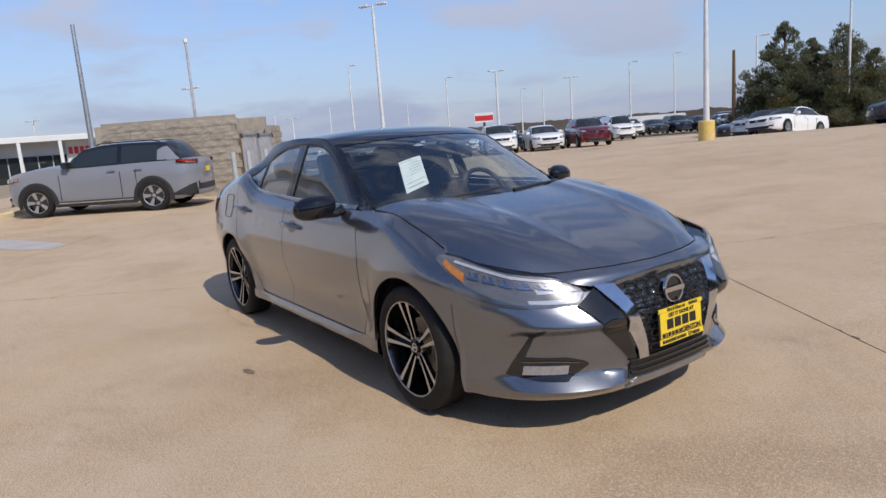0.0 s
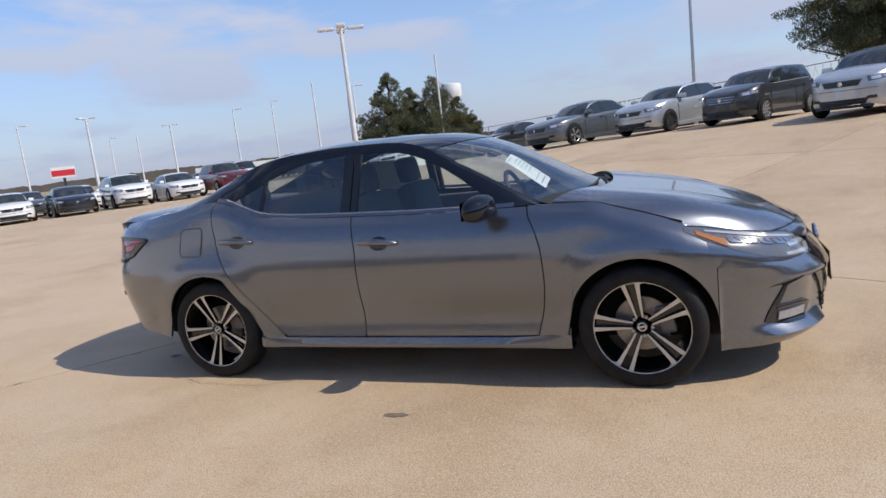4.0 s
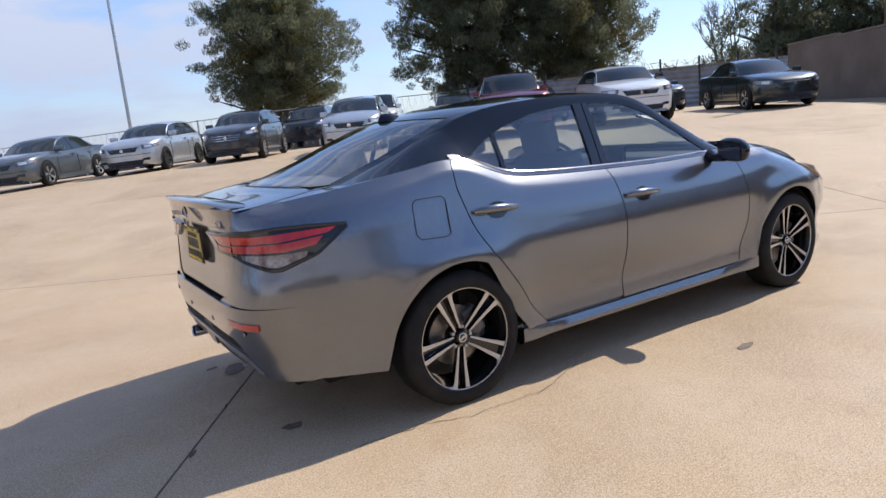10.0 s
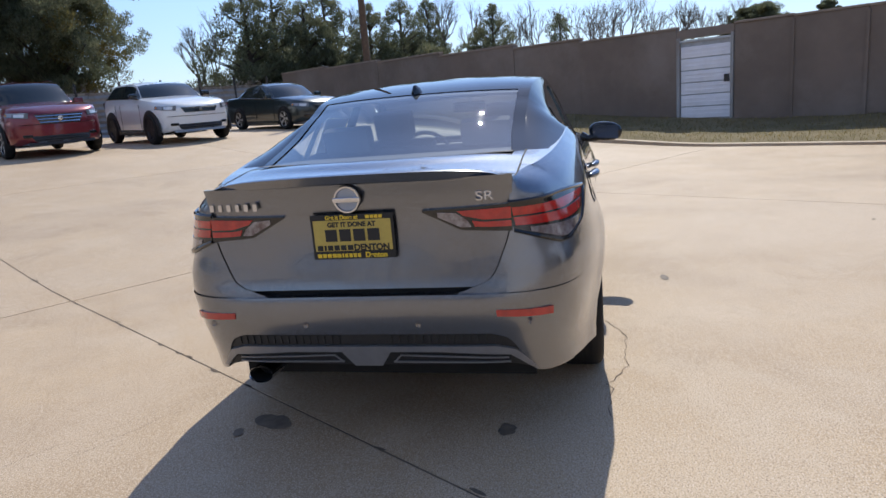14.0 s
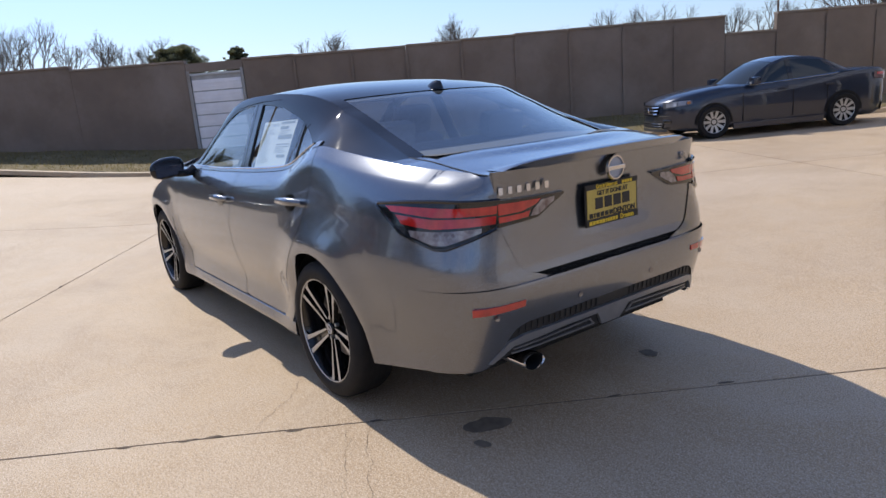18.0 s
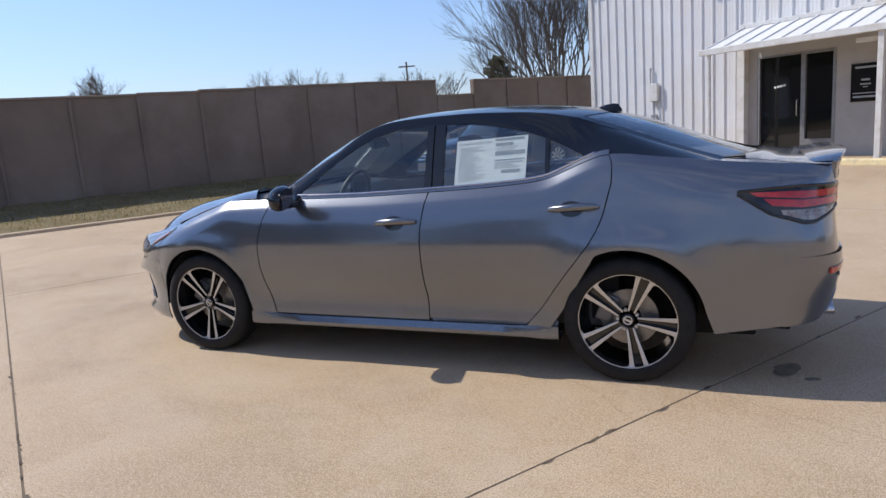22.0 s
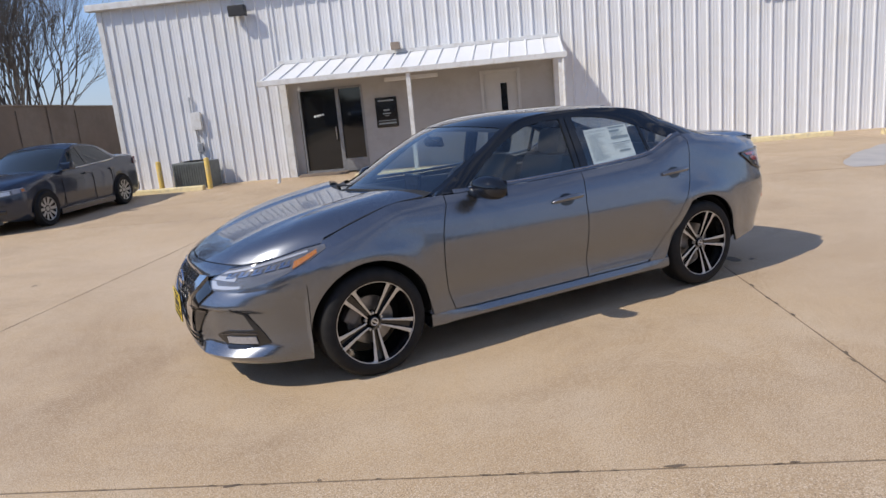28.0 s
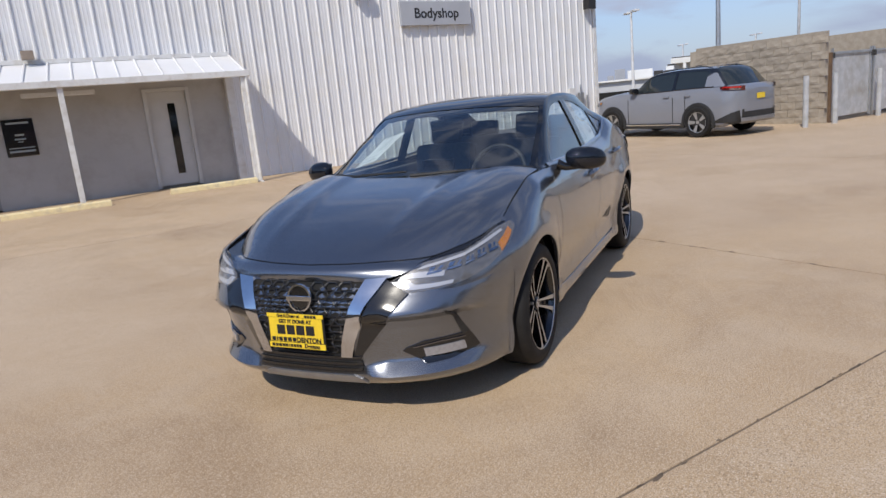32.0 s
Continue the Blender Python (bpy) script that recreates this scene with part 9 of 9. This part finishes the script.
for k in range(4):
    part("column", boxed(0.1 + 2.5 * k, 0.32 + 2.5 * k, toward * 1.3 - 0.11, toward * 1.3 + 0.11, -1.6, 2.72, m=FRONT), "far_white", dl)
part("sign_panel", boxed(-0.05, 2.35, toward * 0.12 - 0.05, toward * 0.12 + 0.05, 0.9, 2.70, m=FRONT), "far_white", dl)
for k in range(6):
    part("sign_bar", boxed(0.10 + 0.37 * k, 0.36 + 0.37 * k, toward * 0.2 - 0.03, toward * 0.2 + 0.03, 1.75, 2.25, m=FRONT), "sign_red", dl)
# water tower
x, y = polar(E2, 109.6, 300)
tw = empty("water_tower", pose(x, y, -4), "white water tower on a tapering shaft", "water tower")
bm = bmesh.new()
lathe(bm, [(2.3, 0), (2.3, 20.0), (4.0, 22.2), (4.4, 23.2), (4.4, 27.6), (4.0, 28.4), (0, 29.0)], 24, "z")
part("tank", bm, "far_white", tw, smooth=30)
# pylon sign in the north-west and the billboard
x, y = polar(E0, 141.6, 120)
bb = empty("roadside_sign", pose(x, y, -4, 0, 0, 141.6 - 90), "red and white sign board on two legs", "sign")
part("board", boxed(-1.7, 1.7, -0.15, 0.15, 6.2, 7.9), "far_white", bb)
part("board_band", boxed(-1.6, 1.6, -0.17, -0.155, 6.5, 7.4), "sign_red", bb)
part("leg", boxed(-0.2, 0.2, -0.1, 0.1, 0, 6.2), "steel_dark", bb)

# ---- marks on the concrete ----
M["oil"] = material("oil_soaked_concrete", (0.13, 0.10, 0.072), 0.75, color2=(0.21, 0.16, 0.115), scale=14)
M["crack_dirt"] = material("dirt_in_crack", (0.10, 0.072, 0.05), 0.95, color2=(0.16, 0.12, 0.085), scale=20)
M["pale_patch"] = material("washed_pale_concrete", (0.46, 0.43, 0.40), 0.7, color2=(0.38, 0.36, 0.35), scale=2.0)


def blot(name, x, y, rx, ry, turn, mat, seed, h=0.003):
    """A flat mark with a ragged rim, following the ground."""
    bm = bmesh.new()
    n = 26
    ca, sa = math.cos(radians(turn)), math.sin(radians(turn))
    ring = []
    for k in range(n):
        a = 2 * math.pi * k / n
        r = 1 + 0.30 * noise.noise((math.cos(a) * 1.3 + seed, math.sin(a) * 1.3, seed * 0.7)) + 0.16 * noise.noise((math.cos(a) * 4 + seed, math.sin(a) * 4, 2.0))
        px_, py_ = rx * r * math.cos(a), ry * r * math.sin(a)
        gx, gy = x + px_ * ca - py_ * sa, y + px_ * sa + py_ * ca
        ring.append(bm.verts.new((gx, gy, gh(gx, gy) + h)))
    c = bm.verts.new((x, y, gh(x, y) + h))
    for k in range(n):
        bm.faces.new((c, ring[k], ring[(k + 1) % n]))
    part(name, bm, mat, pavement)


def crack(pts, wide=0.006, seed=1):
    """A hairline crack wandering through the points."""
    rg = np.random.RandomState(seed)
    P = resample(pts, max(8, int(sum(math.dist(a, b) for a, b in zip(pts, pts[1:])) / 0.045)))
    rows = []
    for i, p in enumerate(P):
        q = P[min(i + 1, len(P) - 1)] - P[max(i - 1, 0)]
        nrm = np.array((-q[1], q[0])) / (np.linalg.norm(q) + 1e-9)
        c = p + nrm * rg.normal() * 0.010
        w = 0.6 * wide * rg.uniform(0.25, 1.0) * (0.3 if i in (0, len(P) - 1) else 1)
        rows.append([(c[0] + nrm[0] * s * w / 2, c[1] + nrm[1] * s * w / 2, gh(c[0], c[1]) + 0.0025) for s in (-1, 1)])
    bm = bmesh.new()
    sheet(bm, rows)
    part("crack", bm, "crack_dirt", pavement)


blot("oil_stain", -2.09, 0.54, 0.10, 0.055, 65, "oil", 1.0)
blot("oil_stain", -2.20, 0.66, 0.035, 0.022, 20, "oil", 2.0)
blot("oil_stain", -2.11, -0.49, 0.048, 0.036, 0, "oil", 3.0)
blot("oil_stain", 0.126, -1.336, 0.065, 0.026, 5, "oil", 4.0)
blot("dirt_spot", 1.9, -3.3, 0.02, 0.015, 0, "oil", 5.0)
blot("dirt_spot", -5.2, -2.6, 0.025, 0.02, 0, "oil", 6.0)
blot("dirt_spot", 3.4, -4.1, 0.03, 0.018, 30, "oil", 7.0)
blot("washed_patch", -9.2, -2.3, 1.6, 0.35, 25, "pale_patch", 8.0)
crack([(-0.67, -0.88), (-0.99, -1.01), (-1.39, -1.0), (-1.66, -0.91), (-1.99, -0.89)], 0.010, 2)
crack([(-1.71, 0.88), (-1.92, 1.02), (-2.16, 1.13), (-2.5, 1.3)], 0.004, 3)
crack([(-1.38, 1.25), (-1.23, 1.05), (-1.07, 0.91)], 0.004, 4)
crack([(-1.71, 1.0), (-2.09, 1.19), (-2.41, 1.47), (-2.9, 1.7)], 0.003, 5)
crack([(0.3, -3.2), (-0.4, -3.1), (-1.2, -3.35), (-2.4, -3.3)], 0.005, 6)
crack([(2.6, -2.9), (3.0, -3.3), (3.6, -3.5)], 0.005, 7)
crack([(1.2, 3.4), (0.4, 3.3), (-0.3, 3.6)], 0.006, 8)
# spalled arrises along the joints
rgp = np.random.RandomState(14)
for k in range(46):
    u = rgp.uniform(-4.0, 6.0)
    p = uv(u, 2.61 + rgp.normal() * 0.006)
    big = 0.45 if k % 9 else 0.9
    blot("spalled_edge", p.x, p.y, rgp.uniform(0.02, 0.06) * big, rgp.uniform(0.006, 0.014) * big, 147 + rgp.uniform(-12, 12), "crack_dirt", 20.0 + k, 0.002)
for k in range(26):
    v = rgp.uniform(-5.0, 8.0)
    p = uv(1.92 + rgp.normal() * 0.005, v)
    blot("spalled_edge", p.x, p.y, rgp.uniform(0.02, 0.05), rgp.uniform(0.004, 0.010), 57 + rgp.uniform(-12, 12), "crack_dirt", 80.0 + k, 0.002)
